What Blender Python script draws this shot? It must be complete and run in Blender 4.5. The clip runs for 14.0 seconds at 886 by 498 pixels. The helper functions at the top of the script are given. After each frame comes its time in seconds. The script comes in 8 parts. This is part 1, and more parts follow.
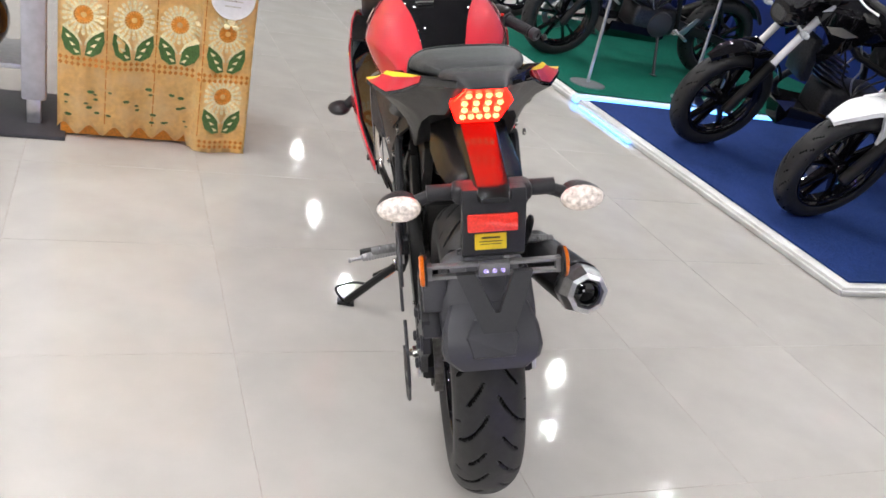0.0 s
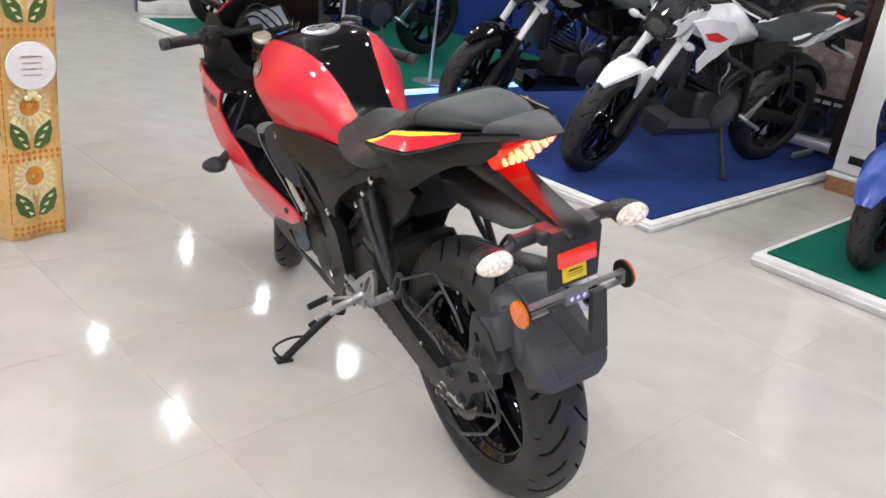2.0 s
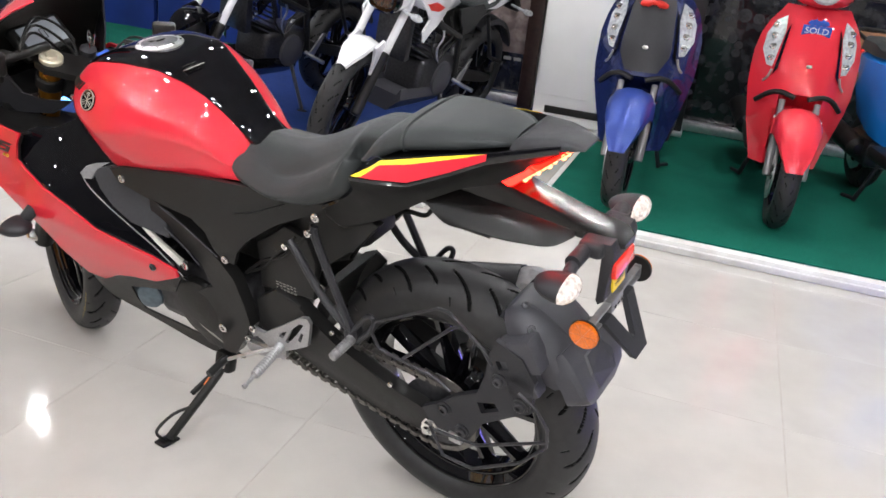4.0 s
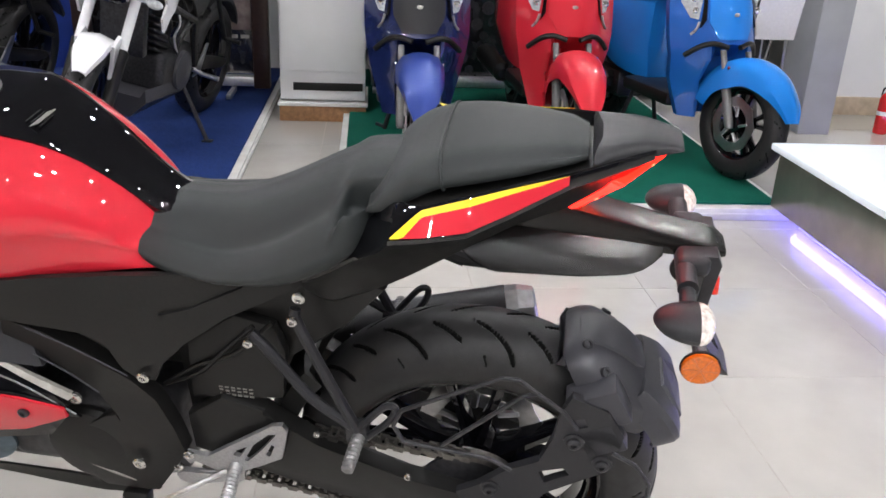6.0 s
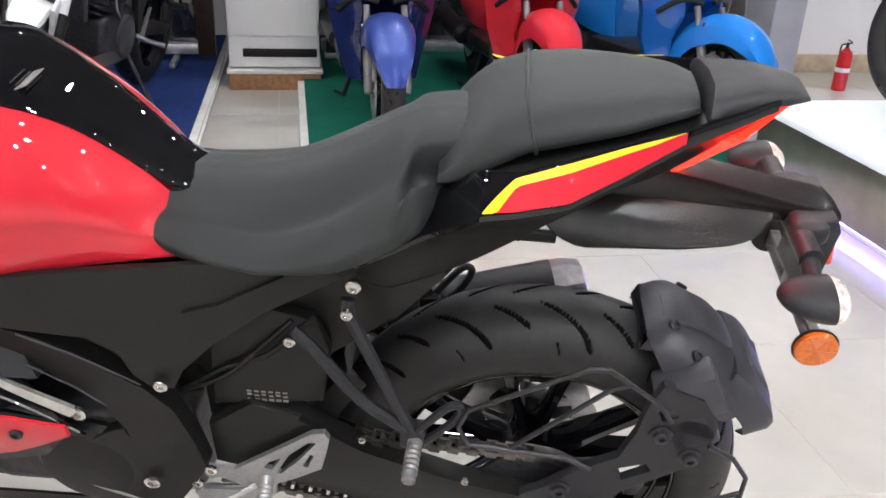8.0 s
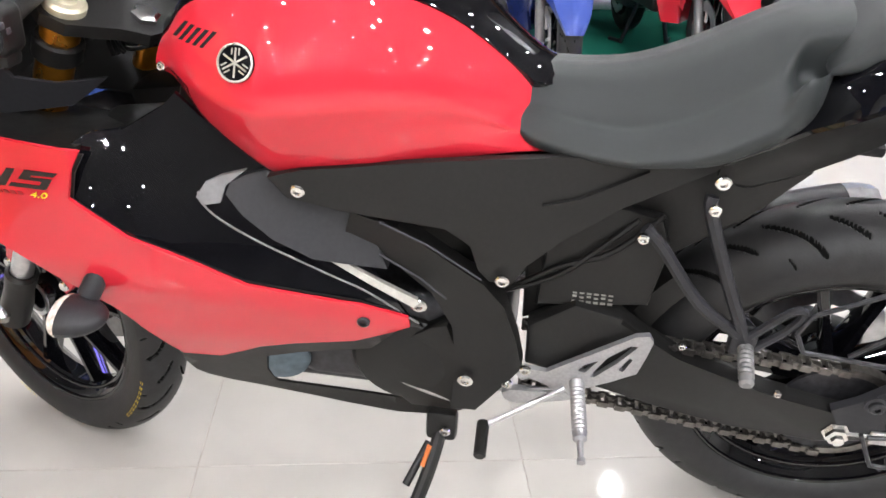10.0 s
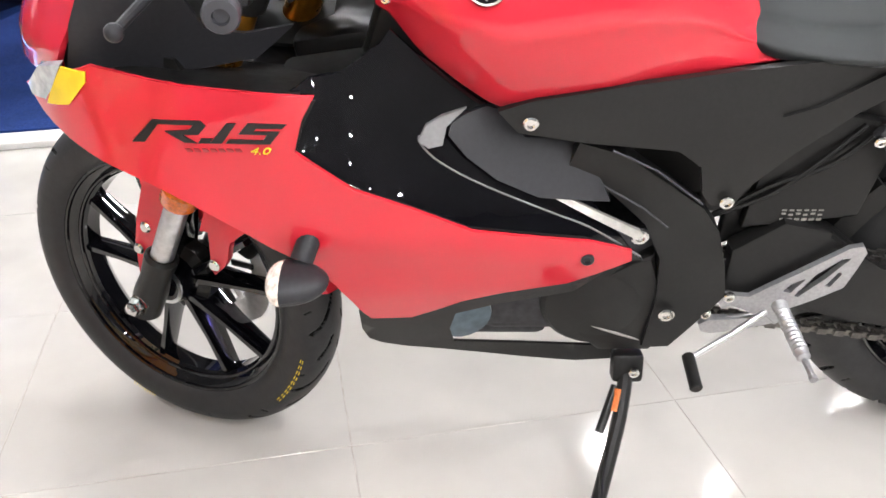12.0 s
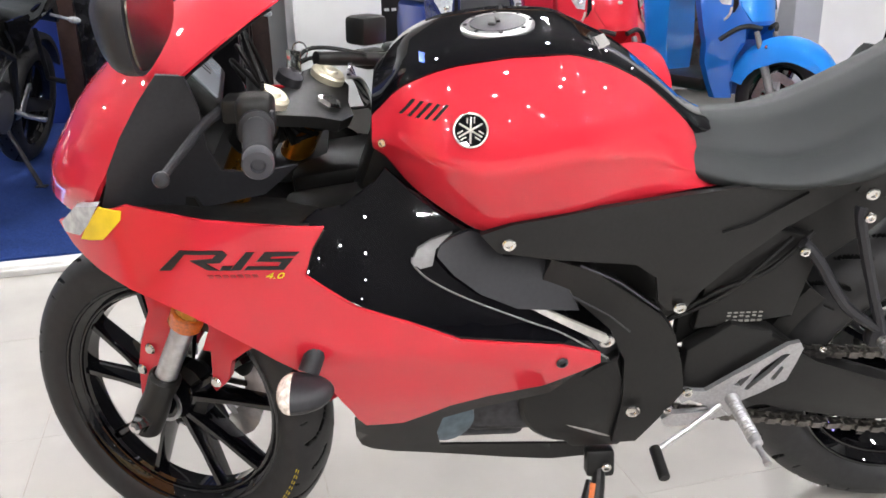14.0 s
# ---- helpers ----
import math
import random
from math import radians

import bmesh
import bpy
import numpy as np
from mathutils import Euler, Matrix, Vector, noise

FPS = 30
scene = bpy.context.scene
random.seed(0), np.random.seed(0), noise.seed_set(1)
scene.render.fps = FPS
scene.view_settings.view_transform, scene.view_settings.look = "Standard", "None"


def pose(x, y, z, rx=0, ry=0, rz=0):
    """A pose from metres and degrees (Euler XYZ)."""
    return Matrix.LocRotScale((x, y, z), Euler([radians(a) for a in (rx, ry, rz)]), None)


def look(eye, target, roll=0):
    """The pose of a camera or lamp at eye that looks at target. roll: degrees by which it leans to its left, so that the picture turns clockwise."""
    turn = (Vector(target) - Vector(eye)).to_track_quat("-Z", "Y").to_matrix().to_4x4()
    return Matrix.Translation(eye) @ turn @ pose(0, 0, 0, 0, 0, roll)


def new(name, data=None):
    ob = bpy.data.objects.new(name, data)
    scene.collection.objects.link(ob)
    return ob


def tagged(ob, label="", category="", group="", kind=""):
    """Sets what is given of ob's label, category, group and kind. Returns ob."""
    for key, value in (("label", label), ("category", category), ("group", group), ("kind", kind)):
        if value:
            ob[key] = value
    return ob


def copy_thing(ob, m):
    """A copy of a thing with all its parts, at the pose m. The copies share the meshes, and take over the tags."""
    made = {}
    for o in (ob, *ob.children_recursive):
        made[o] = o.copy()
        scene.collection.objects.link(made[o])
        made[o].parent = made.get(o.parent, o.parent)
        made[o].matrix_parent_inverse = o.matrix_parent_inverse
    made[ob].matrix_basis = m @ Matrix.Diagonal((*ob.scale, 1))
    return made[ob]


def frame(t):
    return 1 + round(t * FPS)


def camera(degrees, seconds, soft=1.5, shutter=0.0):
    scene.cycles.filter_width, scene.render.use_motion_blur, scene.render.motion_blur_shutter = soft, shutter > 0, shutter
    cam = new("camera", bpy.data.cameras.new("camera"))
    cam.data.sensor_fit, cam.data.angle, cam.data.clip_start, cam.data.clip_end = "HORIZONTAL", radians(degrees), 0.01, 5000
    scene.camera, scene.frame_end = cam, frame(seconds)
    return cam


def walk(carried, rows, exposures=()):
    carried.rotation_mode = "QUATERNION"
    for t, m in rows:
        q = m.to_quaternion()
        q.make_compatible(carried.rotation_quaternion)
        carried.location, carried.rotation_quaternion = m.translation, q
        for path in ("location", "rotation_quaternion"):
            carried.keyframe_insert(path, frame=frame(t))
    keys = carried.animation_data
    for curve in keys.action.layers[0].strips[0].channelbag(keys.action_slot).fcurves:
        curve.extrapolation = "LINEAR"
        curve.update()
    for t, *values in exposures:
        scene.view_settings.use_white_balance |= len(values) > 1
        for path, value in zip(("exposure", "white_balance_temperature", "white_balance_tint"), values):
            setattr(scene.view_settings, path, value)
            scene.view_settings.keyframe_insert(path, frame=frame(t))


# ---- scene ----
cam = camera(55.2, 14.0, soft=1.6)
PATH = [
    (0, (-0.505, -1.542, 1.261), (-0.155, 0.238, 0.419), 12.7),
    (0.5, (-0.687, -1.579, 1.272), (-0.131, 0.163, 0.463), 11.4),
    (1, (-0.849, -1.548, 1.27), (-0.152, 0.152, 0.479), 9.2),
    (1.5, (-0.987, -1.44, 1.272), (-0.106, 0.18, 0.498), 8.1),
    (2, (-1.149, -1.343, 1.285), (-0.13, 0.201, 0.526), 7.8),
    (2.5, (-1.333, -1.232, 1.294), (-0.131, 0.186, 0.556), 7.8),
    (3, (-1.422, -1.078, 1.266), (-0.102, 0.24, 0.544), 7.6),
    (3.5, (-1.471, -0.893, 1.272), (0.016, 0.231, 0.548), 6.6),
    (4, (-1.515, -0.719, 1.251), (0.106, 0.2, 0.524), 6.7),
    (4.2, (-1.549, -0.63, 1.254), (0.12, 0.201, 0.531), 6.3),
    (6.3, (-1.292, -0.042, 1.192), (0.546, 0.137, 0.424), 2.3),
    (6.5, (-1.256, -0.021, 1.182), (0.581, 0.125, 0.403), 2.2),
    (7, (-1.184, 0.005, 1.166), (0.65, 0.112, 0.374), 2.1),
    (7.5, (-1.17, 0.032, 1.154), (0.659, 0.115, 0.35), 2.4),
    (8, (-1.204, 0.107, 1.142), (0.621, 0.187, 0.33), 2.5),
    (8.5, (-1.252, 0.203, 1.123), (0.566, 0.313, 0.298), 2.8),
    (9, (-1.294, 0.293, 1.101), (0.509, 0.499, 0.261), 2.9),
    (9.2, (-1.303, 0.323, 1.091), (0.492, 0.561, 0.243), 2.9),
    (11.3, (-1.282, 0.693, 0.999), (0.477, 0.908, 0.072), 0.3),
    (11.5, (-1.292, 0.745, 0.992), (0.471, 0.891, 0.06), 0.3),
    (12, (-1.317, 0.841, 0.966), (0.468, 0.908, 0.067), -1.1),
    (12.5, (-1.335, 0.868, 0.958), (0.477, 0.865, 0.111), -1.4),
    (13, (-1.347, 0.874, 0.995), (0.501, 0.827, 0.233), -0.9),
    (13.5, (-1.367, 0.89, 1.013), (0.507, 0.824, 0.318), -0.9),
    (14, (-1.443, 0.898, 1.019), (0.447, 0.834, 0.368), -1.4),
]
walk(cam, [(t, look(eye, target, roll)) for t, eye, target, roll in PATH],
     exposures=[(0, 0.0), (2, 0.06), (4, 0.22), (7, -0.08), (8, 0.12), (9, 0.54), (12.5, 0.72), (14, 0.46)])


# ---- light of the showroom ----
world = bpy.data.worlds.new("world")
scene.world = world
world.use_nodes = True
world.node_tree.nodes["Background"].inputs[0].default_value = (0.72, 0.82, 1.0, 1)
world.node_tree.nodes["Background"].inputs[1].default_value = 0.25
scene.view_settings.exposure = 0.0
LAMP = 1250.0       # radiance of one downlight

# the room's own axes: u runs from the aisle to the display wall, v along it
ROOM = Matrix.Translation((-0.61, 0.33, 0)) @ Matrix.Rotation(radians(13), 4, "Z")


def rm(u, v, z=0.0):
    return ROOM @ Vector((u, v, z))


# ---- mesh helpers ----
def part(name, bm, mat, parent=None, label="", sharp=32, merge=0.0):
    """Links a bmesh as one mesh object, under a thing or a part."""
    if merge:
        bmesh.ops.remove_doubles(bm, verts=bm.verts, dist=merge)
    bmesh.ops.recalc_face_normals(bm, faces=bm.faces)
    lim = radians(sharp)
    for f in bm.faces:
        f.smooth = True
    for e in bm.edges:
        if len(e.link_faces) == 2 and e.calc_face_angle(0) > lim:
            e.smooth = False
    me = bpy.data.meshes.new(name)
    bm.to_mesh(me)
    bm.free()
    for m in (mat if isinstance(mat, (list, tuple)) else [mat]):
        me.materials.append(m)
    ob = new(name, me)
    if parent is not None:
        ob.parent = parent
    if label:
        tagged(ob, label)
    return ob


def thing(name, label, category, m=None, group="", kind=""):
    ob = new(name)
    ob.empty_display_size = 0.1
    tagged(ob, label, category, group, kind)
    if m is not None:
        ob.matrix_world = m
    return ob


def box(bm, c, s, rot=None, bevel=0.0, seg=2, m=None):
    """A box with centre c and size s; rot in degrees."""
    r = bmesh.ops.create_cube(bm, size=1.0)
    vs = r["verts"]
    mat = Matrix.Translation(c) @ (Euler([radians(a) for a in rot]).to_matrix().to_4x4() if rot else Matrix()) @ Matrix.Diagonal((*s, 1))
    if m is not None:
        mat = m @ mat
    bmesh.ops.transform(bm, matrix=mat, verts=vs)
    if bevel:
        es = list({e for v in vs for e in v.link_edges})
        bmesh.ops.bevel(bm, geom=es, offset=bevel, segments=seg, affect="EDGES", profile=0.5)
    return bm


def basis(d):
    d = Vector(d).normalized()
    a = Vector((0, 0, 1)) if abs(d.z) < 0.9 else Vector((1, 0, 0))
    x = d.cross(a).normalized()
    return x, x.cross(d).normalized(), d


def lathe(bm, p0, axis, prof, n=24, m=None, cap=True):
    """Turns (distance along the axis, radius) pairs round the axis from p0."""
    p0 = Vector(p0)
    x, y, d = basis(axis)
    rings = []
    for h, r in prof:
        ring = []
        for i in range(n):
            a = 2 * math.pi * i / n
            p = p0 + d * h + (x * math.cos(a) + y * math.sin(a)) * r
            ring.append(bm.verts.new(m @ p if m is not None else p))
        rings.append(ring)
    for a, b in zip(rings, rings[1:]):
        for i in range(n):
            bm.faces.new((a[i], a[(i + 1) % n], b[(i + 1) % n], b[i]))
    if cap:
        bm.faces.new(rings[0])
        bm.faces.new(rings[-1])
    return bm


def cyl(bm, a, b, r, r2=None, n=16, m=None, bevel=0.0):
    a, b = Vector(a), Vector(b)
    h = (b - a).length
    r2 = r if r2 is None else r2
    if bevel:
        prof = [(0, r - bevel), (bevel, r), (h - bevel, r2), (h, r2 - bevel)]
    else:
        prof = [(0, r), (h, r2)]
    return lathe(bm, a, b - a, prof, n, m)


def smooth_path(pts, k=4, closed=False):
    """Catmull-Rom points through pts."""
    P = [Vector(p) for p in pts]
    n = len(P)
    out = []
    for i in range(n if closed else n - 1):
        if closed:
            a, b, c, d = P[i - 1], P[i], P[(i + 1) % n], P[(i + 2) % n]
        else:
            a, b, c, d = P[max(i - 1, 0)], P[i], P[i + 1], P[min(i + 2, n - 1)]
        for j in range(k):
            t = j / k
            out.append(0.5 * ((2 * b) + (c - a) * t + (2 * a - 5 * b + 4 * c - d) * t * t + (3 * b - a - 3 * c + d) * t ** 3))
    if not closed:
        out.append(P[-1])
    return out


def tube(bm, pts, r, n=8, closed=False, m=None, radii=None):
    """Sweeps a round section along pts."""
    P = [Vector(p) for p in pts]
    k = len(P)
    rings = []
    up = None
    for i in range(k):
        if closed:
            d = P[(i + 1) % k] - P[i - 1]
        else:
            d = P[min(i + 1, k - 1)] - P[max(i - 1, 0)]
        d.normalize()
        if up is None:
            up = basis(d)[0]
        up = (up - d * up.dot(d))
        if up.length < 1e-5:
            up = basis(d)[0]
        up.normalize()
        w = d.cross(up)
        rr = radii[i] if radii else r
        ring = []
        for j in range(n):
            a = 2 * math.pi * j / n
            p = P[i] + (up * math.cos(a) + w * math.sin(a)) * rr
            ring.append(bm.verts.new(m @ p if m is not None else p))
        rings.append(ring)
    pairs = list(zip(rings, rings[1:])) + ([(rings[-1], rings[0])] if closed else [])
    for a, b in pairs:
        for j in range(n):
            bm.faces.new((a[j], a[(j + 1) % n], b[(j + 1) % n], b[j]))
    if not closed:
        bm.faces.new(rings[0])
        bm.faces.new(rings[-1])
    return bm


def loft(bm, rings, cap=True, close=True, m=None):
    """Skins rings of equally many points."""
    V = [[bm.verts.new(m @ Vector(p) if m is not None else Vector(p)) for p in ring] for ring in rings]
    n = len(V[0])
    for a, b in zip(V, V[1:]):
        for j in range(n if close else n - 1):
            bm.faces.new((a[j], a[(j + 1) % n], b[(j + 1) % n], b[j]))
    if cap and close:
        bm.faces.new(V[0])
        bm.faces.new(V[-1])
    return bm


def sheet(bm, outline, xfun, thick=0.004, step=0.025, side=-1, m=None, both=False):
    """A curved panel: an outline in (y, z), cut into a fine net, set out sideways by xfun(y, z) and given thickness."""
    for sd in ((-1, 1) if both else (side,)):
        t = bmesh.new()
        t.faces.new([t.verts.new((0, y, z)) for y, z in outline])
        for ax in (1, 2):
            lo = min(v.co[ax] for v in t.verts)
            hi = max(v.co[ax] for v in t.verts)
            k = int((hi - lo) / step)
            for i in range(1, k + 1):
                co, no = [0, 0, 0], [0, 0, 0]
                co[ax], no[ax] = lo + (hi - lo) * i / (k + 1), 1
                bmesh.ops.bisect_plane(t, geom=t.verts[:] + t.edges[:] + t.faces[:], plane_co=co, plane_no=no)
        bmesh.ops.triangulate(t, faces=[f for f in t.faces if len(f.verts) > 4])
        out, inn = {}, {}
        for v in t.verts:
            x = xfun(v.co.y, v.co.z)
            a, b = Vector((sd * x, v.co.y, v.co.z)), Vector((sd * (x - thick), v.co.y, v.co.z))
            out[v] = bm.verts.new(m @ a if m is not None else a)
            inn[v] = bm.verts.new(m @ b if m is not None else b)
        for f in t.faces:
            bm.faces.new([out[v] for v in f.verts])
            bm.faces.new([inn[v] for v in reversed(f.verts)])
        for e in t.edges:
            if len(e.link_faces) == 1:
                a, b = e.verts
                bm.faces.new((out[a], out[b], inn[b], inn[a]))
        t.free()
    return bm


def plate(bm, outline, x0, x1, bevel=0.0, m=None):
    """An outline in (y, z) pushed out from x0 to x1."""
    a = [bm.verts.new((x0, y, z)) for y, z in outline]
    b = [bm.verts.new((x1, y, z)) for y, z in outline]
    n = len(a)
    fs = [bm.faces.new(a), bm.faces.new(b)]
    for i in range(n):
        fs.append(bm.faces.new((a[i], a[(i + 1) % n], b[(i + 1) % n], b[i])))
    vs = a + b
    if bevel:
        r = bmesh.ops.bevel(bm, geom=list(fs[0].edges) + list(fs[1].edges), offset=bevel, segments=2, affect="EDGES", profile=0.5)
        vs = list({v for v in vs if v.is_valid} | set(r["verts"]))
    if m is not None:
        bmesh.ops.transform(bm, matrix=m, verts=vs)
    return bm


def oval(cx, cz, rx, rz, n=20, p=2.0, y=None):
    """A superellipse in x and z; with y, as 3D points."""
    out = []
    for i in range(n):
        a = 2 * math.pi * i / n
        c, s = math.cos(a), math.sin(a)
        x = cx + rx * math.copysign(abs(c) ** (2 / p), c)
        z = cz + rz * math.copysign(abs(s) ** (2 / p), s)
        out.append((x, y, z) if y is not None else (x, z))
    return out


def lerp(a, b, t):
    return a + (b - a) * t


def table(x, rows):
    """Straight-line lookup in rows of (x, value), x rising."""
    if x <= rows[0][0]:
        return rows[0][1]
    for (a, va), (b, vb) in zip(rows, rows[1:]):
        if x <= b:
            return lerp(va, vb, (x - a) / (b - a))
    return rows[-1][1]


def soft(x, rows, d=0.015):
    """The same lookup with its corners rounded over a width of 2 d."""
    return sum(table(x + d * k / 3, rows) for k in (-3, -2, -1, 0, 1, 2, 3)) / 7


def B():
    return bmesh.new()


# ---- materials ----
def shader(name, base, rough=0.5, metal=0.0, coat=0.0, spec=0.5, grain=None, bump=None, dirt=None, emit=None, trans=0.0, sheen=0.0, ior=1.45, vary=0.0, coords="Object"):
    """Principled material. grain: (scale, amount) fine mottling; dirt: (scale, colour, amount) larger stains; bump: (scale, strength)."""
    m = bpy.data.materials.new(name)
    m.use_nodes = True
    nt = m.node_tree
    bs = nt.nodes["Principled BSDF"]
    bs.inputs["Base Color"].default_value = (*base, 1)
    bs.inputs["Roughness"].default_value = rough
    bs.inputs["Metallic"].default_value = metal
    bs.inputs["Coat Weight"].default_value = coat
    bs.inputs["Coat Roughness"].default_value = 0.015
    bs.inputs["Coat IOR"].default_value = 1.6
    bs.inputs["Specular IOR Level"].default_value = spec
    bs.inputs["Transmission Weight"].default_value = trans
    bs.inputs["Sheen Weight"].default_value = sheen
    bs.inputs["IOR"].default_value = ior
    if emit:
        bs.inputs["Emission Color"].default_value = (*emit[0], 1)
        bs.inputs["Emission Strength"].default_value = emit[1]
    co = nt.nodes.new("ShaderNodeTexCoord").outputs[coords]
    col = None

    def noise_tex(scale, detail=4.0):
        n = nt.nodes.new("ShaderNodeTexNoise")
        n.inputs["Scale"].default_value = scale
        n.inputs["Detail"].default_value = detail
        nt.links.new(co, n.inputs["Vector"])
        return n.outputs["Fac"]

    def mix(fac, a, b):
        x = nt.nodes.new("ShaderNodeMix")
        x.data_type = "RGBA"
        nt.links.new(fac, x.inputs[0])
        for sock, v in ((x.inputs[6], a), (x.inputs[7], b)):
            if isinstance(v, tuple):
                sock.default_value = (*v, 1)
            else:
                nt.links.new(v, sock)
        return x.outputs[2]

    def remap(fac, a, b, lo=0.0, hi=1.0):
        r = nt.nodes.new("ShaderNodeMapRange")
        nt.links.new(fac, r.inputs[0])
        for i, v in zip((1, 2, 3, 4), (a, b, lo, hi)):
            r.inputs[i].default_value = v
        return r.outputs[0]

    if grain:
        s, k = grain
        dark = tuple(max(c * (1 - k), 0) for c in base)
        light = tuple(min(c * (1 + k), 1) for c in base)
        col = mix(remap(noise_tex(s), 0.3, 0.7), dark, light)
        if coat < 0.5:
            nt.links.new(remap(noise_tex(s * 0.31 + 1), 0.3, 0.7, max(rough - 0.03, 0.02), min(rough + 0.03, 1)), bs.inputs["Roughness"])
    if dirt:
        s, c, k = dirt
        col = mix(remap(noise_tex(s, 6), 0.45, 0.75, 0, k), col if col else base, c)
    if col:
        nt.links.new(col, bs.inputs["Base Color"])
    if bump:
        b = nt.nodes.new("ShaderNodeBump")
        b.inputs["Strength"].default_value = bump[1]
        b.inputs["Distance"].default_value = 0.002
        nt.links.new(noise_tex(bump[0]), b.inputs["Height"])
        nt.links.new(b.outputs[0], bs.inputs["Normal"])
    return m


RED = shader("red_paint", (0.58, 0.020, 0.036), 0.5, 0.0, coat=1.0, spec=0.1, grain=(900, 0.04))
REDM = shader("red_candy", (0.58, 0.020, 0.038), 0.5, 0.0, coat=1.0, spec=0.1, grain=(900, 0.04))
BLACKG = shader("gloss_black", (0.003, 0.003, 0.004), 0.5, spec=0.0, coat=1.0, grain=(30, 0.3))
BLACKM = shader("matte_black_plastic", (0.0100, 0.0098, 0.0096), 0.38, spec=0.34, grain=(180, 0.15), bump=(900, 0.12))
GREYP = shader("charcoal_plastic", (0.021, 0.021, 0.024), 0.40, spec=0.35, grain=(160, 0.12), bump=(1100, 0.2))
GREYL = shader("grey_resin", (0.040, 0.040, 0.047), 0.42, grain=(240, 0.06), bump=(1200, 0.08))
SEATM = shader("seat_vinyl", (0.0175, 0.0210, 0.0218), 0.50, spec=0.42, grain=(600, 0.08), bump=(1800, 0.25), sheen=0.05)
RUBBER = shader("tyre_rubber", (0.015, 0.0150, 0.0160), 0.5, spec=0.45, grain=(60, 0.2), dirt=(9, (0.030, 0.027, 0.025), 0.35), bump=(300, 0.2))
# near-black rubber for the tread cuts: their shade put into the colour
GROOVE_SHADE = shader("tread_groove_shade", (0.004, 0.004, 0.004), 0.8, spec=0.1, grain=(60, 0.3))
STEEL = shader("satin_aluminium", (0.60, 0.60, 0.61), 0.32, 1.0, grain=(90, 0.12))
CHROME = shader("bright_metal", (0.75, 0.74, 0.72), 0.14, 1.0, grain=(60, 0.08))
DARKM = shader("dark_metal", (0.05, 0.05, 0.055), 0.38, 0.7, grain=(80, 0.3))
MIRROR = shader("mirror_glass", (0.15, 0.13, 0.11), 0.22, 1.0, grain=(9, 0.15))
GOLD = shader("gold_anodised", (0.55, 0.24, 0.03), 0.28, 0.9, grain=(70, 0.12))
CREAM = shader("pale_gold_cap", (0.72, 0.66, 0.50), 0.3, 0.6, grain=(60, 0.08))
CAST = shader("cast_aluminium", (0.42, 0.42, 0.43), 0.42, 0.85, grain=(200, 0.1), bump=(500, 0.2))
COPPER = shader("orange_paint_mark", (0.65, 0.18, 0.05), 0.5, grain=(90, 0.2))
YELLOW = shader("yellow_sticker", (0.78, 0.56, 0.02), 0.4, grain=(60, 0.08))
AMBER = shader("amber_reflector", (0.62, 0.13, 0.004), 0.18, coat=0.6, grain=(260, 0.25))
# the light a reflector throws back is put in as slight emission
REDREF = shader("red_reflector_glow", (0.70, 0.03, 0.02), 0.18, coat=0.6, grain=(260, 0.2), emit=((1.0, 0.06, 0.03), 0.12))
TAIL = shader("tail_lens", (0.75, 0.03, 0.015), 0.12, coat=0.8, emit=((1.0, 0.0055, 0.0025), 12.0), grain=(200, 0.15))
LED = shader("tail_led", (1.0, 0.7, 0.5), 0.3, emit=((1.0, 0.34, 0.11), 2.8))
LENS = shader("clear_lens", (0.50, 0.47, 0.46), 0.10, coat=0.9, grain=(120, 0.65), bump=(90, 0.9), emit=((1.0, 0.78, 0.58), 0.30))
LENSW = shader("headlight_lens", (0.42, 0.44, 0.46), 0.1, coat=0.8, grain=(60, 0.3))
SCREEN = shader("display_glass", (0.16, 0.17, 0.185), 0.25, coat=0.3, emit=((0.75, 0.82, 0.95), 0.10))
WHITEP = shader("white_paint", (0.78, 0.78, 0.80), 0.2, coat=0.7, grain=(70, 0.04))
BLUEM = shader("matt_blue_paint", (0.022, 0.052, 0.27), 0.32, 0.3, coat=0.5, grain=(700, 0.05))
NAVY = shader("dark_navy_paint", (0.009, 0.016, 0.075), 0.2, 0.1, coat=0.8, grain=(200, 0.15))
CYAN = shader("bright_blue_paint", (0.012, 0.19, 0.62), 0.45, 0.0, coat=1.0, spec=0.1, grain=(900, 0.04))
SMOKE = shader("smoke_screen", (0.03, 0.03, 0.032), 0.06, coat=1.0, grain=(40, 0.2))
INK = shader("black_print", (0.012, 0.011, 0.012), 0.4, grain=(90, 0.2))
WHITEINK = shader("white_print", (0.75, 0.75, 0.76), 0.45, grain=(90, 0.05))
DEEPRED = shader("deep_red_print", (0.30, 0.008, 0.014), 0.4, coat=0.6, grain=(90, 0.1))
REDINK = shader("red_print", (0.65, 0.03, 0.02), 0.4, grain=(90, 0.1))
SILVERP = shader("silver_print", (0.55, 0.53, 0.48), 0.3, 0.8, grain=(120, 0.1))
SILVERG = shader("silver_grey_plastic", (0.17, 0.168, 0.17), 0.3, 0.3, coat=0.3, grain=(120, 0.1))
STICKG = shader("sticker_plate", (0.30, 0.29, 0.27), 0.4, 0.4, grain=(120, 0.15))
BLUEST = shader("blue_sticker", (0.03, 0.10, 0.45), 0.4, grain=(90, 0.1))
EXT = shader("extinguisher_red", (0.55, 0.02, 0.02), 0.25, coat=0.5, grain=(50, 0.1))
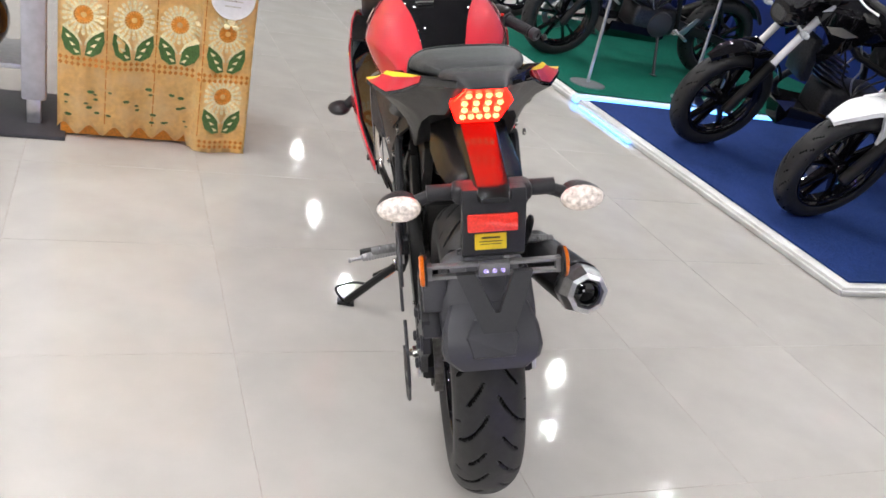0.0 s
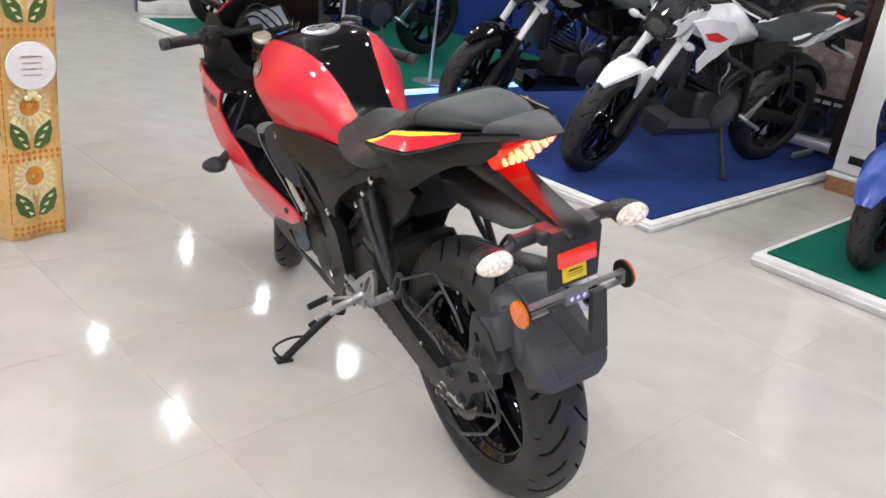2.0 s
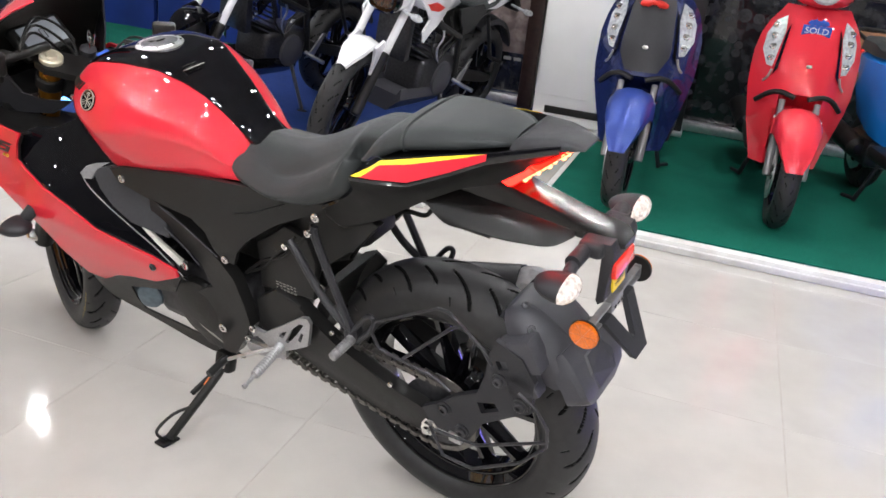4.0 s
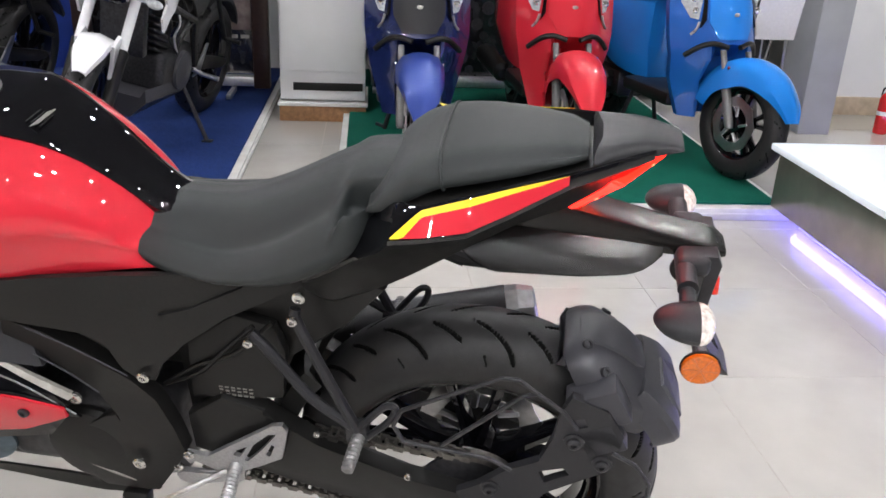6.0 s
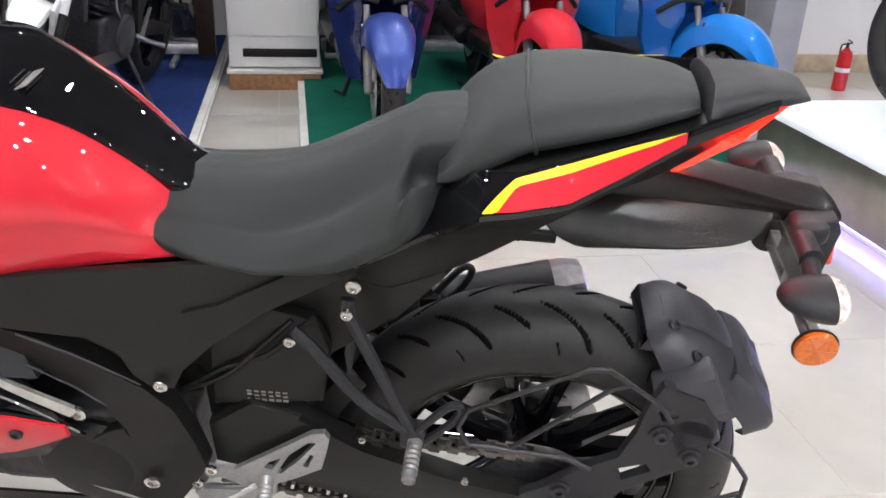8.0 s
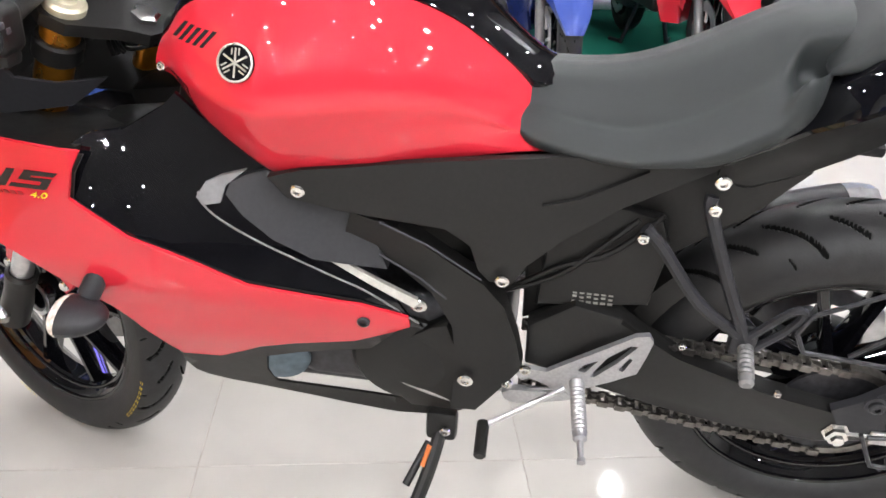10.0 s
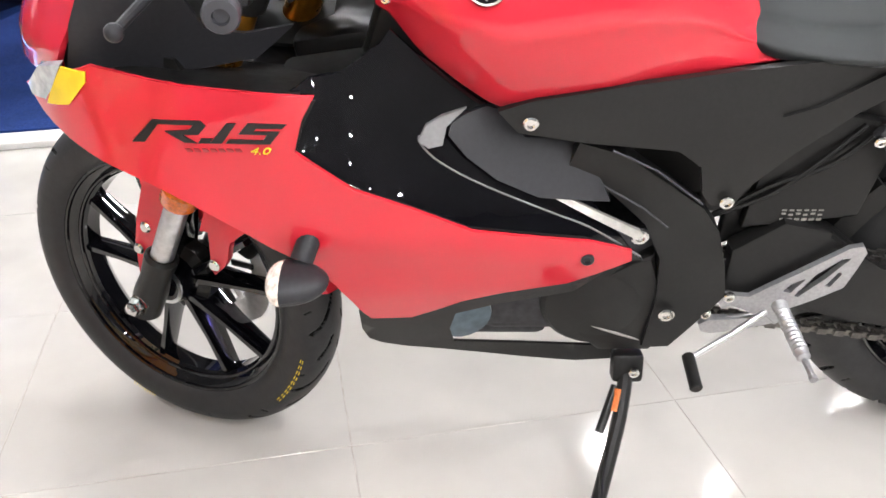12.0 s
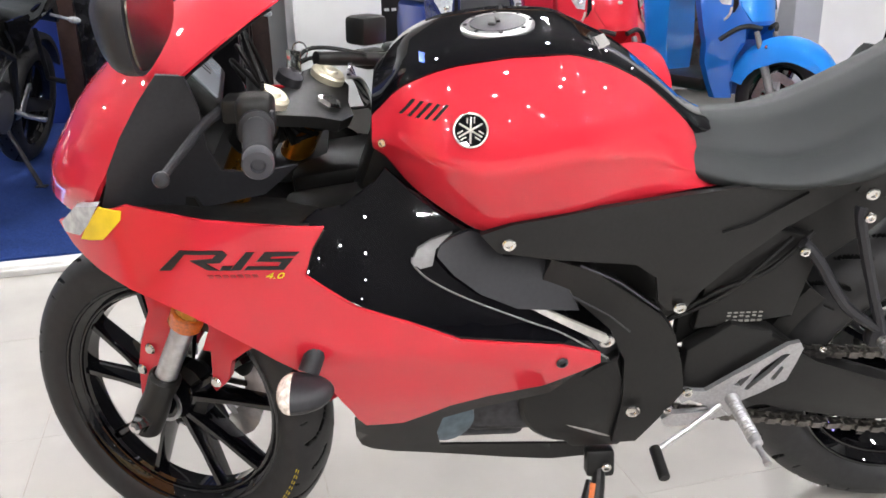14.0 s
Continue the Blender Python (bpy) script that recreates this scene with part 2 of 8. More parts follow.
WOOD = shader("raw_timber", (0.33, 0.17, 0.08), 0.6, grain=(35, 0.3), dirt=(6, (0.14, 0.07, 0.03), 0.6), bump=(60, 0.4))


# ---- the room ----
TILE = shader("polished_tile", (0.470, 0.450, 0.420), 0.075, spec=0.5, coat=0.25, grain=(3.0, 0.06), dirt=(1.3, (0.41, 0.385, 0.345), 0.5), coords="Generated")
GROUT = shader("grey_grout", (0.40, 0.365, 0.33), 0.8, grain=(40, 0.2))
WALLW = shader("white_wall", (0.74, 0.74, 0.73), 0.6, grain=(5, 0.03), dirt=(1.2, (0.62, 0.62, 0.60), 0.4))
# for the unseen west wall, dark so that gloss black mirrors little
DARKWALL = shader("unseen_dark_wall", (0.05, 0.052, 0.056), 0.35, grain=(3, 0.2))
CEIL = shader("ceiling_white", (0.17, 0.17, 0.175), 0.8, grain=(4, 0.05))
CARB = shader("blue_carpet", (0.018, 0.040, 0.155), 0.95, grain=(160, 0.35), dirt=(4, (0.012, 0.028, 0.10), 0.7), bump=(700, 0.8), spec=0.15)
CARG = shader("green_carpet", (0.006, 0.105, 0.072), 0.95, grain=(160, 0.35), dirt=(4, (0.004, 0.07, 0.05), 0.7), bump=(700, 0.8), spec=0.15)
EDGEW = shader("white_platform_edge", (0.68, 0.68, 0.66), 0.4, grain=(12, 0.05), dirt=(7, (0.45, 0.43, 0.40), 0.6))
BLUEW = shader("blue_backdrop", (0.012, 0.030, 0.18), 0.45, grain=(3, 0.2), dirt=(1.0, (0.01, 0.015, 0.06), 0.7))
BLACKW = shader("black_glass_panel", (0.010, 0.010, 0.012), 0.12, coat=0.5, grain=(6, 0.4), dirt=(14, (0.10, 0.10, 0.11), 0.35))
ALU = shader("brushed_aluminium", (0.62, 0.62, 0.64), 0.35, 0.9, grain=(40, 0.1))
BROWN = shader("brown_panel", (0.20, 0.09, 0.04), 0.5, grain=(18, 0.3), dirt=(5, (0.10, 0.045, 0.02), 0.6))
LEDB = shader("blue_led", (0.3, 0.5, 1.0), 0.4, emit=((0.10, 0.36, 1.0), 4.0))
LEDV = shader("violet_led", (0.4, 0.35, 1.0), 0.4, emit=((0.26, 0.22, 1.0), 16.0))
# white glass top; its bright reflections are put in as faint emission
TOPGLOW = shader("white_glass_glow", (0.8, 0.85, 0.9), 0.3, emit=((0.80, 0.90, 1.0), 0.16), grain=(3, 0.05))
LAMPM = shader("downlight_lens", (1, 1, 1), 0.4, emit=((0.985, 0.975, 0.99), LAMP))

H = 3.02
fl = B()
box(fl, (-4, 2, -0.06), (22, 24, 0.118), m=ROOM)
floor = tagged(part("floor", fl, GROUT), "cream polished tiles in a square grid", "floor", kind="structure")
for nm, c, s in (("wall_east", (5.65, 2, H / 2), (0.2, 24, H)), ("wall_west", (-14.1, 2, H / 2), (0.2, 24, H)), ("wall_north", (-4.2, 14.1, H / 2), (20, 0.2, H)), ("wall_south", (-4.2, -10.1, H / 2), (20, 0.2, H))):
    w = B()
    box(w, c, s, m=ROOM)
    # the west wall is made up: its darkness shapes the reflections
    dark = nm == "wall_west"
    tagged(part(nm, w, DARKWALL if dark else WALLW), "plain dark wall, unseen, added to keep reflections black" if dark else "plain white painted showroom wall", "wall", kind="structure")
c = B()
box(c, (-4.2, 2, H + 0.06), (20.2, 24.4, 0.12), m=ROOM)
tagged(part("ceiling", c, CEIL), "plain dark grey ceiling", "ceiling", kind="structure")


def downlight():
    lamp = thing("downlight", "round recessed white ceiling downlight, lit", "ceiling light", None, "ceiling downlights")
    b = B()
    lathe(b, (0, 0, 0), (0, 0, -1), [(-0.012, 0.072), (0.004, 0.072), (0.006, 0.068), (0.004, 0.054), (-0.012, 0.052)], 24, cap=False)
    part("rim", b, WHITEP, lamp)
    b = B()
    lathe(b, (0, 0, -0.001), (0, 0, -1), [(0, 0.052), (0.002, 0.050), (0.003, 0.0)], 20)
    part("lens", b, LAMPM, lamp)
    return lamp


first = downlight()
SEEN = [(2.04, 4.1), (2.04, 5.7), (2.04, 7.4), (2.2, 9.5), (3.76, 7.2), (3.76, 5.5), (3.76, 4.0), (3.8, 2.2), (3.86, -1.32), (-1.4, 7.67), (3.8, -3.2)]
# the 2.04 row carried on; the last two are unseen lamps added as fill
spots = SEEN + [(2.04, v) for v in (-5.5, -3.9, -2.3, -0.7, 0.9, 2.5)] + [(0.3, -5.5), (-1.2, -0.9)]
first.matrix_world = Matrix.Translation(rm(*spots[0], H - 0.004)) @ Matrix.Scale(0.86, 4)
for u, v in spots[1:]:
    copy_thing(first, Matrix.Translation(rm(u, v, H - 0.004)) @ Matrix.Scale(0.86, 4))
# smaller fittings in a closer grid over the aisle
for i in range(7):
    for k in range(9):
        u, v = -1.85 - 1.62 * i, -5.6 + 1.6 * k + 0.8 * (i % 2)
        copy_thing(first, Matrix.Translation(rm(u, v, H - 0.004)) @ Matrix.Scale(0.88, 4))
# unseen row added to brighten the draped cloth and the motorcycle's left side
for k in range(9):
    copy_thing(first, Matrix.Translation(rm(-0.60, -6.2 + 1.1 * k, H - 0.004)) @ Matrix.Scale(0.68, 4))
# unseen row added to brighten the scooters and motorcycles on the platforms
for v in (-1.9, -0.6, 0.9, 1.9, 3.2, 4.6):
    copy_thing(first, Matrix.Translation(rm(3.3, v, H - 0.004)) @ Matrix.Scale(0.60, 4))


def platform(name, u0, u1, v0, v1, h, carpet, label):
    """A low display platform: white edging round a carpet."""
    ob = thing(name, label, "display platform", ROOM)
    b = B()
    box(b, ((u0 + u1) / 2, (v0 + v1) / 2, h / 2 - 0.004), (u1 - u0, v1 - v0, h - 0.008), bevel=0.004)
    part("edging", b, EDGEW, ob, "scuffed white platform edging")
    b = B()
    box(b, ((u0 + u1) / 2 + 0.025, (v0 + v1) / 2, h - 0.002), (u1 - u0 - 0.06, v1 - v0 - 0.07, 0.010), bevel=0.003)
    part("carpet", b, carpet, ob)
    b = B()
    box(b, (u0 - 0.004, (v0 + v1) / 2, h * 0.45), (0.012, v1 - v0, 0.012), bevel=0.003)
    box(b, ((u0 + u1) / 2, v0 - 0.004, h * 0.45), (u1 - u0, 0.012, 0.012), bevel=0.003)
    part("bead", b, EDGEW, ob)
    return ob


platform("platform", 2.38, 5.5, 0.34, 2.66, 0.05, CARB, "low platform with dark blue carpet and white edging")
platform("platform", 2.38, 5.5, 2.76, 5.45, 0.05, CARG, "low platform with green carpet and white edging")
platform("platform", 2.50, 5.5, -2.06, -0.10, 0.06, CARG, "low platform with green carpet and white edging")
# blue light line between the platforms
b = B()
box(b, (3.3, 2.71, 0.03), (1.86, 0.05, 0.04), bevel=0.006, m=ROOM)
tagged(part("led_strip", b, LEDB), "glowing blue light strip between the platforms", "light strip")
b = B()
box(b, (2.36, 2.3, 0.012), (0.02, 0.62, 0.012), bevel=0.003, m=ROOM)
tagged(part("led_strip", b, LEDB), "glowing blue light strip along the platform foot", "light strip")

# floor tiles last in the list of the setting, sharing one mesh
def tile_mesh():
    b = B()
    box(b, (0, 0, -0.004), (0.5984, 0.5984, 0.008), bevel=0.0008, seg=1)
    bmesh.ops.delete(b, geom=[f for f in b.faces if f.normal.z < -0.5], context="FACES")
    for f in b.faces:
        f.smooth = False
    me = bpy.data.meshes.new("tile")
    b.to_mesh(me)
    b.free()
    me.materials.append(TILE)
    return me


# ---- motorcycle building blocks (y forward, z up, rear axle over the origin) ----
def groove_depth(theta, s, count):
    """How deep the slanted tread cuts are at an angle and a side position (-1 to 1)."""
    a = abs(s)
    k = theta / (2 * math.pi) * count + (0.5 if s > 0 else 0.0) - 0.10 - 2.1 * a + 0.75 * a * a
    d = abs(k - round(k)) / count
    long_cut = int(round(k)) % 2 == 0
    lo, hi = (0.14, 0.90) if long_cut else (0.22, 0.66)
    if not lo < a < hi:
        # short nicks near the shoulder between the long cuts
        k2 = k - 0.35
        d2 = abs(k2 - round(k2)) / count
        return 0.004 * max(0.0, min(1.0, (0.0013 - d2) / 0.0005)) if 0.86 < a < 0.95 and not long_cut else 0.0
    half = 0.0024 * min(1.0, (a - lo) / 0.10 + 0.35, (hi - a) / 0.05 + 0.5)
    return 0.007 * max(0.0, min(1.0, (half - d) / 0.0006))


def tyre(bm, R, hw, rim_r, n=64, cuts=0, m=None):
    prof = []
    hc = hw * 0.86
    steps = 60 if n > 400 else 26 if cuts else 12
    for i in range(steps + 1):
        p = radians(lerp(-82, 82, i / steps))
        prof.append((hw * math.sin(p), R - hc + hc * math.cos(p), math.sin(p)))
    lo = [(-0.80 * hw, rim_r, -9), (-0.93 * hw, rim_r + 0.010, -9), (-1.0 * hw, lerp(rim_r, R - hc, 0.62), -9)]
    full = lo + prof + [(-x, r, 9) for x, r, s in reversed(lo)]
    full += [(0.6 * hw, rim_r - 0.006, 9), (-0.6 * hw, rim_r - 0.006, -9)]
    rings = []
    for i in range(n):
        th = 2 * math.pi * i / n
        ring = []
        for x, r, s in full:
            rr = r - (groove_depth(th, s, cuts) if cuts and abs(s) < 1 else 0)
            p = Vector((x, rr * math.cos(th), rr * math.sin(th)))
            ring.append(bm.verts.new(m @ p if m is not None else p))
        rings.append(ring)
    k = len(full)
    for i in range(n):
        a, b = rings[i], rings[(i + 1) % n]
        for j in range(k):
            f = bm.faces.new((a[j], a[(j + 1) % k], b[(j + 1) % k], b[j]))
            # faces deep in a cut take the darker colour, as painted shade
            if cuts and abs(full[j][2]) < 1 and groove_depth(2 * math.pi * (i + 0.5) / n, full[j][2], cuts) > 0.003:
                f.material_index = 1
    return bm


def rim(bm, rim_r, hw, m=None, n=56):
    prof = [(-0.78 * hw, rim_r + 0.004), (-0.74 * hw, rim_r - 0.004), (-0.55 * hw, rim_r - 0.014), (-0.3 * hw, rim_r - 0.026), (0.3 * hw, rim_r - 0.026),
            (0.55 * hw, rim_r - 0.014), (0.74 * hw, rim_r - 0.004), (0.78 * hw, rim_r + 0.004), (0.6 * hw, rim_r + 0.002), (0.2 * hw, rim_r - 0.012), (-0.2 * hw, rim_r - 0.012), (-0.6 * hw, rim_r + 0.002)]
    rings = []
    for i in range(n):
        th = 2 * math.pi * i / n
        ring = []
        for x, r in prof:
            p = Vector((x, r * math.cos(th), r * math.sin(th)))
            ring.append(bm.verts.new(m @ p if m is not None else p))
        rings.append(ring)
    k = len(prof)
    for i in range(n):
        a, b = rings[i], rings[(i + 1) % n]
        for j in range(k):
            bm.faces.new((a[j], a[(j + 1) % k], b[(j + 1) % k], b[j]))
    lathe(bm, (-0.055, 0, 0), (1, 0, 0), [(0, 0.022), (0.006, 0.034), (0.035, 0.045), (0.075, 0.045), (0.104, 0.034), (0.11, 0.022)], 20, m)
    return bm


def spokes(parent, mat, rim_r, pairs=5, m=None, spread=14, w=0.013, hw=0.06):
    """Paired cast spokes, one part each, and the rounded lips of the rim."""
    for x, r, t in ((-0.74 * hw, rim_r - 0.002, 0.0042), (-0.46 * hw, rim_r - 0.019, 0.0038)):
        bm = B()
        tube(bm, [(x, r * math.cos(2 * math.pi * i / 56), r * math.sin(2 * math.pi * i / 56)) for i in range(56)], t, 8, True, m)
        part("rim_lip", bm, mat, parent)
    r1 = rim_r - 0.022
    for i in range(pairs):
        for sgn in (-1, 1):
            bm = B()
            a0 = 2 * math.pi * i / pairs + sgn * radians(spread * 0.55) + 0.3
            a1 = 2 * math.pi * i / pairs + sgn * radians(spread) + 0.3
            p0, p1 = Vector((0, 0.04 * math.cos(a0), 0.04 * math.sin(a0))), Vector((0, r1 * math.cos(a1), r1 * math.sin(a1)))
            d = (p1 - p0).normalized()
            q = Vector((1, 0, 0)).cross(d)
            rs = []
            for t, ww, dep in ((0, w * 1.25, 0.030), (0.5, w * 0.8, 0.022), (1.0, w * 1.15, 0.018)):
                c = p0.lerp(p1, t)
                rs.append([c + q * ww * cx + Vector((dep * cz, 0, 0)) for cx, cz in ((-1, -0.5), (-0.6, -1), (0.6, -1), (1, -0.5), (1, 0.5), (0.6, 1), (-0.6, 1), (-1, 0.5))])
            loft(bm, rs, m=m)
            part("spoke", bm, mat, parent)


def disc(bm, c, r, m=None, holes=True, n=40):
    """A brake disc with a wavy rim and drilled holes shown as dark studs."""
    for x0, x1 in ((c - 0.0022, c + 0.0022),):
        rings = []
        for x in (x0, x1):
            outer, inner = [], []
            for i in range(n):
                a = 2 * math.pi * i / n
                ro = r + 0.004 * math.cos(8 * a)
                for lst, rr in ((outer, ro), (inner, r * 0.66)):
                    p = Vector((x, rr * math.cos(a), rr * math.sin(a)))
                    lst.append(bm.verts.new(m @ p if m is not None else p))
            rings.append((outer, inner))
        (o0, i0), (o1, i1) = rings
        for i in range(n):
            j = (i + 1) % n
            bm.faces.new((o0[i], o0[j], i0[j], i0[i]))
            bm.faces.new((o1[j], o1[i], i1[i], i1[j]))
            bm.faces.new((o0[j], o0[i], o1[i], o1[j]))
            bm.faces.new((i0[i], i0[j], i1[j], i1[i]))
    for i in range(5):
        a = 2 * math.pi * i / 5
        p0, p1 = Vector((c, 0.04 * math.cos(a), 0.04 * math.sin(a))), Vector((c, 0.7 * r * math.cos(a + 0.2), 0.7 * r * math.sin(a + 0.2)))
        cyl(bm, p0, p1, 0.007, n=6, m=m)
    return bm


def ball(bm, c, rad, m=None, n=16, k=10):
    rings = []
    for i in range(1, k):
        a = math.pi * i / k
        rings.append([(c[0] + rad[0] * math.sin(a) * math.cos(2 * math.pi * j / n), c[1] + rad[1] * math.sin(a) * math.sin(2 * math.pi * j / n), c[2] + rad[2] * math.cos(a)) for j in range(n)])
    return loft(bm, rings, m=m)


def bolts(name, pts, parent, mat, r=0.008, axis=(-1, 0, 0), h=0.006):
    """Hexagon-socket bolts, one part each."""
    for p in pts:
        b = B()
        lathe(b, p, axis, [(0, r), (h * 0.7, r), (h, r * 0.8), (h, r * 0.5), (h * 0.5, r * 0.45)], 12)
        part(name, b, mat, parent)


def indicator(parent, c, out, back, stalk, thick=0.011):
    """A turn signal: dark shell, clear lens facing back (-1) or forward (1), rubber stalk; out: the side it stands out to."""
    b = B()
    n, k = 18, 8
    for half, (lens) in ((1, True), (-1, False)):
        rings = []
        for i in range(k + 1):
            a = math.pi / 2 * i / k
            f = math.cos(a)
            yy = math.sin(a) * (0.022 if lens else 0.056) * half * back
            rings.append([(c[0] + out * (0.036 * f * math.cos(2 * math.pi * j / n) * (1.12 if math.cos(2 * math.pi * j / n) > 0 else 0.9)), c[1] + yy, c[2] + 0.022 * f * math.sin(2 * math.pi * j / n)) for j in range(n)])
        rings[-1] = [tuple(Vector(p).lerp(Vector(rings[-1][0]), 0.5)) for p in rings[-1]]
        if lens:
            lb = B()
            loft(lb, rings)
            ln = lb
        else:
            loft(b, rings)
    shell = part("turn_signal", b, GREYP, parent, "turn signal with dark shell")
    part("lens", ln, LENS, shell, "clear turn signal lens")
    sb = B()
    tube(sb, smooth_path(stalk, 4), thick, 12)
    part("stalk", sb, GREYP, shell)
    return shell


def holed_plate(bm, outline, holes, x0, x1):
    """An outline in (y, z) with cut-outs, pushed from x0 to x1."""
    t = bmesh.new()
    for loop in [outline] + list(holes):
        vs = [t.verts.new((x0, y, z)) for y, z in loop]
        for k in range(len(vs)):
            t.edges.new((vs[k], vs[(k + 1) % len(vs)]))
    bmesh.ops.triangle_fill(t, use_beauty=True, edges=t.edges[:])
    a = {v: bm.verts.new(v.co) for v in t.verts}
    b = {v: bm.verts.new((x1, v.co.y, v.co.z)) for v in t.verts}
    for f in t.faces:
        bm.faces.new([a[v] for v in f.verts])
        bm.faces.new([b[v] for v in reversed(f.verts)])
    for e in t.edges:
        if len(e.link_faces) == 1:
            p, q = e.verts
            bm.faces.new((a[p], a[q], b[q], b[p]))
    t.free()
    return bm


def build_hugger(bike, turn=0.0):
    """The grey guard over the rear tyre with its bracket."""
    P = lambda name, bm, mat, parent=bike, label="", sharp=32: part(name, bm, mat, parent, label, sharp)
    at = lambda x, r, deg: (x, r * math.cos(radians(deg)), 0.314 + r * math.sin(radians(deg)))
    b = B()
    rings = []
    for k in range(21):
        a = lerp(113.5, 145, k / 20)
        r = table(a, [(113.5, 0.334), (115, 0.347), (117, 0.356), (120, 0.363), (126, 0.368), (134, 0.367), (145, 0.358)])
        w = table(a, [(113.5, 0.058), (115.5, 0.071), (120, 0.082), (128, 0.088), (138, 0.088), (147, 0.078)])
        f = table(a, [(107, 0.70), (118, 0.60), (132, 0.52), (147, 0.66)])
        lo = table(a, [(109, 0.342), (112, 0.334), (120, 0.308), (130, 0.284), (138, 0.286), (147, 0.318)])
        sh = table(a, [(107, 0.006), (116, 0.016), (130, 0.022), (147, 0.014)])
        half = [(0, r), (w * f * 0.7, r - 0.001), (w * f, r - 0.005), (w * 0.90, r - sh), (w * 0.985, r - sh - 0.012), (w, lo), (w * 0.94, lo), (w * 0.90, r - sh - 0.018), (w * f, r - 0.012), (0, r - 0.008)]
        rings.append([at(x, q, a) for x, q in half] + [at(-x, q, a) for x, q in reversed(half[1:-1])])
    loft(b, rings)
    hug = P("tyre_hugger", b, GREYL, bike, "grey plastic tyre hugger over the rear wheel", 50)
    # raised smooth shield on the top
    b = B()
    rings = []
    for k in range(13):
        t = k / 12
        a = lerp(116, 135, t)
        r = table(a, [(113.5, 0.334), (115, 0.347), (117, 0.356), (120, 0.363), (126, 0.368), (134, 0.367)]) + 0.0005 + 0.0055 * min(1, 5 * t, 5 * (1 - t))
        w = table(t, [(0, 0.030), (0.15, 0.038), (0.6, 0.037), (0.85, 0.031), (1, 0.018)])
        rings.append([at(x, q, a) for x, q in ((-w, r - 0.006), (-w * 0.93, r - 0.002), (-w * 0.6, r), (0, r + 0.001), (w * 0.6, r), (w * 0.93, r - 0.002), (w, r - 0.006), (0, r - 0.008))])
    loft(b, rings)
    P("hugger_shield", b, GREYL, hug, "", 30)
    # lower plate under the rear lip
    b = B()
    rings = []
    for k in range(13):
        a = lerp(135, 154, k / 12)
        r = table(a, [(135, 0.366), (140, 0.374), (147, 0.376), (151, 0.370), (154, 0.360)])
        w = table(a, [(135, 0.072), (142, 0.086), (148, 0.090), (151, 0.084), (154, 0.060)])
        half = [(0, r), (w * 0.62, r), (w * 0.90, r - 0.003), (w * 0.985, r - 0.012), (w, r - 0.046), (w * 0.95, r - 0.046), (w * 0.92, r - 0.014), (w * 0.5, r - 0.008), (0, r - 0.007)]
        rings.append([at(x, q, a) for x, q in half] + [at(-x, q, a) for x, q in reversed(half[1:-1])])
    loft(b, rings)
    P("hugger_plate", b, GREYL, hug, "", 35)
    b = B()
    hexa = [(-0.034, 139.5), (0.034, 139.5), (0.050, 145), (0.040, 151), (-0.040, 151), (-0.050, 145)]
    r_at = lambda a: table(a, [(135, 0.366), (140, 0.374), (147, 0.376), (151, 0.370), (154, 0.360)])
    loft(b, [[at(x, r_at(a) - 0.003, a) for x, a in hexa], [at(x * 0.88, r_at(a) + 0.0045, 145.3 + (a - 145.3) * 0.86) for x, a in hexa]])
    P("hugger_boss", b, GREYL, hug, "raised six-sided centre of the guard", 20)
    for x, deg, r in ((-0.072, 124, 0.351), (0.072, 124, 0.351), (-0.040, 118, 0.356), (-0.060, 147, 0.367), (0.060, 147, 0.367)):
        b = B()
        d = (Vector(at(0, 1, deg)) - Vector((0, 0, 0.314)) + Vector((0.55 if x > 0 else -0.55, 0, 0))).normalized()
        lathe(b, Vector(at(x, r, deg)) - d * 0.004, d, [(0, 0.0085), (0.006, 0.0085), (0.0075, 0.007), (0.0075, 0.004), (0.005, 0.003)], 14)
        P("bolt", b, DARKM, hug)
    # stepped block from the hugger to the bracket
    b = B()
    for y0, y1, z0, z1, x0, x1, tilt in ((-0.232, -0.150, 0.520, 0.600, -0.116, -0.070, -28), (-0.232, -0.165, 0.470, 0.545, -0.120, -0.085, -28)):
        box(b, ((x0 + x1) / 2, (y0 + y1) / 2, (z0 + z1) / 2), (x1 - x0, y1 - y0, (z1 - z0) * 0.86), (tilt, 0, 0), 0.006)
    P("hugger_block", b, GREYL, hug, "", 25)
    b = B()
    holed_plate(b, [(-0.150, 0.592), (-0.205, 0.570), (-0.232, 0.525), (-0.226, 0.450), (-0.190, 0.425), (-0.125, 0.375), (-0.095, 0.318), (-0.045, 0.296), (0.000, 0.318), (0.018, 0.350), (-0.015, 0.372), (-0.060, 0.416), (-0.111, 0.448), (-0.128, 0.500), (-0.136, 0.555)],
                [[(-0.150, 0.545), (-0.172, 0.552), (-0.178, 0.535), (-0.158, 0.526)], [(-0.112, 0.425), (-0.150, 0.440), (-0.160, 0.425), (-0.122, 0.400)]], -0.120, -0.106)
    hb = P("hugger_bracket", b, GREYP, bike, "charcoal hugger bracket on the swingarm")
    for y, z in ((-0.160, 0.503), (-0.206, 0.462), (-0.037, 0.373), (-0.078, 0.332)):
        b = B()
        lathe(b, (-0.120, y, z), (-1, 0, 0), [(0, 0.016), (0.003, 0.016), (0.004, 0.011), (0.009, 0.011), (0.011, 0.008), (0.011, 0.0045), (0.007, 0.004)], 16)
        P("bolt", b, DARKM, hb)
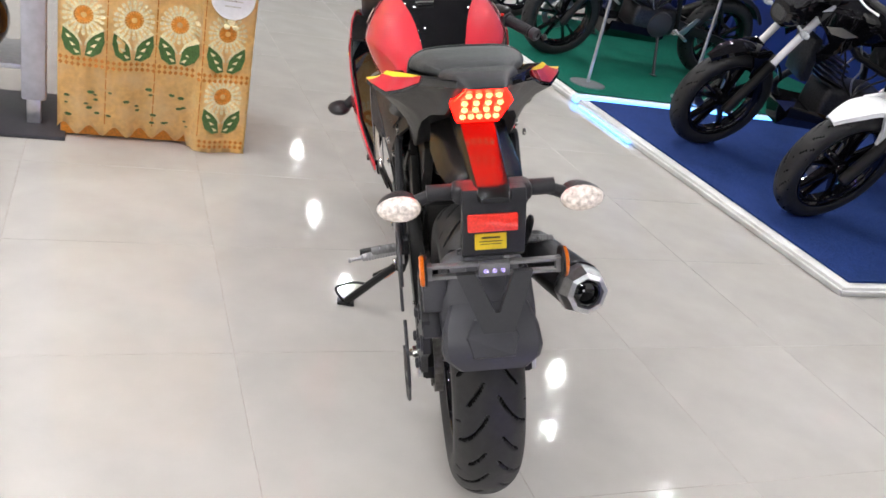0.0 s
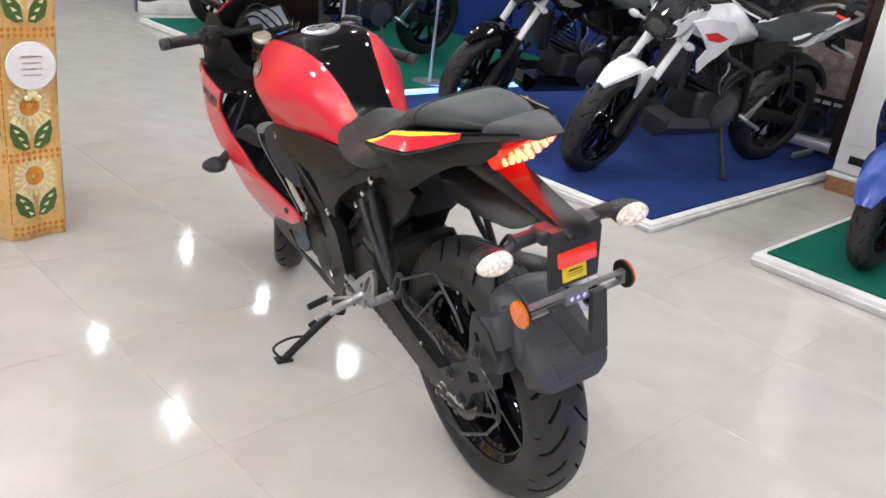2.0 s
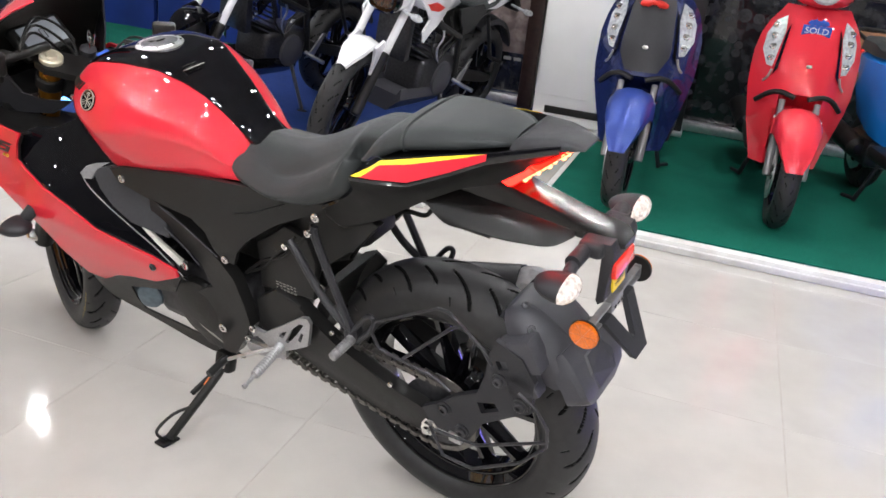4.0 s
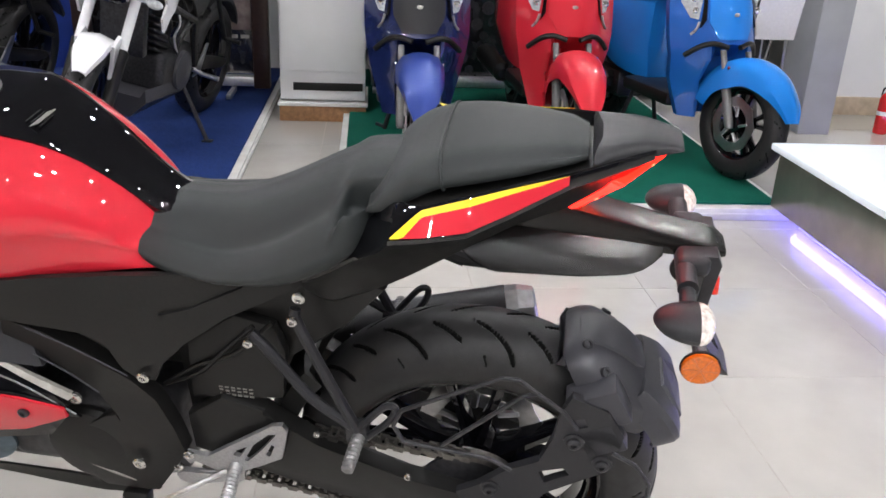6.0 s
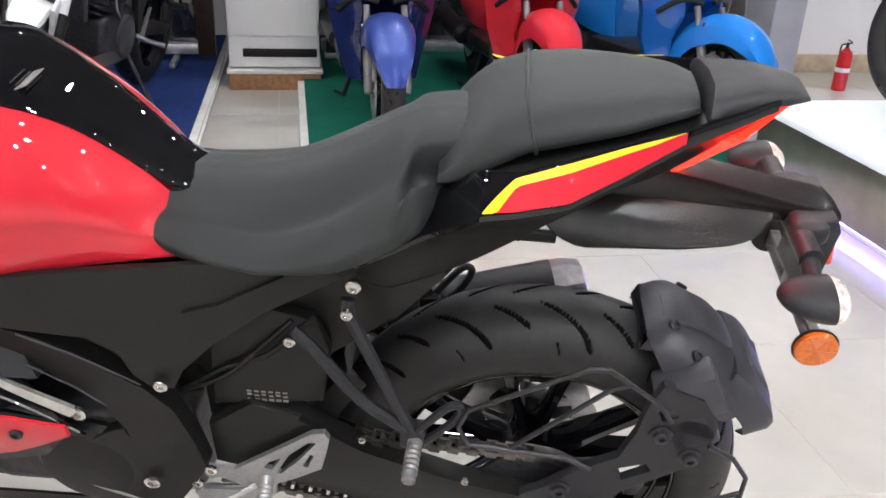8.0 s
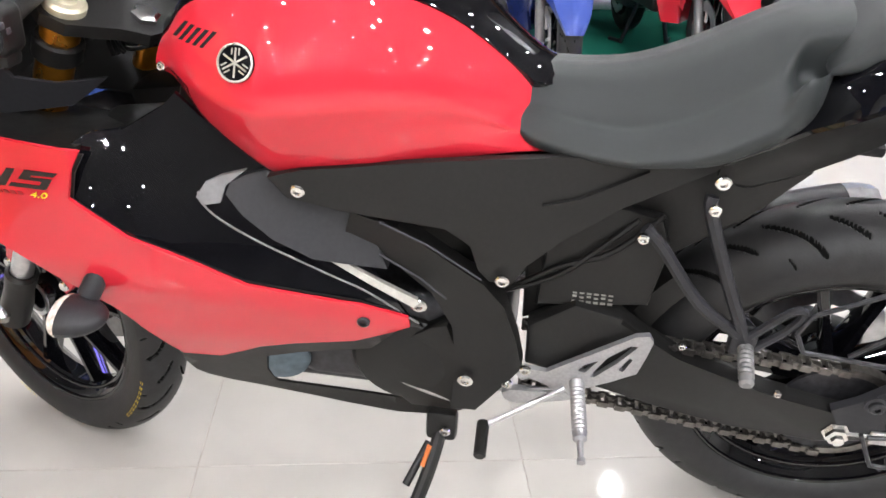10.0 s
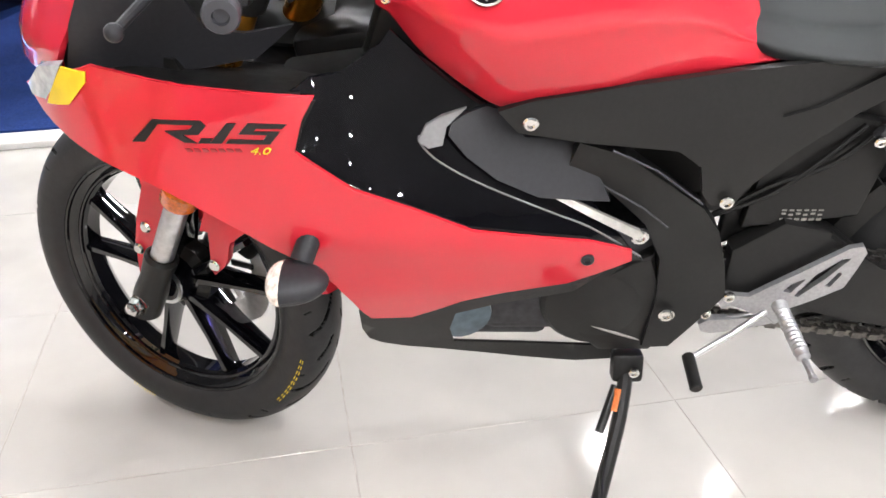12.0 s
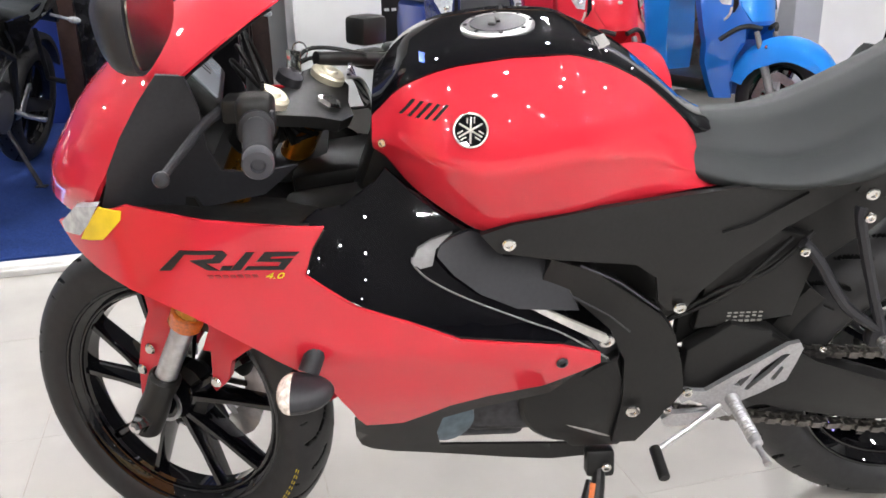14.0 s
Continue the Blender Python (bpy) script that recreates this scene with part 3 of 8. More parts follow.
    if turn:
        for ob in (hug, hb):
            ob.matrix_basis = Matrix.Translation((0, 0, 0.314)) @ Matrix.Rotation(radians(turn), 4, "X") @ Matrix.Translation((0, 0, -0.314))


BIKE = Matrix.Translation((-0.016, 0.005, 0.004)) @ Euler((0, radians(-13.3), radians(-0.3))).to_matrix().to_4x4()
# steering turned to the right about the raked head
AX = Vector((0, -math.sin(radians(25.5)), math.cos(radians(25.5))))
HEAD = Vector((0, 1.285, 0.296))
STEER = Matrix.Translation(HEAD) @ Matrix.Rotation(radians(-24), 4, AX) @ Matrix.Translation(-HEAD)


def fair_x(y, z):
    """Half width of the fairing."""
    w = soft(y, [(0.58, 0.190), (0.68, 0.212), (0.85, 0.232), (1.03, 0.248), (1.18, 0.245), (1.27, 0.232), (1.32, 0.205), (1.36, 0.165), (1.42, 0.09)])
    f = soft(z, [(0.25, 0.58), (0.38, 0.76), (0.46, 0.90), (0.56, 0.985), (0.66, 1.0), (0.74, 0.985), (0.82, 0.93)])
    crease = 0.006 * math.exp(-((z - (0.50 + 0.22 * (y - 0.65))) / 0.03) ** 2)
    return w * f + crease


def tank_ring(y):
    """Half section of the tank at y, from the bottom seam to the crown: (x, z) points."""
    zt = soft(y, [(0.45, 0.800), (0.49, 0.822), (0.54, 0.868), (0.60, 0.912), (0.67, 0.943), (0.76, 0.947), (0.85, 0.936), (0.91, 0.910), (0.945, 0.866)])
    zs = soft(y, [(0.45, 0.785), (0.49, 0.812), (0.53, 0.850), (0.57, 0.885), (0.62, 0.915), (0.68, 0.939), (0.76, 0.940), (0.83, 0.932), (0.86, 0.924), (0.90, 0.906), (0.925, 0.882), (0.945, 0.850)])
    zb = soft(y, [(0.45, 0.735), (0.50, 0.735), (0.64, 0.728), (0.80, 0.703), (0.85, 0.734), (0.90, 0.772), (0.925, 0.796), (0.945, 0.818)])
    xs = soft(y, [(0.45, 0.046), (0.52, 0.052), (0.60, 0.070), (0.70, 0.104), (0.80, 0.112), (0.88, 0.110), (0.945, 0.085)])
    xw = soft(y, [(0.45, 0.092), (0.50, 0.108), (0.56, 0.135), (0.64, 0.166), (0.74, 0.188), (0.80, 0.192), (0.85, 0.182), (0.90, 0.162), (0.945, 0.120)])
    xb = soft(y, [(0.45, 0.100), (0.52, 0.118), (0.66, 0.150), (0.80, 0.158), (0.90, 0.135), (0.945, 0.108)])
    zw = lerp(zb, zs, 0.50)
    side = [(xb * 0.93, zb), (xb, zb + 0.006), (lerp(xb, xw, 0.55), lerp(zb, zw, 0.42)), (lerp(xb, xw, 0.90), lerp(zb, zw, 0.78)), (xw, zw), (lerp(xw, xs, 0.20), lerp(zw, zs, 0.36)), (lerp(xw, xs, 0.50), lerp(zw, zs, 0.70)), (lerp(xw, xs, 0.82), lerp(zw, zs, 0.92)), (xs, zs)]
    top = [(xs, zs), (xs * 0.92, lerp(zs, zt, 0.45) + 0.002), (xs * 0.6, lerp(zs, zt, 0.85) + 0.003), (xs * 0.25, zt + 0.002), (0, zt + 0.002)]
    return side, top


def tank_x(y, z):
    """Half width of the tank's side at y and z."""
    side, _ = tank_ring(y)
    x = side[-1][0] if z > side[-1][1] else side[4][0]
    for (x0, z0), (x1, z1) in zip(side[2:], side[3:]):
        if z0 <= z <= z1:
            x = lerp(x0, x1, (z - z0) / max(z1 - z0, 1e-6))
    return x


def tank_normal(y, z, sx):
    h = 0.008
    return Vector((sx, -(tank_x(y + h, z) - tank_x(y - h, z)) / (2 * h), -(tank_x(y, z + h) - tank_x(y, z - h)) / (2 * h))).normalized()


def build_main_bike():
    bike = thing("motorcycle", "red and black faired sport motorcycle leaning on its side stand", "motorcycle", BIKE)
    P = lambda name, bm, mat, parent=bike, label="", sharp=32: part(name, bm, mat, parent, label, sharp)

    # wheels
    rw = Matrix.Translation((0, 0, 0.314))
    wheel = P("rear_wheel", rim(B(), 0.219, 0.07, rw, 72), BLACKG, bike, "gloss black ten-spoke cast rear wheel")
    spokes(wheel, BLACKG, 0.219, 5, rw, 14, 0.0095, 0.07)
    P("tyre", tyre(B(), 0.314, 0.07, 0.219, 1200, 26, rw), [RUBBER, GROOVE_SHADE], wheel, "wide rear tyre with slanted tread cuts", 60)
    P("brake_disc", disc(B(), 0.075, 0.11, rw), STEEL, wheel)
    b = B()
    lathe(b, (-0.088, 0, 0.314), (1, 0, 0), [(0, 0.088), (0.005, 0.088), (0.005, 0.03), (0.03, 0.03)], 44)
    P("sprocket", b, DARKM, wheel)
    fw = STEER @ Matrix.Translation((0, 1.325, 0.296))
    wheel = P("front_wheel", rim(B(), 0.219, 0.05, fw, 72), BLACKG, bike, "gloss black ten-spoke cast front wheel")
    spokes(wheel, BLACKG, 0.219, 5, fw, 15, 0.0070, 0.05)
    P("tyre", tyre(B(), 0.296, 0.05, 0.219, 840, 26, fw), [RUBBER, GROOVE_SHADE], wheel, "front tyre with slanted tread cuts", 60)
    P("brake_disc", disc(B(), 0.062, 0.141, fw), STEEL, wheel, "drilled steel brake disc")
    b = B()
    lathe(b, (-0.046, 0, 0), (1, 0, 0), [(0, 0.020), (0.004, 0.030), (0.020, 0.036), (0.034, 0.062), (0.062, 0.062), (0.074, 0.040), (0.100, 0.034), (0.104, 0.020)], 30, fw)
    P("hub", b, BLACKM, wheel, "black cast hub")
    b = B()
    lathe(b, (-0.052, 0, 0), (1, 0, 0), [(0, 0.026), (0, 0.034), (0.004, 0.034), (0.004, 0.026)], 30, fw)
    P("sensor_ring", b, STEEL, wheel, "bright sensor ring at the hub")
    for k in range(6):
        b = B()
        a = 2 * math.pi * k / 6
        plate(b, [(math.cos(a + da) * q, math.sin(a + da) * q) for da, q in ((-0.10, 0.055), (-0.05, 0.098), (0.05, 0.098), (0.10, 0.055))], 0.055, 0.061, 0.001, fw)
        P("carrier_arm", b, BLACKM, wheel, "black arm holding the brake disc")
    b = B()
    box(b, (0.066, 1.226, 0.372), (0.050, 0.060, 0.105), (26, 0, 0), 0.012, 3, STEER)
    cal = P("brake_caliper", b, BLACKM, bike, "black front brake caliper")
    for q in (-0.028, 0.028):
        b = B()
        lathe(b, (0.038, 1.226 - 0.44 * q, 0.372 + 0.9 * q), (-1, 0, 0), [(0, 0.010), (0.006, 0.010), (0.008, 0.006), (0.008, 0.0)], 12, STEER)
        P("pin", b, CHROME, cal)
    # printed marks on the front tyre
    for a0, a1, mat in ((radians(196), radians(222), YELLOW), (radians(285), radians(296), YELLOW)):
        b = B()
        for k in range(9):
            a = lerp(a0, a1, k / 9)
            for rr in (0.264, 0.268):
                w = 0.6 * (a1 - a0) / 9
                pts = [(-0.0502, r * math.cos(t), r * math.sin(t)) for r, t in ((rr, a), (rr + 0.0013, a), (rr + 0.0013, a + w), (rr, a + w))]
                b.faces.new([b.verts.new(fw @ Vector(p)) for p in pts])
        P("tyre_print", b, mat, wheel, "yellow printed tyre marking")

    # fork, in the steered frame
    for sx in (-1, 1):
        x = 0.088 * sx
        foot = Vector((x, 1.325, 0.296))
        at = lambda d, dx=0.0, dy=0.0: foot + AX * d + Vector((dx, dy, 0))
        b = B()
        lathe(b, at(-0.035), AX, [(0, 0.014), (0.006, 0.026), (0.05, 0.027), (0.085, 0.024), (0.128, 0.027), (0.133, 0.022)], 20, STEER)
        leg = P("fork_leg", b, BLACKM, bike, "inverted fork leg with black foot and gold tube")
        b = B()
        cyl(b, at(0.09), at(0.26), 0.0185, n=20, m=STEER)
        P("slider", b, STEEL, leg, "bare steel slider")
        b = B()
        lathe(b, at(0.236), AX, [(0, 0.024), (0.004, 0.0255), (0.384, 0.0255), (0.394, 0.024)], 22, STEER)
        P("fork_tube", b, GOLD, leg, "gold anodised upper fork tube")
        b = B()
        lathe(b, at(0.208), AX, [(0, 0.020), (0.001, 0.026), (0.005, 0.0285), (0.026, 0.0285), (0.030, 0.0255)], 24, STEER)
        P("seal_collar", b, AMBER, leg, "bright orange collar at the foot of the gold tube")
        b = B()
        lathe(b, at(0.622), AX, [(0, 0.027), (0.012, 0.027), (0.016, 0.023), (0.016, 0.014), (0.020, 0.011)], 22, STEER)
        P("fork_cap", b, CREAM, leg, "pale gold fork cap")
        b = B()
        lathe(b, at(0.0, 0.03 * sx), (sx, 0, 0), [(-0.02, 0.017), (0.0, 0.017), (0.006, 0.013), (0.014, 0.012), (0.018, 0.006)], 6, STEER)
        P("axle_nut", b, CHROME, leg)
    # clamps
    for d, mat, hgt in ((0.607, BLACKM, 0.018), (0.42, DARKM, 0.022)):
        b = B()
        c = Vector((0, 1.325, 0.296)) + AX * d
        ring = []
        out = [(-0.125, 0.0), (-0.115, 0.032), (-0.06, 0.030), (-0.03, 0.012), (0.03, 0.012), (0.06, 0.030), (0.115, 0.032), (0.125, 0.0), (0.11, -0.03), (0.05, -0.06), (0.02, -0.085), (-0.02, -0.085), (-0.05, -0.06), (-0.11, -0.03)]
        x1, y1, d1 = Vector((1, 0, 0)), AX.cross(Vector((1, 0, 0))), AX
        for h in (0, hgt):
            ring.append([c + x1 * u + y1 * v + d1 * h for u, v in out])
        loft(b, ring, m=STEER)
        P("triple_clamp", b, mat, bike)
    top = Vector((0, 1.325, 0.296)) + AX * 0.624
    back = AX.cross(Vector((1, 0, 0)))
    b = B()
    lathe(b, top + back * -0.05, AX, [(0, 0.02), (0.008, 0.02), (0.012, 0.014), (0.012, 0.006)], 6, STEER)
    P("stem_nut", b, CHROME)
    b = B()
    c = top + back * 0.02
    lathe(b, c, AX, [(0, 0.019), (0.014, 0.019), (0.018, 0.012), (0.02, 0.004)], 18, STEER)
    sw = P("ignition_switch", b, DARKM)
    b = B()
    box(b, c + AX * 0.035, (0.004, 0.016, 0.03), m=STEER, bevel=0.001)
    tube(b, [c + AX * 0.052 + Vector((0, 0.012 * math.cos(a), 0.012 * math.sin(a))) for a in np.linspace(0, 6.28, 16)[:-1]], 0.0012, 5, True, STEER)
    box(b, c + AX * 0.035 + Vector((0.012, 0.014, 0.0)), (0.004, 0.014, 0.028), (0, 20, 30), m=STEER, bevel=0.001)
    P("key", b, CHROME, sw, "ignition key on a ring")

    # clip-on bars, grips, levers
    zc = Vector((0, 1.02, 0.895))
    for sx in (-1, 1):
        inner = Vector((0.128 * sx, 1.051, 0.884))
        outer = Vector((0.348 * sx, 0.917, 0.857))
        d = (outer - inner).normalized()
        b = B()
        cyl(b, inner - d * 0.045, outer - d * 0.10, 0.011, n=14, m=STEER)
        lathe(b, Vector((0.088 * sx, 1.325, 0.296)) + AX * 0.548, AX, [(0, 0.030), (0.004, 0.033), (0.028, 0.033), (0.032, 0.030)], 20, STEER)
        bar = P("handlebar", b, BLACKM, bike, "black clip-on handlebar")
        b = B()
        L = 0.100
        tip = outer - d * 0.018
        prof = [(0, 0.019), (0.004, 0.021), (0.010, 0.021), (0.013, 0.0155)]
        for k in range(18):
            h = 0.016 + (L - 0.02) * k / 18
            prof += [(h, 0.0162), (h + 0.002, 0.0150)]
        prof += [(L, 0.0175), (L + 0.003, 0.012)]
        lathe(b, tip - d * L, d, prof, 20, STEER)
        P("grip", b, GREYP, bar, "dark grey ribbed rubber grip")
        b = B()
        lathe(b, tip + d * 0.002, d, [(0, 0.013), (0.003, 0.0165), (0.018, 0.0175), (0.022, 0.0155), (0.023, 0.008), (0.018, 0.007)], 20, STEER)
        P("bar_end", b, GREYL, bar, "grey bar-end weight")
        b = B()
        box(b, outer - d * 0.145, (0.052, 0.044, 0.058), (0, 0, -24 * sx), 0.012, 3, STEER)
        box(b, outer - d * 0.145 + Vector((0, 0.0, -0.028)), (0.034, 0.036, 0.03), (0, 0, -24 * sx), 0.008, 2, STEER)
        pod = P("switch_pod", b, BLACKM, bar)
        b = B()
        for k in range(3):
            box(b, outer - d * (0.13 + 0.013 * k) + Vector((0, -0.022, 0.012 - 0.010 * (k % 2))), (0.009, 0.006, 0.008), (0, 0, -24 * sx), 0.002, 2, STEER)
        P("switch", b, GREYL if sx < 0 else REDINK, pod)
        b = B()
        lev = [outer - d * 0.165 + Vector((0, 0.040, 0.004)), outer - d * 0.125 + Vector((0, 0.070, -0.006)), outer - d * 0.06 + Vector((0.0, 0.098, -0.018)), Vector((0.358 * sx, 1.034, 0.829))]
        pts = smooth_path(lev, 5)
        tube(b, pts, 0.007, 10, False, STEER, [lerp(0.0075, 0.0050, i / (len(pts) - 1)) for i in range(len(pts))])
        ball(b, pts[-1], (0.0095, 0.0095, 0.0095), STEER, 12, 8)
        P("lever", b, GREYP, bar, "dark brake or clutch lever")
        b = B()
        box(b, outer - d * 0.175 + Vector((0, 0.022, 0.0)), (0.05, 0.04, 0.03), (0, 0, -24 * sx), 0.006, 2, STEER)
        P("lever_perch", b, BLACKM, bar)
    b = B()
    box(b, (0.17, 1.025, 0.925), (0.055, 0.045, 0.045), (0, 0, -20), 0.008, 2, STEER)
    P("fluid_reservoir", b, BLACKM)
    for k in range(5):
        b = B()
        s = -1 if k < 3 else 1
        tube(b, smooth_path([(0.16 * s, 1.02, 0.90 - 0.004 * k), (0.11 * s, 1.075 + 0.01 * k, 0.955 - 0.02 * k), (0.03 * s, 1.10, 0.90 - 0.03 * k), (0.02 * s + 0.01 * k, 1.06, 0.78)], 6), 0.0035, 6, False, STEER)
        P("cable", b, BLACKM)
    for k in range(6):
        b = B()
        tube(b, smooth_path([(0.05 + 0.012 * k, 0.985, 0.86), (0.075 + 0.01 * k, 0.965, 0.845 - 0.012 * k), (0.06 + 0.008 * k, 0.95, 0.80), (0.02, 0.96, 0.74)], 5), 0.003, 6)
        P("cable", b, DARKM if k % 2 else STEEL)

    # front fender
    b = B()
    rings = []
    for i in range(19):
        a = radians(lerp(66, 168, i / 18))
        w = table(i / 18, [(0, 0.030), (0.15, 0.050), (0.5, 0.060), (0.85, 0.058), (1, 0.052)])
        rings.append([(x, 1.325 + math.cos(a) * r, 0.296 + math.sin(a) * r) for x, r in ((-w, 0.300), (-w * 0.93, 0.318), (-w * 0.5, 0.329), (0, 0.332), (w * 0.5, 0.329), (w * 0.93, 0.318), (w, 0.300), (w * 0.88, 0.314), (0, 0.327), (-w * 0.88, 0.314))])
    loft(b, rings, m=STEER)
    for sx in (-1, 1):
        x0, x1 = sorted((0.060 * sx, 0.072 * sx))
        plate(b, [(1.352, 0.590), (1.318, 0.515), (1.314, 0.488), (1.338, 0.429), (1.350, 0.386), (1.351, 0.355), (1.354, 0.311), (1.329, 0.360), (1.306, 0.395), (1.290, 0.429), (1.264, 0.473), (1.250, 0.520), (1.270, 0.592)], x0, x1, 0.002, STEER)
        plate(b, [(1.222, 0.575), (1.200, 0.475), (1.210, 0.455), (1.220, 0.432), (1.200, 0.438), (1.202, 0.388), (1.209, 0.371), (1.200, 0.360), (1.181, 0.378), (1.170, 0.395), (1.166, 0.425), (1.140, 0.447), (1.112, 0.462), (1.098, 0.500), (1.135, 0.545)], x0, x1, 0.002, STEER)
    fender = P("front_fender", b, RED, bike, "glossy red front fender")
    for y, z in ((1.320, 0.418), (1.341, 0.375), (1.196, 0.380)):
        for sx in (-1, 1):
            b = B()
            lathe(b, (0.072 * sx, y, z), (sx, 0, 0), [(0, 0.010), (0.004, 0.010), (0.007, 0.007), (0.007, 0.004)], 12, STEER)
            P("bolt", b, CHROME, fender)

    # red side fairings
    outline = [(1.375, 0.742), (1.335, 0.772), (1.253, 0.803), (1.151, 0.784), (1.063, 0.775), (1.006, 0.771), (1.022, 0.745), (1.035, 0.705), (0.972, 0.648), (0.903, 0.614), (0.832, 0.575), (0.758, 0.558), (0.682, 0.541), (0.624, 0.514), (0.622, 0.495), (0.704, 0.455), (0.791, 0.440), (0.847, 0.423), (0.880, 0.402), (0.921, 0.379), (0.978, 0.381), (0.989, 0.406), (0.998, 0.440), (1.014, 0.483), (1.032, 0.512), (1.060, 0.541), (1.085, 0.563), (1.110, 0.588), (1.138, 0.611), (1.170, 0.634), (1.205, 0.654), (1.250, 0.676), (1.302, 0.699), (1.350, 0.720)]
    blk = [(0.930, 0.794), (0.898, 0.764), (0.853, 0.735), (0.806, 0.708), (0.790, 0.680), (0.740, 0.655), (0.700, 0.600), (0.640, 0.530), (0.606, 0.488), (0.645, 0.499), (0.714, 0.530), (0.763, 0.541), (0.827, 0.562), (0.888, 0.594), (0.961, 0.638), (1.040, 0.692), (1.056, 0.715), (1.050, 0.752), (1.020, 0.766), (0.986, 0.762), (0.942, 0.782)]
    grey = [(0.862, 0.681), (0.858, 0.692), (0.840, 0.698), (0.815, 0.701), (0.795, 0.695), (0.768, 0.664), (0.730, 0.657), (0.691, 0.648), (0.655, 0.575), (0.700, 0.586), (0.750, 0.597), (0.802, 0.624), (0.840, 0.655)]
    cover = [(0.802, 0.712), (0.758, 0.724), (0.640, 0.737), (0.515, 0.748), (0.400, 0.752), (0.293, 0.762), (0.200, 0.772), (0.250, 0.735), (0.360, 0.680), (0.428, 0.630), (0.470, 0.585), (0.490, 0.545), (0.519, 0.552), (0.534, 0.574), (0.544, 0.620), (0.577, 0.647), (0.701, 0.668), (0.778, 0.684)]
    spar = [(0.700, 0.662), (0.640, 0.640), (0.580, 0.592), (0.527, 0.548), (0.498, 0.505), (0.478, 0.440), (0.468, 0.385), (0.505, 0.325), (0.535, 0.280), (0.575, 0.278), (0.566, 0.376), (0.571, 0.455), (0.600, 0.520), (0.655, 0.580), (0.715, 0.612)]
    belly = [(0.997, 0.385), (0.999, 0.330), (0.992, 0.298), (0.975, 0.282), (0.939, 0.267), (0.868, 0.251), (0.759, 0.227), (0.666, 0.210), (0.609, 0.207), (0.563, 0.221), (0.600, 0.236), (0.696, 0.252), (0.790, 0.266), (0.863, 0.278), (0.868, 0.320), (0.858, 0.364), (0.800, 0.385), (0.690, 0.410), (0.642, 0.470), (0.625, 0.494), (0.704, 0.453), (0.791, 0.437), (0.847, 0.420), (0.880, 0.399), (0.921, 0.377), (0.978, 0.379)]
    cov_x = lambda y, z: table(y, [(0.20, 0.100), (0.35, 0.118), (0.50, 0.140), (0.70, 0.160), (0.80, 0.166)]) + 0.012 * math.sin(max(0, min(1, (z - 0.54) / 0.2)) * 3.1)
    edge = [(0.60, 0.505), (0.62, 0.512), (0.68, 0.522), (0.764, 0.542), (0.84, 0.566), (0.912, 0.606), (0.982, 0.640), (1.045, 0.700)]

    def upper_x(y, z):
        # leans in to the tank from the rim of the red fairing
        ze = soft(y, edge, 0.03)
        return fair_x(y, ze) - 0.006 - 0.62 * max(0, z - ze)

    def knee_x(y, z):
        # rounded over its upper rim, falling off to the rear
        k = (y - 0.705) * 0.86 + (z - 0.62) * 0.3
        return upper_x(y, z) + 0.012 - 0.08 * max(0, -k) - 4.0 * max(0, z - 0.665) ** 2

    mid = (sum(q[0] for q in outline) / len(outline), sum(q[1] for q in outline) / len(outline))
    lining = [(lerp(mid[0], y, 0.975), lerp(mid[1], z, 0.955)) for y, z in outline]
    for sx in (-1, 1):
        P("fairing_lining", sheet(B(), lining, lambda y, z: fair_x(y, z) - 0.0075, 0.003, 0.03, sx), BLACKM, bike, "matte black lining inside the fairing")
        fr = P("side_fairing", sheet(B(), outline, fair_x, 0.005, 0.022, sx), RED, bike, "glossy red side fairing")
        P("upper_side_panel", sheet(B(), blk, upper_x, 0.005, 0.022, sx), BLACKG, bike, "gloss black panel above the red fairing")
        P("knee_cover", sheet(B(), grey, knee_x, 0.02, 0.012, sx), GREYP, bike, "charcoal trim cover")
        P("frame_cover", sheet(B(), cover, cov_x, 0.010, 0.025, sx), BLACKM, bike, "matte black cover below the tank")
        P("frame_spar", sheet(B(), spar, lambda y, z: 0.142 + 0.02 * max(0, (z - 0.5) / 0.16), 0.03, 0.025, sx), BLACKM, bike, "black frame spar")
        P("belly_pan", sheet(B(), belly, lambda y, z: fair_x(y, z) - 0.014, 0.005, 0.022, sx), BLACKM, bike, "matte black belly pan")
        b = B()
        sheet(b, [(0.741, 0.598), (0.725, 0.596), (0.608, 0.531), (0.617, 0.525)], lambda y, z: upper_x(y, z) + 0.008, 0.006, 0.02, sx)
        P("trim_strip", b, SILVERP, bike, "bright silver trim strip")
        b = B()
        tube(b, [(sx * (cov_x(y, z) + 0.001), y, z) for y, z in ((0.66, 0.655), (0.60, 0.620), (0.53, 0.556))], 0.0016, 6)
        tube(b, [(sx * 0.1645, y, z) for y, z in ((0.665, 0.598), (0.61, 0.562), (0.575, 0.530))], 0.0014, 6)
        P("panel_edge", b, GREYL, bike)
        b = B()
        tube(b, smooth_path([(sx * (upper_x(y, z) + 0.002), y, z) for y, z in ((0.897, 0.684), (0.895, 0.674), (0.871, 0.650), (0.817, 0.616), (0.730, 0.572), (0.680, 0.548), (0.610, 0.498))], 4), 0.0015, 6)
        P("panel_edge", b, SILVERG, bike, "bright bevelled edge line")
        # bright reflection on the gloss black facet, laid on as a grey piece
        b = B()
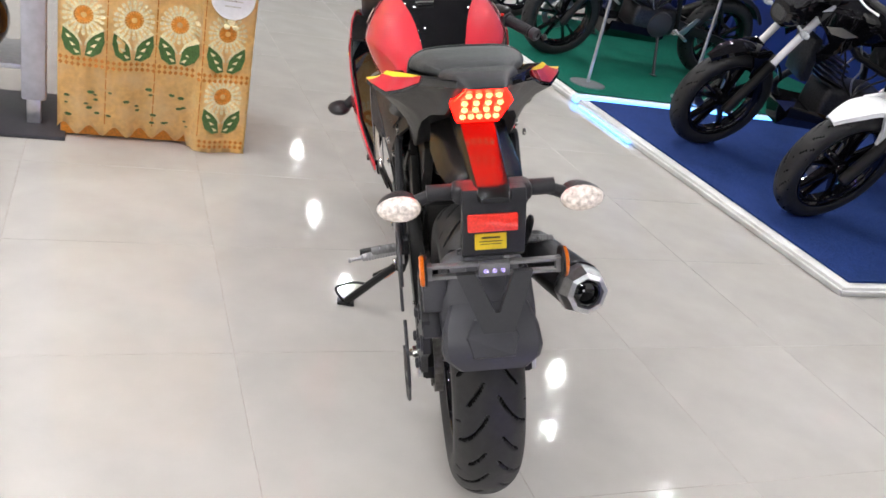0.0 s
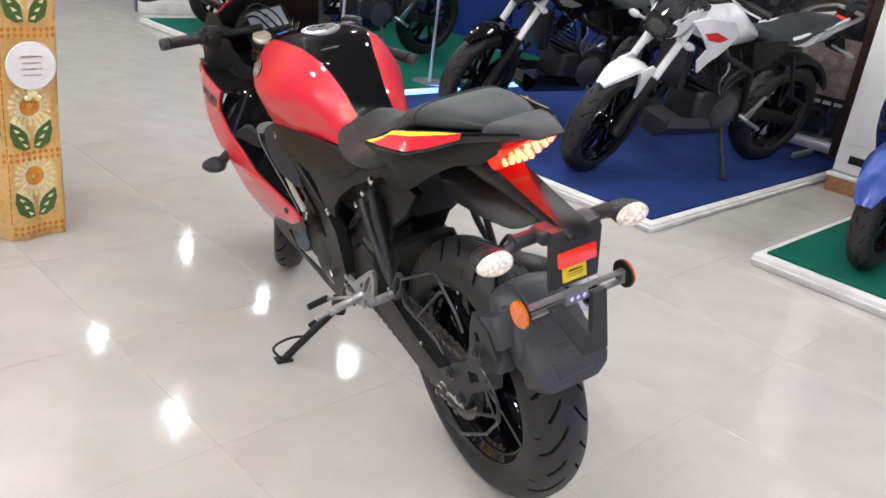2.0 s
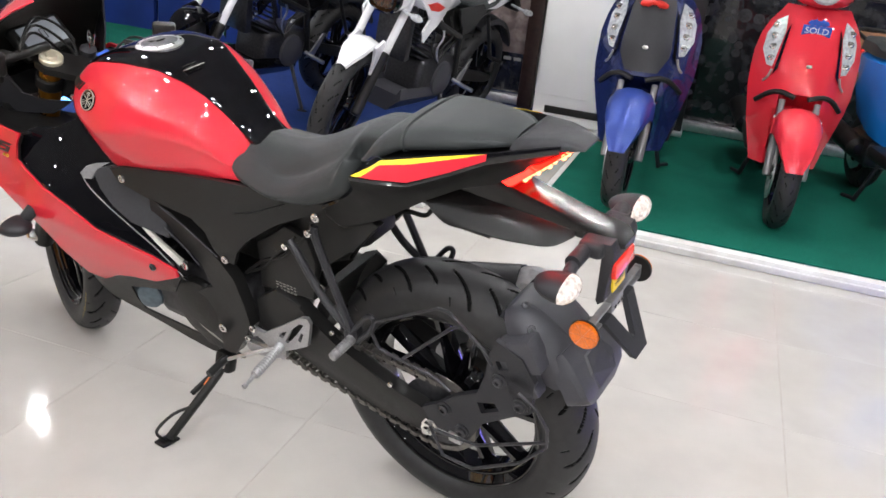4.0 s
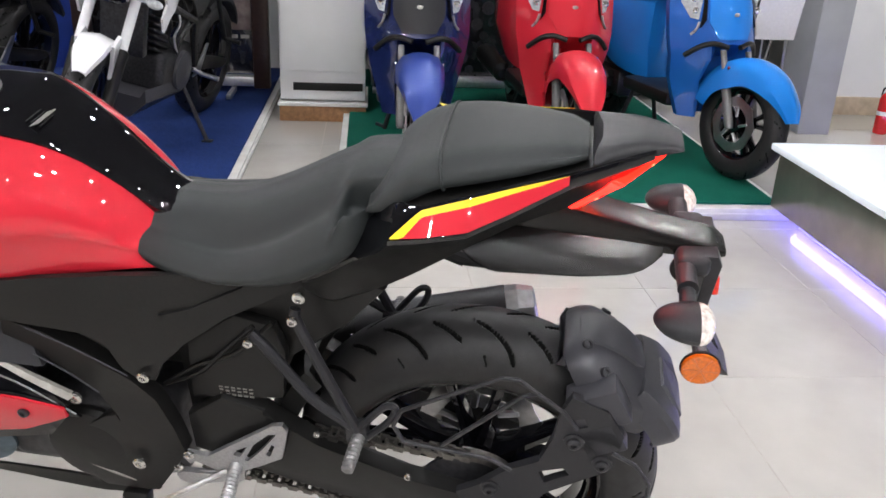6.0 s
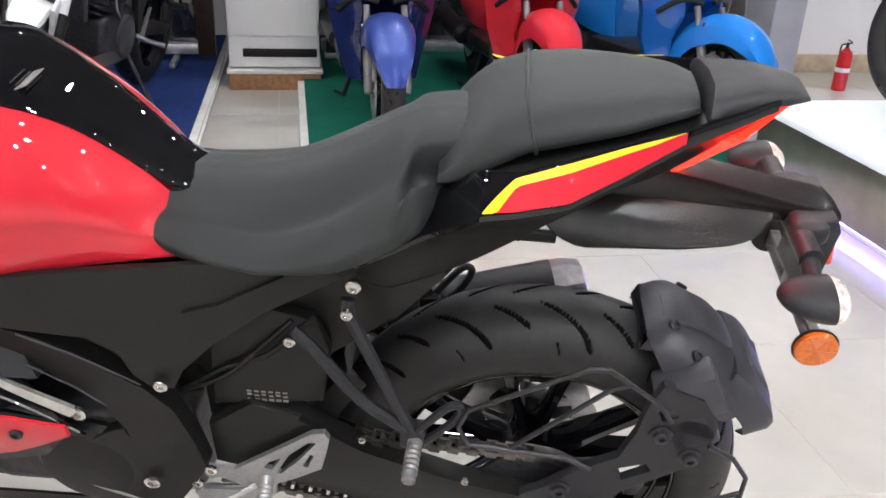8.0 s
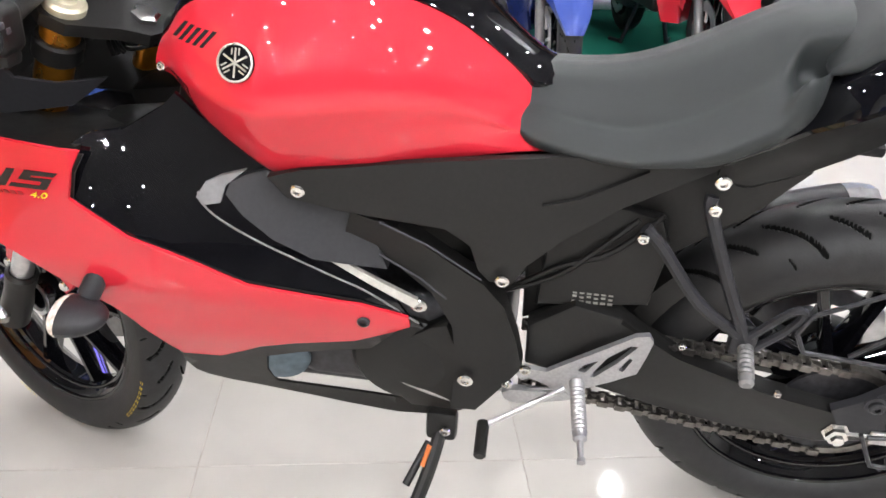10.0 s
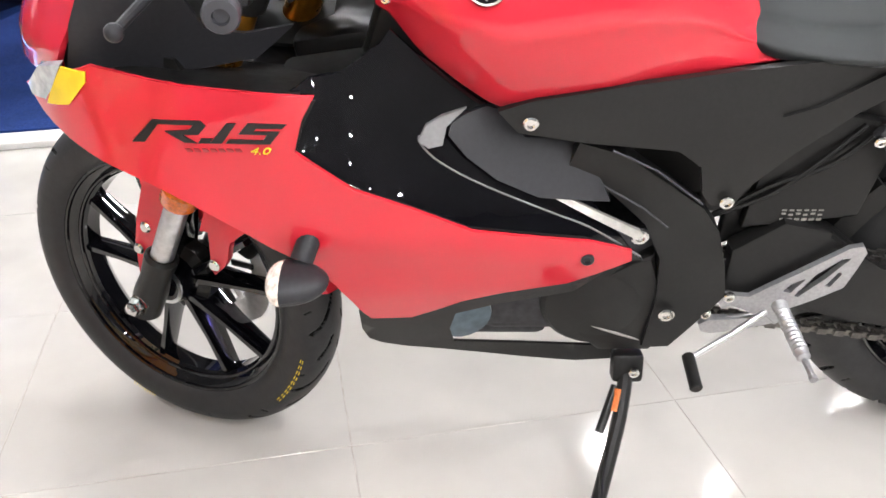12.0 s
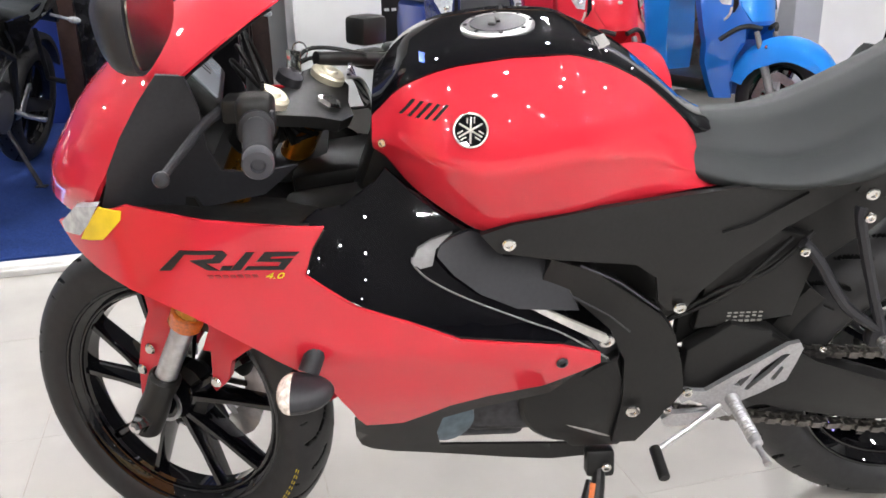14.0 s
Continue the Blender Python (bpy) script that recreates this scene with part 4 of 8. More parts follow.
        sheet(b, [(0.898, 0.680), (0.889, 0.694), (0.870, 0.700), (0.840, 0.703), (0.852, 0.696), (0.864, 0.688), (0.869, 0.670), (0.886, 0.670)], lambda y, z: upper_x(y, z) + 0.007, 0.006, 0.01, sx)
        P("corner_reflection", b, SILVERG, bike, "silver-grey facet painted as a reflection on the black panel")
        # slanted ridge on the frame cover
        b = B()
        sheet(b, [(0.455, 0.688), (0.410, 0.698), (0.330, 0.735), (0.345, 0.722), (0.405, 0.684)], lambda y, z: cov_x(y, z) + 0.006, 0.012, 0.02, sx)
        P("cover_ridge", b, BLACKM, bike)
        # decals on the fairing: slanted bars and a small number
        b = B()
        s = 0.0018
        for pts in (((1.222, 0.716), (1.191, 0.746), (1.136, 0.745), (1.131, 0.739), (1.141, 0.728), (1.160, 0.728), (1.145, 0.717), (1.159, 0.718), (1.179, 0.732), (1.151, 0.734), (1.145, 0.740), (1.185, 0.741), (1.206, 0.717)),
                    ((1.130, 0.717), (1.116, 0.717), (1.096, 0.742), (1.107, 0.742)),
                    ((1.144, 0.717), (1.130, 0.717), (1.126, 0.723), (1.139, 0.723)),
                    ((1.039, 0.741), (1.083, 0.742), (1.095, 0.729), (1.063, 0.728), (1.068, 0.721), (1.107, 0.722), (1.112, 0.717), (1.061, 0.716), (1.048, 0.732), (1.078, 0.732), (1.074, 0.736), (1.045, 0.736))):
            sheet(b, list(pts), lambda y, z: fair_x(y, z) + s, s, 0.02, sx)
        P("decal", b, INK, fr, "dark slanted decal strokes")
        cu = bpy.data.curves.new("number_text", "FONT")
        cu.body, cu.size, cu.shear, cu.align_x, cu.align_y, cu.extrude = "4.0", 0.0125, 0.35, "CENTER", "CENTER", 0.0006
        cu.materials.append(YELLOW)
        tx = new("number_decal", cu)
        tx.parent = fr
        ang = math.atan2(fair_x(1.085, 0.71) - fair_x(1.045, 0.71), 0.04)
        tx.matrix_basis = Matrix.Translation((sx * (fair_x(1.075, 0.707) + 0.0015), 1.075, 0.707)) @ Matrix.Rotation(-sx * ang, 4, "Z") @ Matrix(((0, 0, sx), (sx, 0, 0), (0, 1, 0))).to_4x4() @ Matrix.Diagonal((1.55, 1, 1, 1))
        b = B()
        for k in range(7):
            y = 1.158 - 0.0095 * k
            sheet(b, [(y, 0.7055), (y + 0.002, 0.7095), (y - 0.004, 0.7095), (y - 0.006, 0.7055)], lambda y, z: fair_x(y, z) + 0.0014, 0.0014, 0.02, sx)
        P("small_print", b, DEEPRED, fr, "faint dark red small print as plain bars")
        b = B()
        sheet(b, [(1.290, 0.797), (1.258, 0.796), (1.261, 0.784), (1.291, 0.753), (1.329, 0.742), (1.316, 0.762)], lambda y, z: fair_x(y, z) + 0.003, 0.003, 0.02, sx)
        P("sticker", b, YELLOW, fr, "yellow sticker by the headlight")
        b = B()
        sheet(b, [(1.364, 0.749), (1.326, 0.789), (1.289, 0.800), (1.311, 0.768), (1.328, 0.748), (1.362, 0.736)], lambda y, z: fair_x(y, z) + 0.004, 0.012, 0.02, sx)
        P("headlight", b, LENSW, bike, "slim clear position light")
        bolts("bolt", [(sx * (fair_x(0.683, 0.510) - 0.002), 0.683, 0.510)], fr, DARKM, 0.009, (sx, 0, 0))
        bolts("bolt", [(sx * 0.172, 0.763, 0.697), (sx * 0.150, 0.501, 0.562), (sx * 0.130, 0.244, 0.735)], bike, CHROME, 0.010, (sx, 0, 0))
        bolts("bolt", [(sx * 0.150, 0.550, 0.357), (sx * 0.172, 0.612, 0.522)], bike, CHROME, 0.012, (sx, 0, 0))

    # nose cowl and screen
    def cowl(z0, z1, k, thick, w_fun, y_fun):
        b = B()
        rings = []
        for j in range(k + 1):
            z = lerp(z0, z1, j / k)
            w, yc = w_fun(z), y_fun(z)
            outer = [(w * a, yc - 0.105 * abs(a) ** 2.3, z) for a in np.linspace(-1, 1, 21)]
            inner = [(x * 0.975, y - thick, zz) for x, y, zz in outer]
            rings.append(outer + inner[::-1])
        return loft(b, rings)
    wf = lambda z: table(z, [(0.74, 0.165), (0.80, 0.196), (0.88, 0.192), (0.95, 0.170), (1.0, 0.135), (1.03, 0.09)])
    yf = lambda z: table(z, [(0.74, 1.425), (0.80, 1.405), (0.88, 1.350), (0.95, 1.275), (1.0, 1.20), (1.03, 1.14)])
    P("nose_cowl", cowl(0.755, 1.025, 14, 0.006, wf, yf), REDM, bike, "glossy red nose cowl and screen", 50)
    P("cowl_lining", cowl(0.765, 1.012, 12, 0.004, lambda z: wf(z) * 0.965, lambda z: yf(z) - 0.010), BLACKM, bike, "matte black lining inside the nose cowl", 50)
    b = B()
    box(b, (0, 1.355, 0.740), (0.17, 0.09, 0.08), (20, 0, 0), 0.03, 3)
    P("headlight", b, BLACKG, bike, "black headlight housing")
    for sx in (-1, 1):
        b = B()
        rim_y = lambda z: soft(z, [(0.74, 1.30), (0.805, 1.284), (0.839, 1.273), (0.883, 1.249), (0.925, 1.221), (0.960, 1.192)])

        def bowl_x(y, z):
            e = rim_y(z) - y
            return 0.198 - 0.25 * max(0, z - 0.88) - 0.30 * min(max(e, 0), 0.034) - 0.62 * max(0, e - 0.034)
        sheet(b, [(1.289, 0.790), (1.281, 0.812), (1.273, 0.839), (1.249, 0.883), (1.221, 0.925), (1.196, 0.956), (1.165, 0.950), (1.158, 0.900), (1.160, 0.840), (1.150, 0.800), (1.110, 0.780), (1.056, 0.775), (1.078, 0.758), (1.103, 0.742), (1.203, 0.752), (1.249, 0.770)], bowl_x, 0.006, 0.016, sx)
        P("inner_cowl", b, GREYP, bike, "charcoal inner cowl panel")
        # added block: stands for the dark void and hides the bright floor
        b = B()
        box(b, (0.085 * sx, 1.005, 0.680), (0.13, 0.15, 0.085), (-8, 0, 0), 0.012)
        P("void_filler", b, BLACKM, bike, "black block added for the dark void inside the fairing")
    b = B()
    plate(b, [(1.175, 0.742), (1.29, 0.775), (1.27, 0.800), (1.185, 0.772)], -0.15, 0.15)
    P("cowl_tray", b, BLACKM, bike)
    for sx in (-1, 1):
        b = B()
        rings = []
        for y in np.linspace(1.03, 1.325, 14):
            ze = soft(y, [(0.99, 0.768), (1.063, 0.774), (1.151, 0.782), (1.253, 0.800), (1.335, 0.772)]) - 0.008
            xe = fair_x(y, ze) - 0.007
            rings.append([(sx * x, y, z) for x, z in ((xe, ze), (lerp(xe, 0.03, 0.3), ze - 0.014), (0.03, ze - 0.065), (0.03, ze - 0.070), (lerp(xe, 0.03, 0.3), ze - 0.019), (xe, ze - 0.005))])
        loft(b, rings)
        P("fairing_shelf", b, BLACKM, bike, "matte black shelf inside the fairing", 40)
    b = B()
    box(b, (-0.012, 1.192, 0.893), (0.150, 0.030, 0.088), (-38, 0, 8), 0.010, 3)
    dash = P("instrument_panel", b, BLACKM, bike, "black instrument panel with lit display")
    fr = Matrix.Translation((-0.012, 1.192, 0.893)) @ Euler((radians(-38), 0, radians(8))).to_matrix().to_4x4()
    b = B()
    box(b, (0, -0.0165, 0.002), (0.118, 0.004, 0.062), None, 0.0015, 2, fr)
    P("display", b, SCREEN, dash, "pale lit display")
    b = B()
    for cx, cz, sxz in ((0, 0.012, (0.012, 0.002)), (0, -0.012, (0.012, 0.002)), (-0.006, 0, (0.002, 0.024)), (0.006, 0, (0.002, 0.024))):
        box(b, (cx, -0.019, cz + 0.002), (sxz[0], 0.001, sxz[1]), None, 0, 1, fr)
    P("digit", b, INK, dash, "dark zero on the display")
    # mirror
    for sx in (-1, 1):
        b = B()
        rings = []
        for i in range(9):
            t = i / 8
            sc = math.sin(max(0.10, min(1.0, 0.12 + t * 1.1)) * math.pi / 2) if t < 0.8 else 1.0
            rings.append([(sx * (0.300 + 0.088 * sc * ex), 1.204 - 0.055 * t, 1.068 + 0.047 * sc * ez * (1 + 0.14 * ex)) for ex, ez in oval(0, 0, 1, 1, 28, 3.0)])
        loft(b, rings)
        mir = P("mirror", b, GREYP, bike, "dark rear-view mirror on a stalk")
        b = B()
        rr = rings[-1]
        c = sum((Vector(p) for p in rr), Vector()) / len(rr)
        loft(b, [[c + (Vector(p) - c) * 0.93 + Vector((0, -0.001, 0)) for p in rr], [c + (Vector(p) - c) * 0.92 + Vector((0, -0.003, 0)) for p in rr]])
        P("mirror_glass", b, MIRROR, mir, "mirror glass")
        b = B()
        tube(b, smooth_path([(sx * 0.13, 1.225, 0.955), (sx * 0.19, 1.232, 1.000), (sx * 0.255, 1.212, 1.043)], 5), 0.014, 10)
        P("mirror_stalk", b, BLACKM, mir)

    # tank
    ys = [0.45 + 0.495 * i / 34 for i in range(35)]
    for sx in (-1, 1):
        b = B()
        rings = []
        for y in ys:
            side, _ = tank_ring(y)
            pts = smooth_path([(sx * x, y, z) for x, z in side], 3)
            for p in pts:
                p.x -= sx * 0.010 * math.exp(-((p.y - 0.585) / 0.07) ** 2 - ((p.z - 0.795) / 0.05) ** 2)
                p.x -= sx * 0.014 * math.exp(-((p.y - 0.915) / 0.03) ** 2 - ((p.z - 0.815) / 0.035) ** 2)
            # the rear edge sweeps forward at mid height
            for p in pts:
                f = max(0, 1 - (p.y - 0.45) / 0.12)
                p.y += f * 0.030 * math.exp(-((p.z - 0.775) / 0.03) ** 2)
            rings.append(pts)
        loft(b, rings, cap=False, close=False)
        t = P("tank_side", b, RED, bike, "glossy red fuel tank side", 40)
        em = B()
        n = tank_normal(0.816, 0.868, sx)
        seat_at = Vector((sx * tank_x(0.816, 0.868), 0.816, 0.868)) - n * 0.001
        lathe(em, seat_at, n, [(-0.006, 0.0230), (0.0035, 0.0230), (0.005, 0.0210), (0.005, 0.0)], 32)
        badge = P("badge", em, BLACKG, t, "round black and silver tank badge")
        u, w, n2 = basis(n)
        c0 = seat_at + n * 0.0052
        em = B()
        tube(em, [c0 + (u * math.cos(a) + w * math.sin(a)) * 0.0215 for a in np.linspace(0, 2 * math.pi, 33)[:-1]], 0.0014, 6, True)
        for k in range(6):
            a = math.pi * k / 3 + math.pi / 2
            d = u * math.cos(a) + w * math.sin(a)
            e = u * -math.sin(a) + w * math.cos(a)
            tube(em, [c0, c0 + d * 0.017], 0.0013, 6)
            if k % 2 == 0:
                for q in (-1, 1):
                    tube(em, [c0 + d * 0.017 + e * 0.0045 * q, c0 + d * 0.009 + e * 0.0045 * q], 0.0010, 6)
        P("badge_mark", em, SILVERP, badge)
        for k in range(5):
            em = B()
            y0, z0 = 0.9040 - 0.0105 * k, 0.8780 - 0.0003 * k
            y1, z1 = y0 - 0.0180, z0 + 0.0180
            q = [Vector((sx * tank_x(y, z), y, z)) for y, z in ((y0, z0), ((y0 + y1) / 2, (z0 + z1) / 2), (y1, z1))]
            e = Vector((0, 1, 0.25)).normalized() * 0.0022
            o2 = tank_normal((y0 + y1) / 2, (z0 + z1) / 2, sx) * 0.0022
            loft(em, [[p - e - o2, p + e - o2, p + e + o2, p - e + o2] for p in q])
            P("vent", em, BLACKM, t)
        bolts("bolt", [(sx * (tank_x(0.930, 0.837) - 0.002), 0.930, 0.837)], t, CHROME, 0.006, (sx, 0.3, 0.3))
    b = B()
    rings = []
    for y in ys:
        _, topp = tank_ring(y)
        half = [(x, y, z + 0.0025) for x, z in topp]
        full = [(-x, yy, z) for x, yy, z in half] + [(x, yy, z) for x, yy, z in reversed(half[:-1])]
        rings.append(full + [(x * 0.97, yy, z - 0.010) for x, yy, z in reversed(full)])
    loft(b, rings)
    cov = P("tank_cover", b, BLACKG, bike, "gloss black strip over the top of the tank", 40)
    b = B()
    tilt = Vector((0, 0.06, 1)).normalized()
    lathe(b, (0, 0.767, 0.944), tilt, [(0, 0.052), (0.006, 0.052), (0.009, 0.049), (0.010, 0.041), (0.007, 0.040), (0.007, 0.0)], 36)
    cap = P("fuel_cap", b, STEEL, cov, "brushed metal fuel filler cap")
    b = B()
    lathe(b, (0, 0.767, 0.9514), tilt, [(0, 0.039), (0.003, 0.039), (0.0035, 0.036), (0.0035, 0)], 32)
    P("cap_lid", b, GREYL, cap)
    b = B()
    box(b, (0.004, 0.767, 0.9565), (0.02, 0.006, 0.003), None, 0.001)
    box(b, (-0.012, 0.777, 0.9565), (0.012, 0.010, 0.002), None, 0.001)
    P("cap_slot", b, BLACKM, cap)
    for k in range(8):
        a = 2 * math.pi * k / 8
        b = B()
        lathe(b, (0.0455 * math.cos(a), 0.767 + 0.0455 * math.sin(a), 0.953 - 0.0455 * math.sin(a) * 0.06), tilt, [(0, 0.003), (0.002, 0.003)], 8)
        P("cap_screw", b, DARKM, cap)
    b = B()
    box(b, (-0.035, 0.632, 0.9325), (0.045, 0.026, 0.0012), (-22, 0, 0))
    P("sticker", b, STICKG, cov, "small grey warning sticker")
    b = B()
    for k in range(4):
        box(b, (-0.035, 0.641 - 0.006 * k, 0.9370 - 0.0024 * k), (0.036, 0.0018, 0.001), (-22, 0, 0))
    P("sticker_print", b, INK, cov)
    b = B()
    box(b, (-0.070, 0.868, 0.9290), (0.03, 0.022, 0.0012), (18, -6, 0))
    P("sticker", b, BLUEST, cov, "small blue sticker")

    # rider's seat
    b = B()
    rings = []
    for i in range(55):
        y = lerp(0.505, 0.118, i / 54)
        zt = soft(y, [(0.118, 0.914), (0.155, 0.912), (0.185, 0.905), (0.222, 0.886), (0.260, 0.864), (0.312, 0.837), (0.360, 0.819), (0.409, 0.813), (0.466, 0.813), (0.50, 0.806)], 0.02)
        w = soft(y, [(0.118, 0.120), (0.150, 0.124), (0.20, 0.134), (0.28, 0.146), (0.36, 0.140), (0.44, 0.120), (0.49, 0.100), (0.505, 0.086)])
        zb = soft(y, [(0.128, 0.848), (0.15, 0.818), (0.18, 0.790), (0.25, 0.757), (0.35, 0.745), (0.47, 0.740), (0.505, 0.755)])
        crown = lambda f: zt - 5.5 * (w * f) ** 2
        ze = crown(0.62)
        full = [(0, zt), (w * 0.25, crown(0.25)), (w * 0.45, crown(0.45)), (w * 0.62, ze), (w * 0.73, lerp(ze, zb, 0.10)), (w * 0.82, lerp(ze, zb, 0.20)), (w * 0.90, lerp(ze, zb, 0.32)), (w * 0.96, lerp(ze, zb, 0.45)), (w * 1.02, lerp(ze, zb, 0.64)), (w * 0.98, lerp(ze, zb, 0.9)), (w * 0.86, zb)]
        # behind the notch: a narrow tongue over the frame, and the side lobe rounding off
        lobe = math.sqrt(max(0.10, 1 - max(0.0, (0.178 - y) / 0.046) ** 2))
        split = [(0, zt), (0.030, zt - 0.002), (0.054, zt - 0.008), (0.064, zt - 0.020), (0.066, 0.848), (0.092 * lobe + 0.004, 0.842), (0.106 * lobe + 0.004, 0.862), (0.118 * lobe, 0.867), (0.128 * lobe, lerp(0.86, zb, 0.4)), (0.124 * lobe, lerp(0.86, zb, 0.8)), (0.110 * lobe, zb)]
        f = max(0.0, min(1.0, (0.194 - y) / 0.016))
        half = [(lerp(a[0], c[0], f), lerp(a[1], c[1], f)) for a, c in zip(full, split)]
        fine = smooth_path([(x, y, z) for x, z in half], 4)
        rings.append([(-p.x, p.y, p.z) for p in reversed(fine)] + [tuple(p) for p in fine[1:]])
    loft(b, rings)
    P("rider_seat", b, SEATM, bike, "dark grey vinyl rider seat", 55)
    # pillion seat
    b = B()
    rings = []
    for i in range(49):
        y = lerp(0.150, -0.134, i / 48)
        zt = soft(y, [(-0.134, 0.958), (-0.115, 0.964), (-0.08, 0.966), (0.0, 0.963), (0.05, 0.955), (0.09, 0.940), (0.122, 0.915), (0.142, 0.888), (0.150, 0.872)], 0.01)
        w = soft(y, [(-0.134, 0.046), (-0.12, 0.062), (-0.05, 0.090), (0.03, 0.107), (0.10, 0.111), (0.135, 0.106), (0.150, 0.092)], 0.01)
        zb = soft(y, [(-0.134, 0.945), (-0.11, 0.944), (0.05, 0.918), (0.150, 0.862)], 0.01)
        half = [(0, zt), (w * 0.45, zt - 0.001), (w * 0.72, zt - 0.004), (w * 0.88, zt - 0.011), (w * 0.97, lerp(zt, zb, 0.52)), (w * 1.01, lerp(zt, zb, 0.80)), (w * 0.985, zb), (w * 0.88, zb - 0.003)]
        fine = smooth_path([(x, y, z) for x, z in half], 3)
        rings.append([(-p.x, p.y, p.z) for p in reversed(fine)] + [tuple(p) for p in fine[1:]])
    loft(b, rings)
    pil = P("pillion_seat", b, SEATM, bike, "dark grey pillion seat with a piped seam", 60)
    b = B()
    # piped seam that leans a little forward towards the top
    seam = [Vector(p) for p in rings[17]]
    tube(b, [p + Vector((0, 0.012 * math.sin(3.1 * k / (len(seam) - 1)) ** 2 - 0.006, 0.0)) for k, p in enumerate(seam)], 0.0026, 8)
    P("seam", b, SEATM, pil, "raised piping across the seat")
    # grey tail piece
    b = B()
    rings = []
    for i in range(17):
        t = i / 16
        y = lerp(-0.140, -0.254, t)
        w = lerp(0.070, 0.030, t ** 1.1)
        zt, zb = lerp(0.965, 0.972, min(1, 2 * t)) - 0.012 * t ** 4, lerp(0.944, 0.957, t)
        back = lambda f: 0.016 * (1 - f) * (1 - t)
        rings.append([(sg * w * f, y - back(f), lerp(zb, zt, g)) for sg, f, g in ((-1, 0.97, 0.0), (-1, 1.0, 0.22), (-1, 0.93, 0.66), (-1, 0.84, 0.88), (-1, 0.68, 1.0), (-1, 0.3, 1.03), (1, 0.3, 1.03), (1, 0.68, 1.0), (1, 0.84, 0.88), (1, 0.93, 0.66), (1, 1.0, 0.22), (1, 0.97, 0.0))])
    loft(b, rings)
    P("tail_cap", b, GREYP, bike, "charcoal tail cap behind the seat", 45)

    # tail cowl sides: wings that flare out under the pillion seat
    wing = [(0.245, 0.100, 0.757, 0.108, 0.750, 0.098, 0.718), (0.210, 0.095, 0.782, 0.112, 0.772, 0.100, 0.704), (0.160, 0.092, 0.838, 0.124, 0.812, 0.100, 0.726), (0.122, 0.104, 0.882, 0.156, 0.850, 0.100, 0.748), (0.099, 0.126, 0.902, 0.194, 0.891, 0.100, 0.762),
            (0.062, 0.150, 0.913, 0.182, 0.889, 0.100, 0.788), (0.007, 0.132, 0.924, 0.156, 0.886, 0.096, 0.825), (-0.050, 0.113, 0.935, 0.128, 0.906, 0.082, 0.856), (-0.113, 0.095, 0.946, 0.099, 0.934, 0.060, 0.874), (-0.170, 0.070, 0.956, 0.073, 0.948, 0.052, 0.914), (-0.218, 0.044, 0.963, 0.046, 0.957, 0.038, 0.946)]
    row = sorted(wing)

    def wing_at(y, f, lift=0.0):
        """A point on the upper face of the wing: f from the inner edge (0) to the rim (1)."""
        g = lambda k: table(y, [(r[0], r[k]) for r in row])
        xt, zt, xo, zo = g(1), g(2), g(3), g(4)
        n = Vector((zt - zo, 0, xo - xt)).normalized() * lift
        return Vector((lerp(xt, xo, f) + n.x, y, lerp(zt, zo, f) + n.z))

    for sx in (-1, 1):
        b = B()
        rings = []
        for y in np.linspace(0.245, -0.218, 36):
            g = lambda k: table(y, [(r[0], r[k]) for r in row])
            xt, zt, xo, zo, xu, zu = g(1), g(2), g(3), g(4), g(5), g(6)
            rings.append([(sx * x, y, z) for x, z in ((xt - 0.022, zt - 0.012), (xt - 0.006, zt), (xt, zt), (lerp(xt, xo, 0.5), lerp(zt, zo, 0.5) + 0.001), (xo, zo), (xo + 0.001, zo - 0.006), (lerp(xo, xu, 0.42), lerp(zo, zu, 0.30)), (lerp(xo, xu, 0.80), lerp(zo, zu, 0.64)), (xu, zu + 0.006), (xu - 0.004, zu), (xu - 0.03, zu + 0.006))])
        loft(b, rings)
        n = len(rings[0])
        for k, f in enumerate(b.faces):
            if k < n * (len(rings) - 1) and k % n in (5, 6, 7, 8, 9):
                f.material_index = 1
        tc = P("tail_cowl", b, [BLACKG, BLACKM], bike, "gloss black tail cowl with matte underside", 24)
        band = B()
        wedge = B()
        prev = None
        for y in np.linspace(0.097, -0.113, 40):
            f0 = max(0.03, min(1.0, (y - 0.062) / 0.037))
            f1 = max(0.03, min(0.97, f0 + table(y, [(-0.113, 0.0), (-0.08, 0.20), (0.06, 0.24), (0.08, 0.42)])))
            f2 = 0.97
            cur = [[wing_at(y, f, 0.0016) for f in (f0, f1)], [wing_at(y, f, 0.0014) for f in (f1, f2)]]
            if prev:
                for bm, a, c in ((band, prev[0], cur[0]), (wedge, prev[1], cur[1])):
                    bm.faces.new([bm.verts.new((sx * p.x, p.y, p.z)) for p in (a[0], a[1], c[1], c[0])])
            prev = cur
        for bm, mat, lab in ((band, YELLOW, "yellow line decal on the tail"), (wedge, RED, "red wedge decal on the tail")):
            bmesh.ops.remove_doubles(bm, verts=bm.verts, dist=0.00001)
            bmesh.ops.solidify(bm, geom=bm.faces[:], thickness=0.0008)
            P("decal", bm, mat, tc, lab)
    # deck that closes the tail between the wings
    b = B()
    rings = []
    for y in np.linspace(0.15, -0.205, 16):
        xt, zt = table(y, [(r[0], r[1]) for r in row]), table(y, [(r[0], r[2]) for r in row])
        rings.append([(x, y, z) for x, z in ((-xt + 0.008, zt - 0.012), (xt - 0.008, zt - 0.012), (xt - 0.012, zt - 0.022), (-xt + 0.012, zt - 0.022))])
    loft(b, rings)
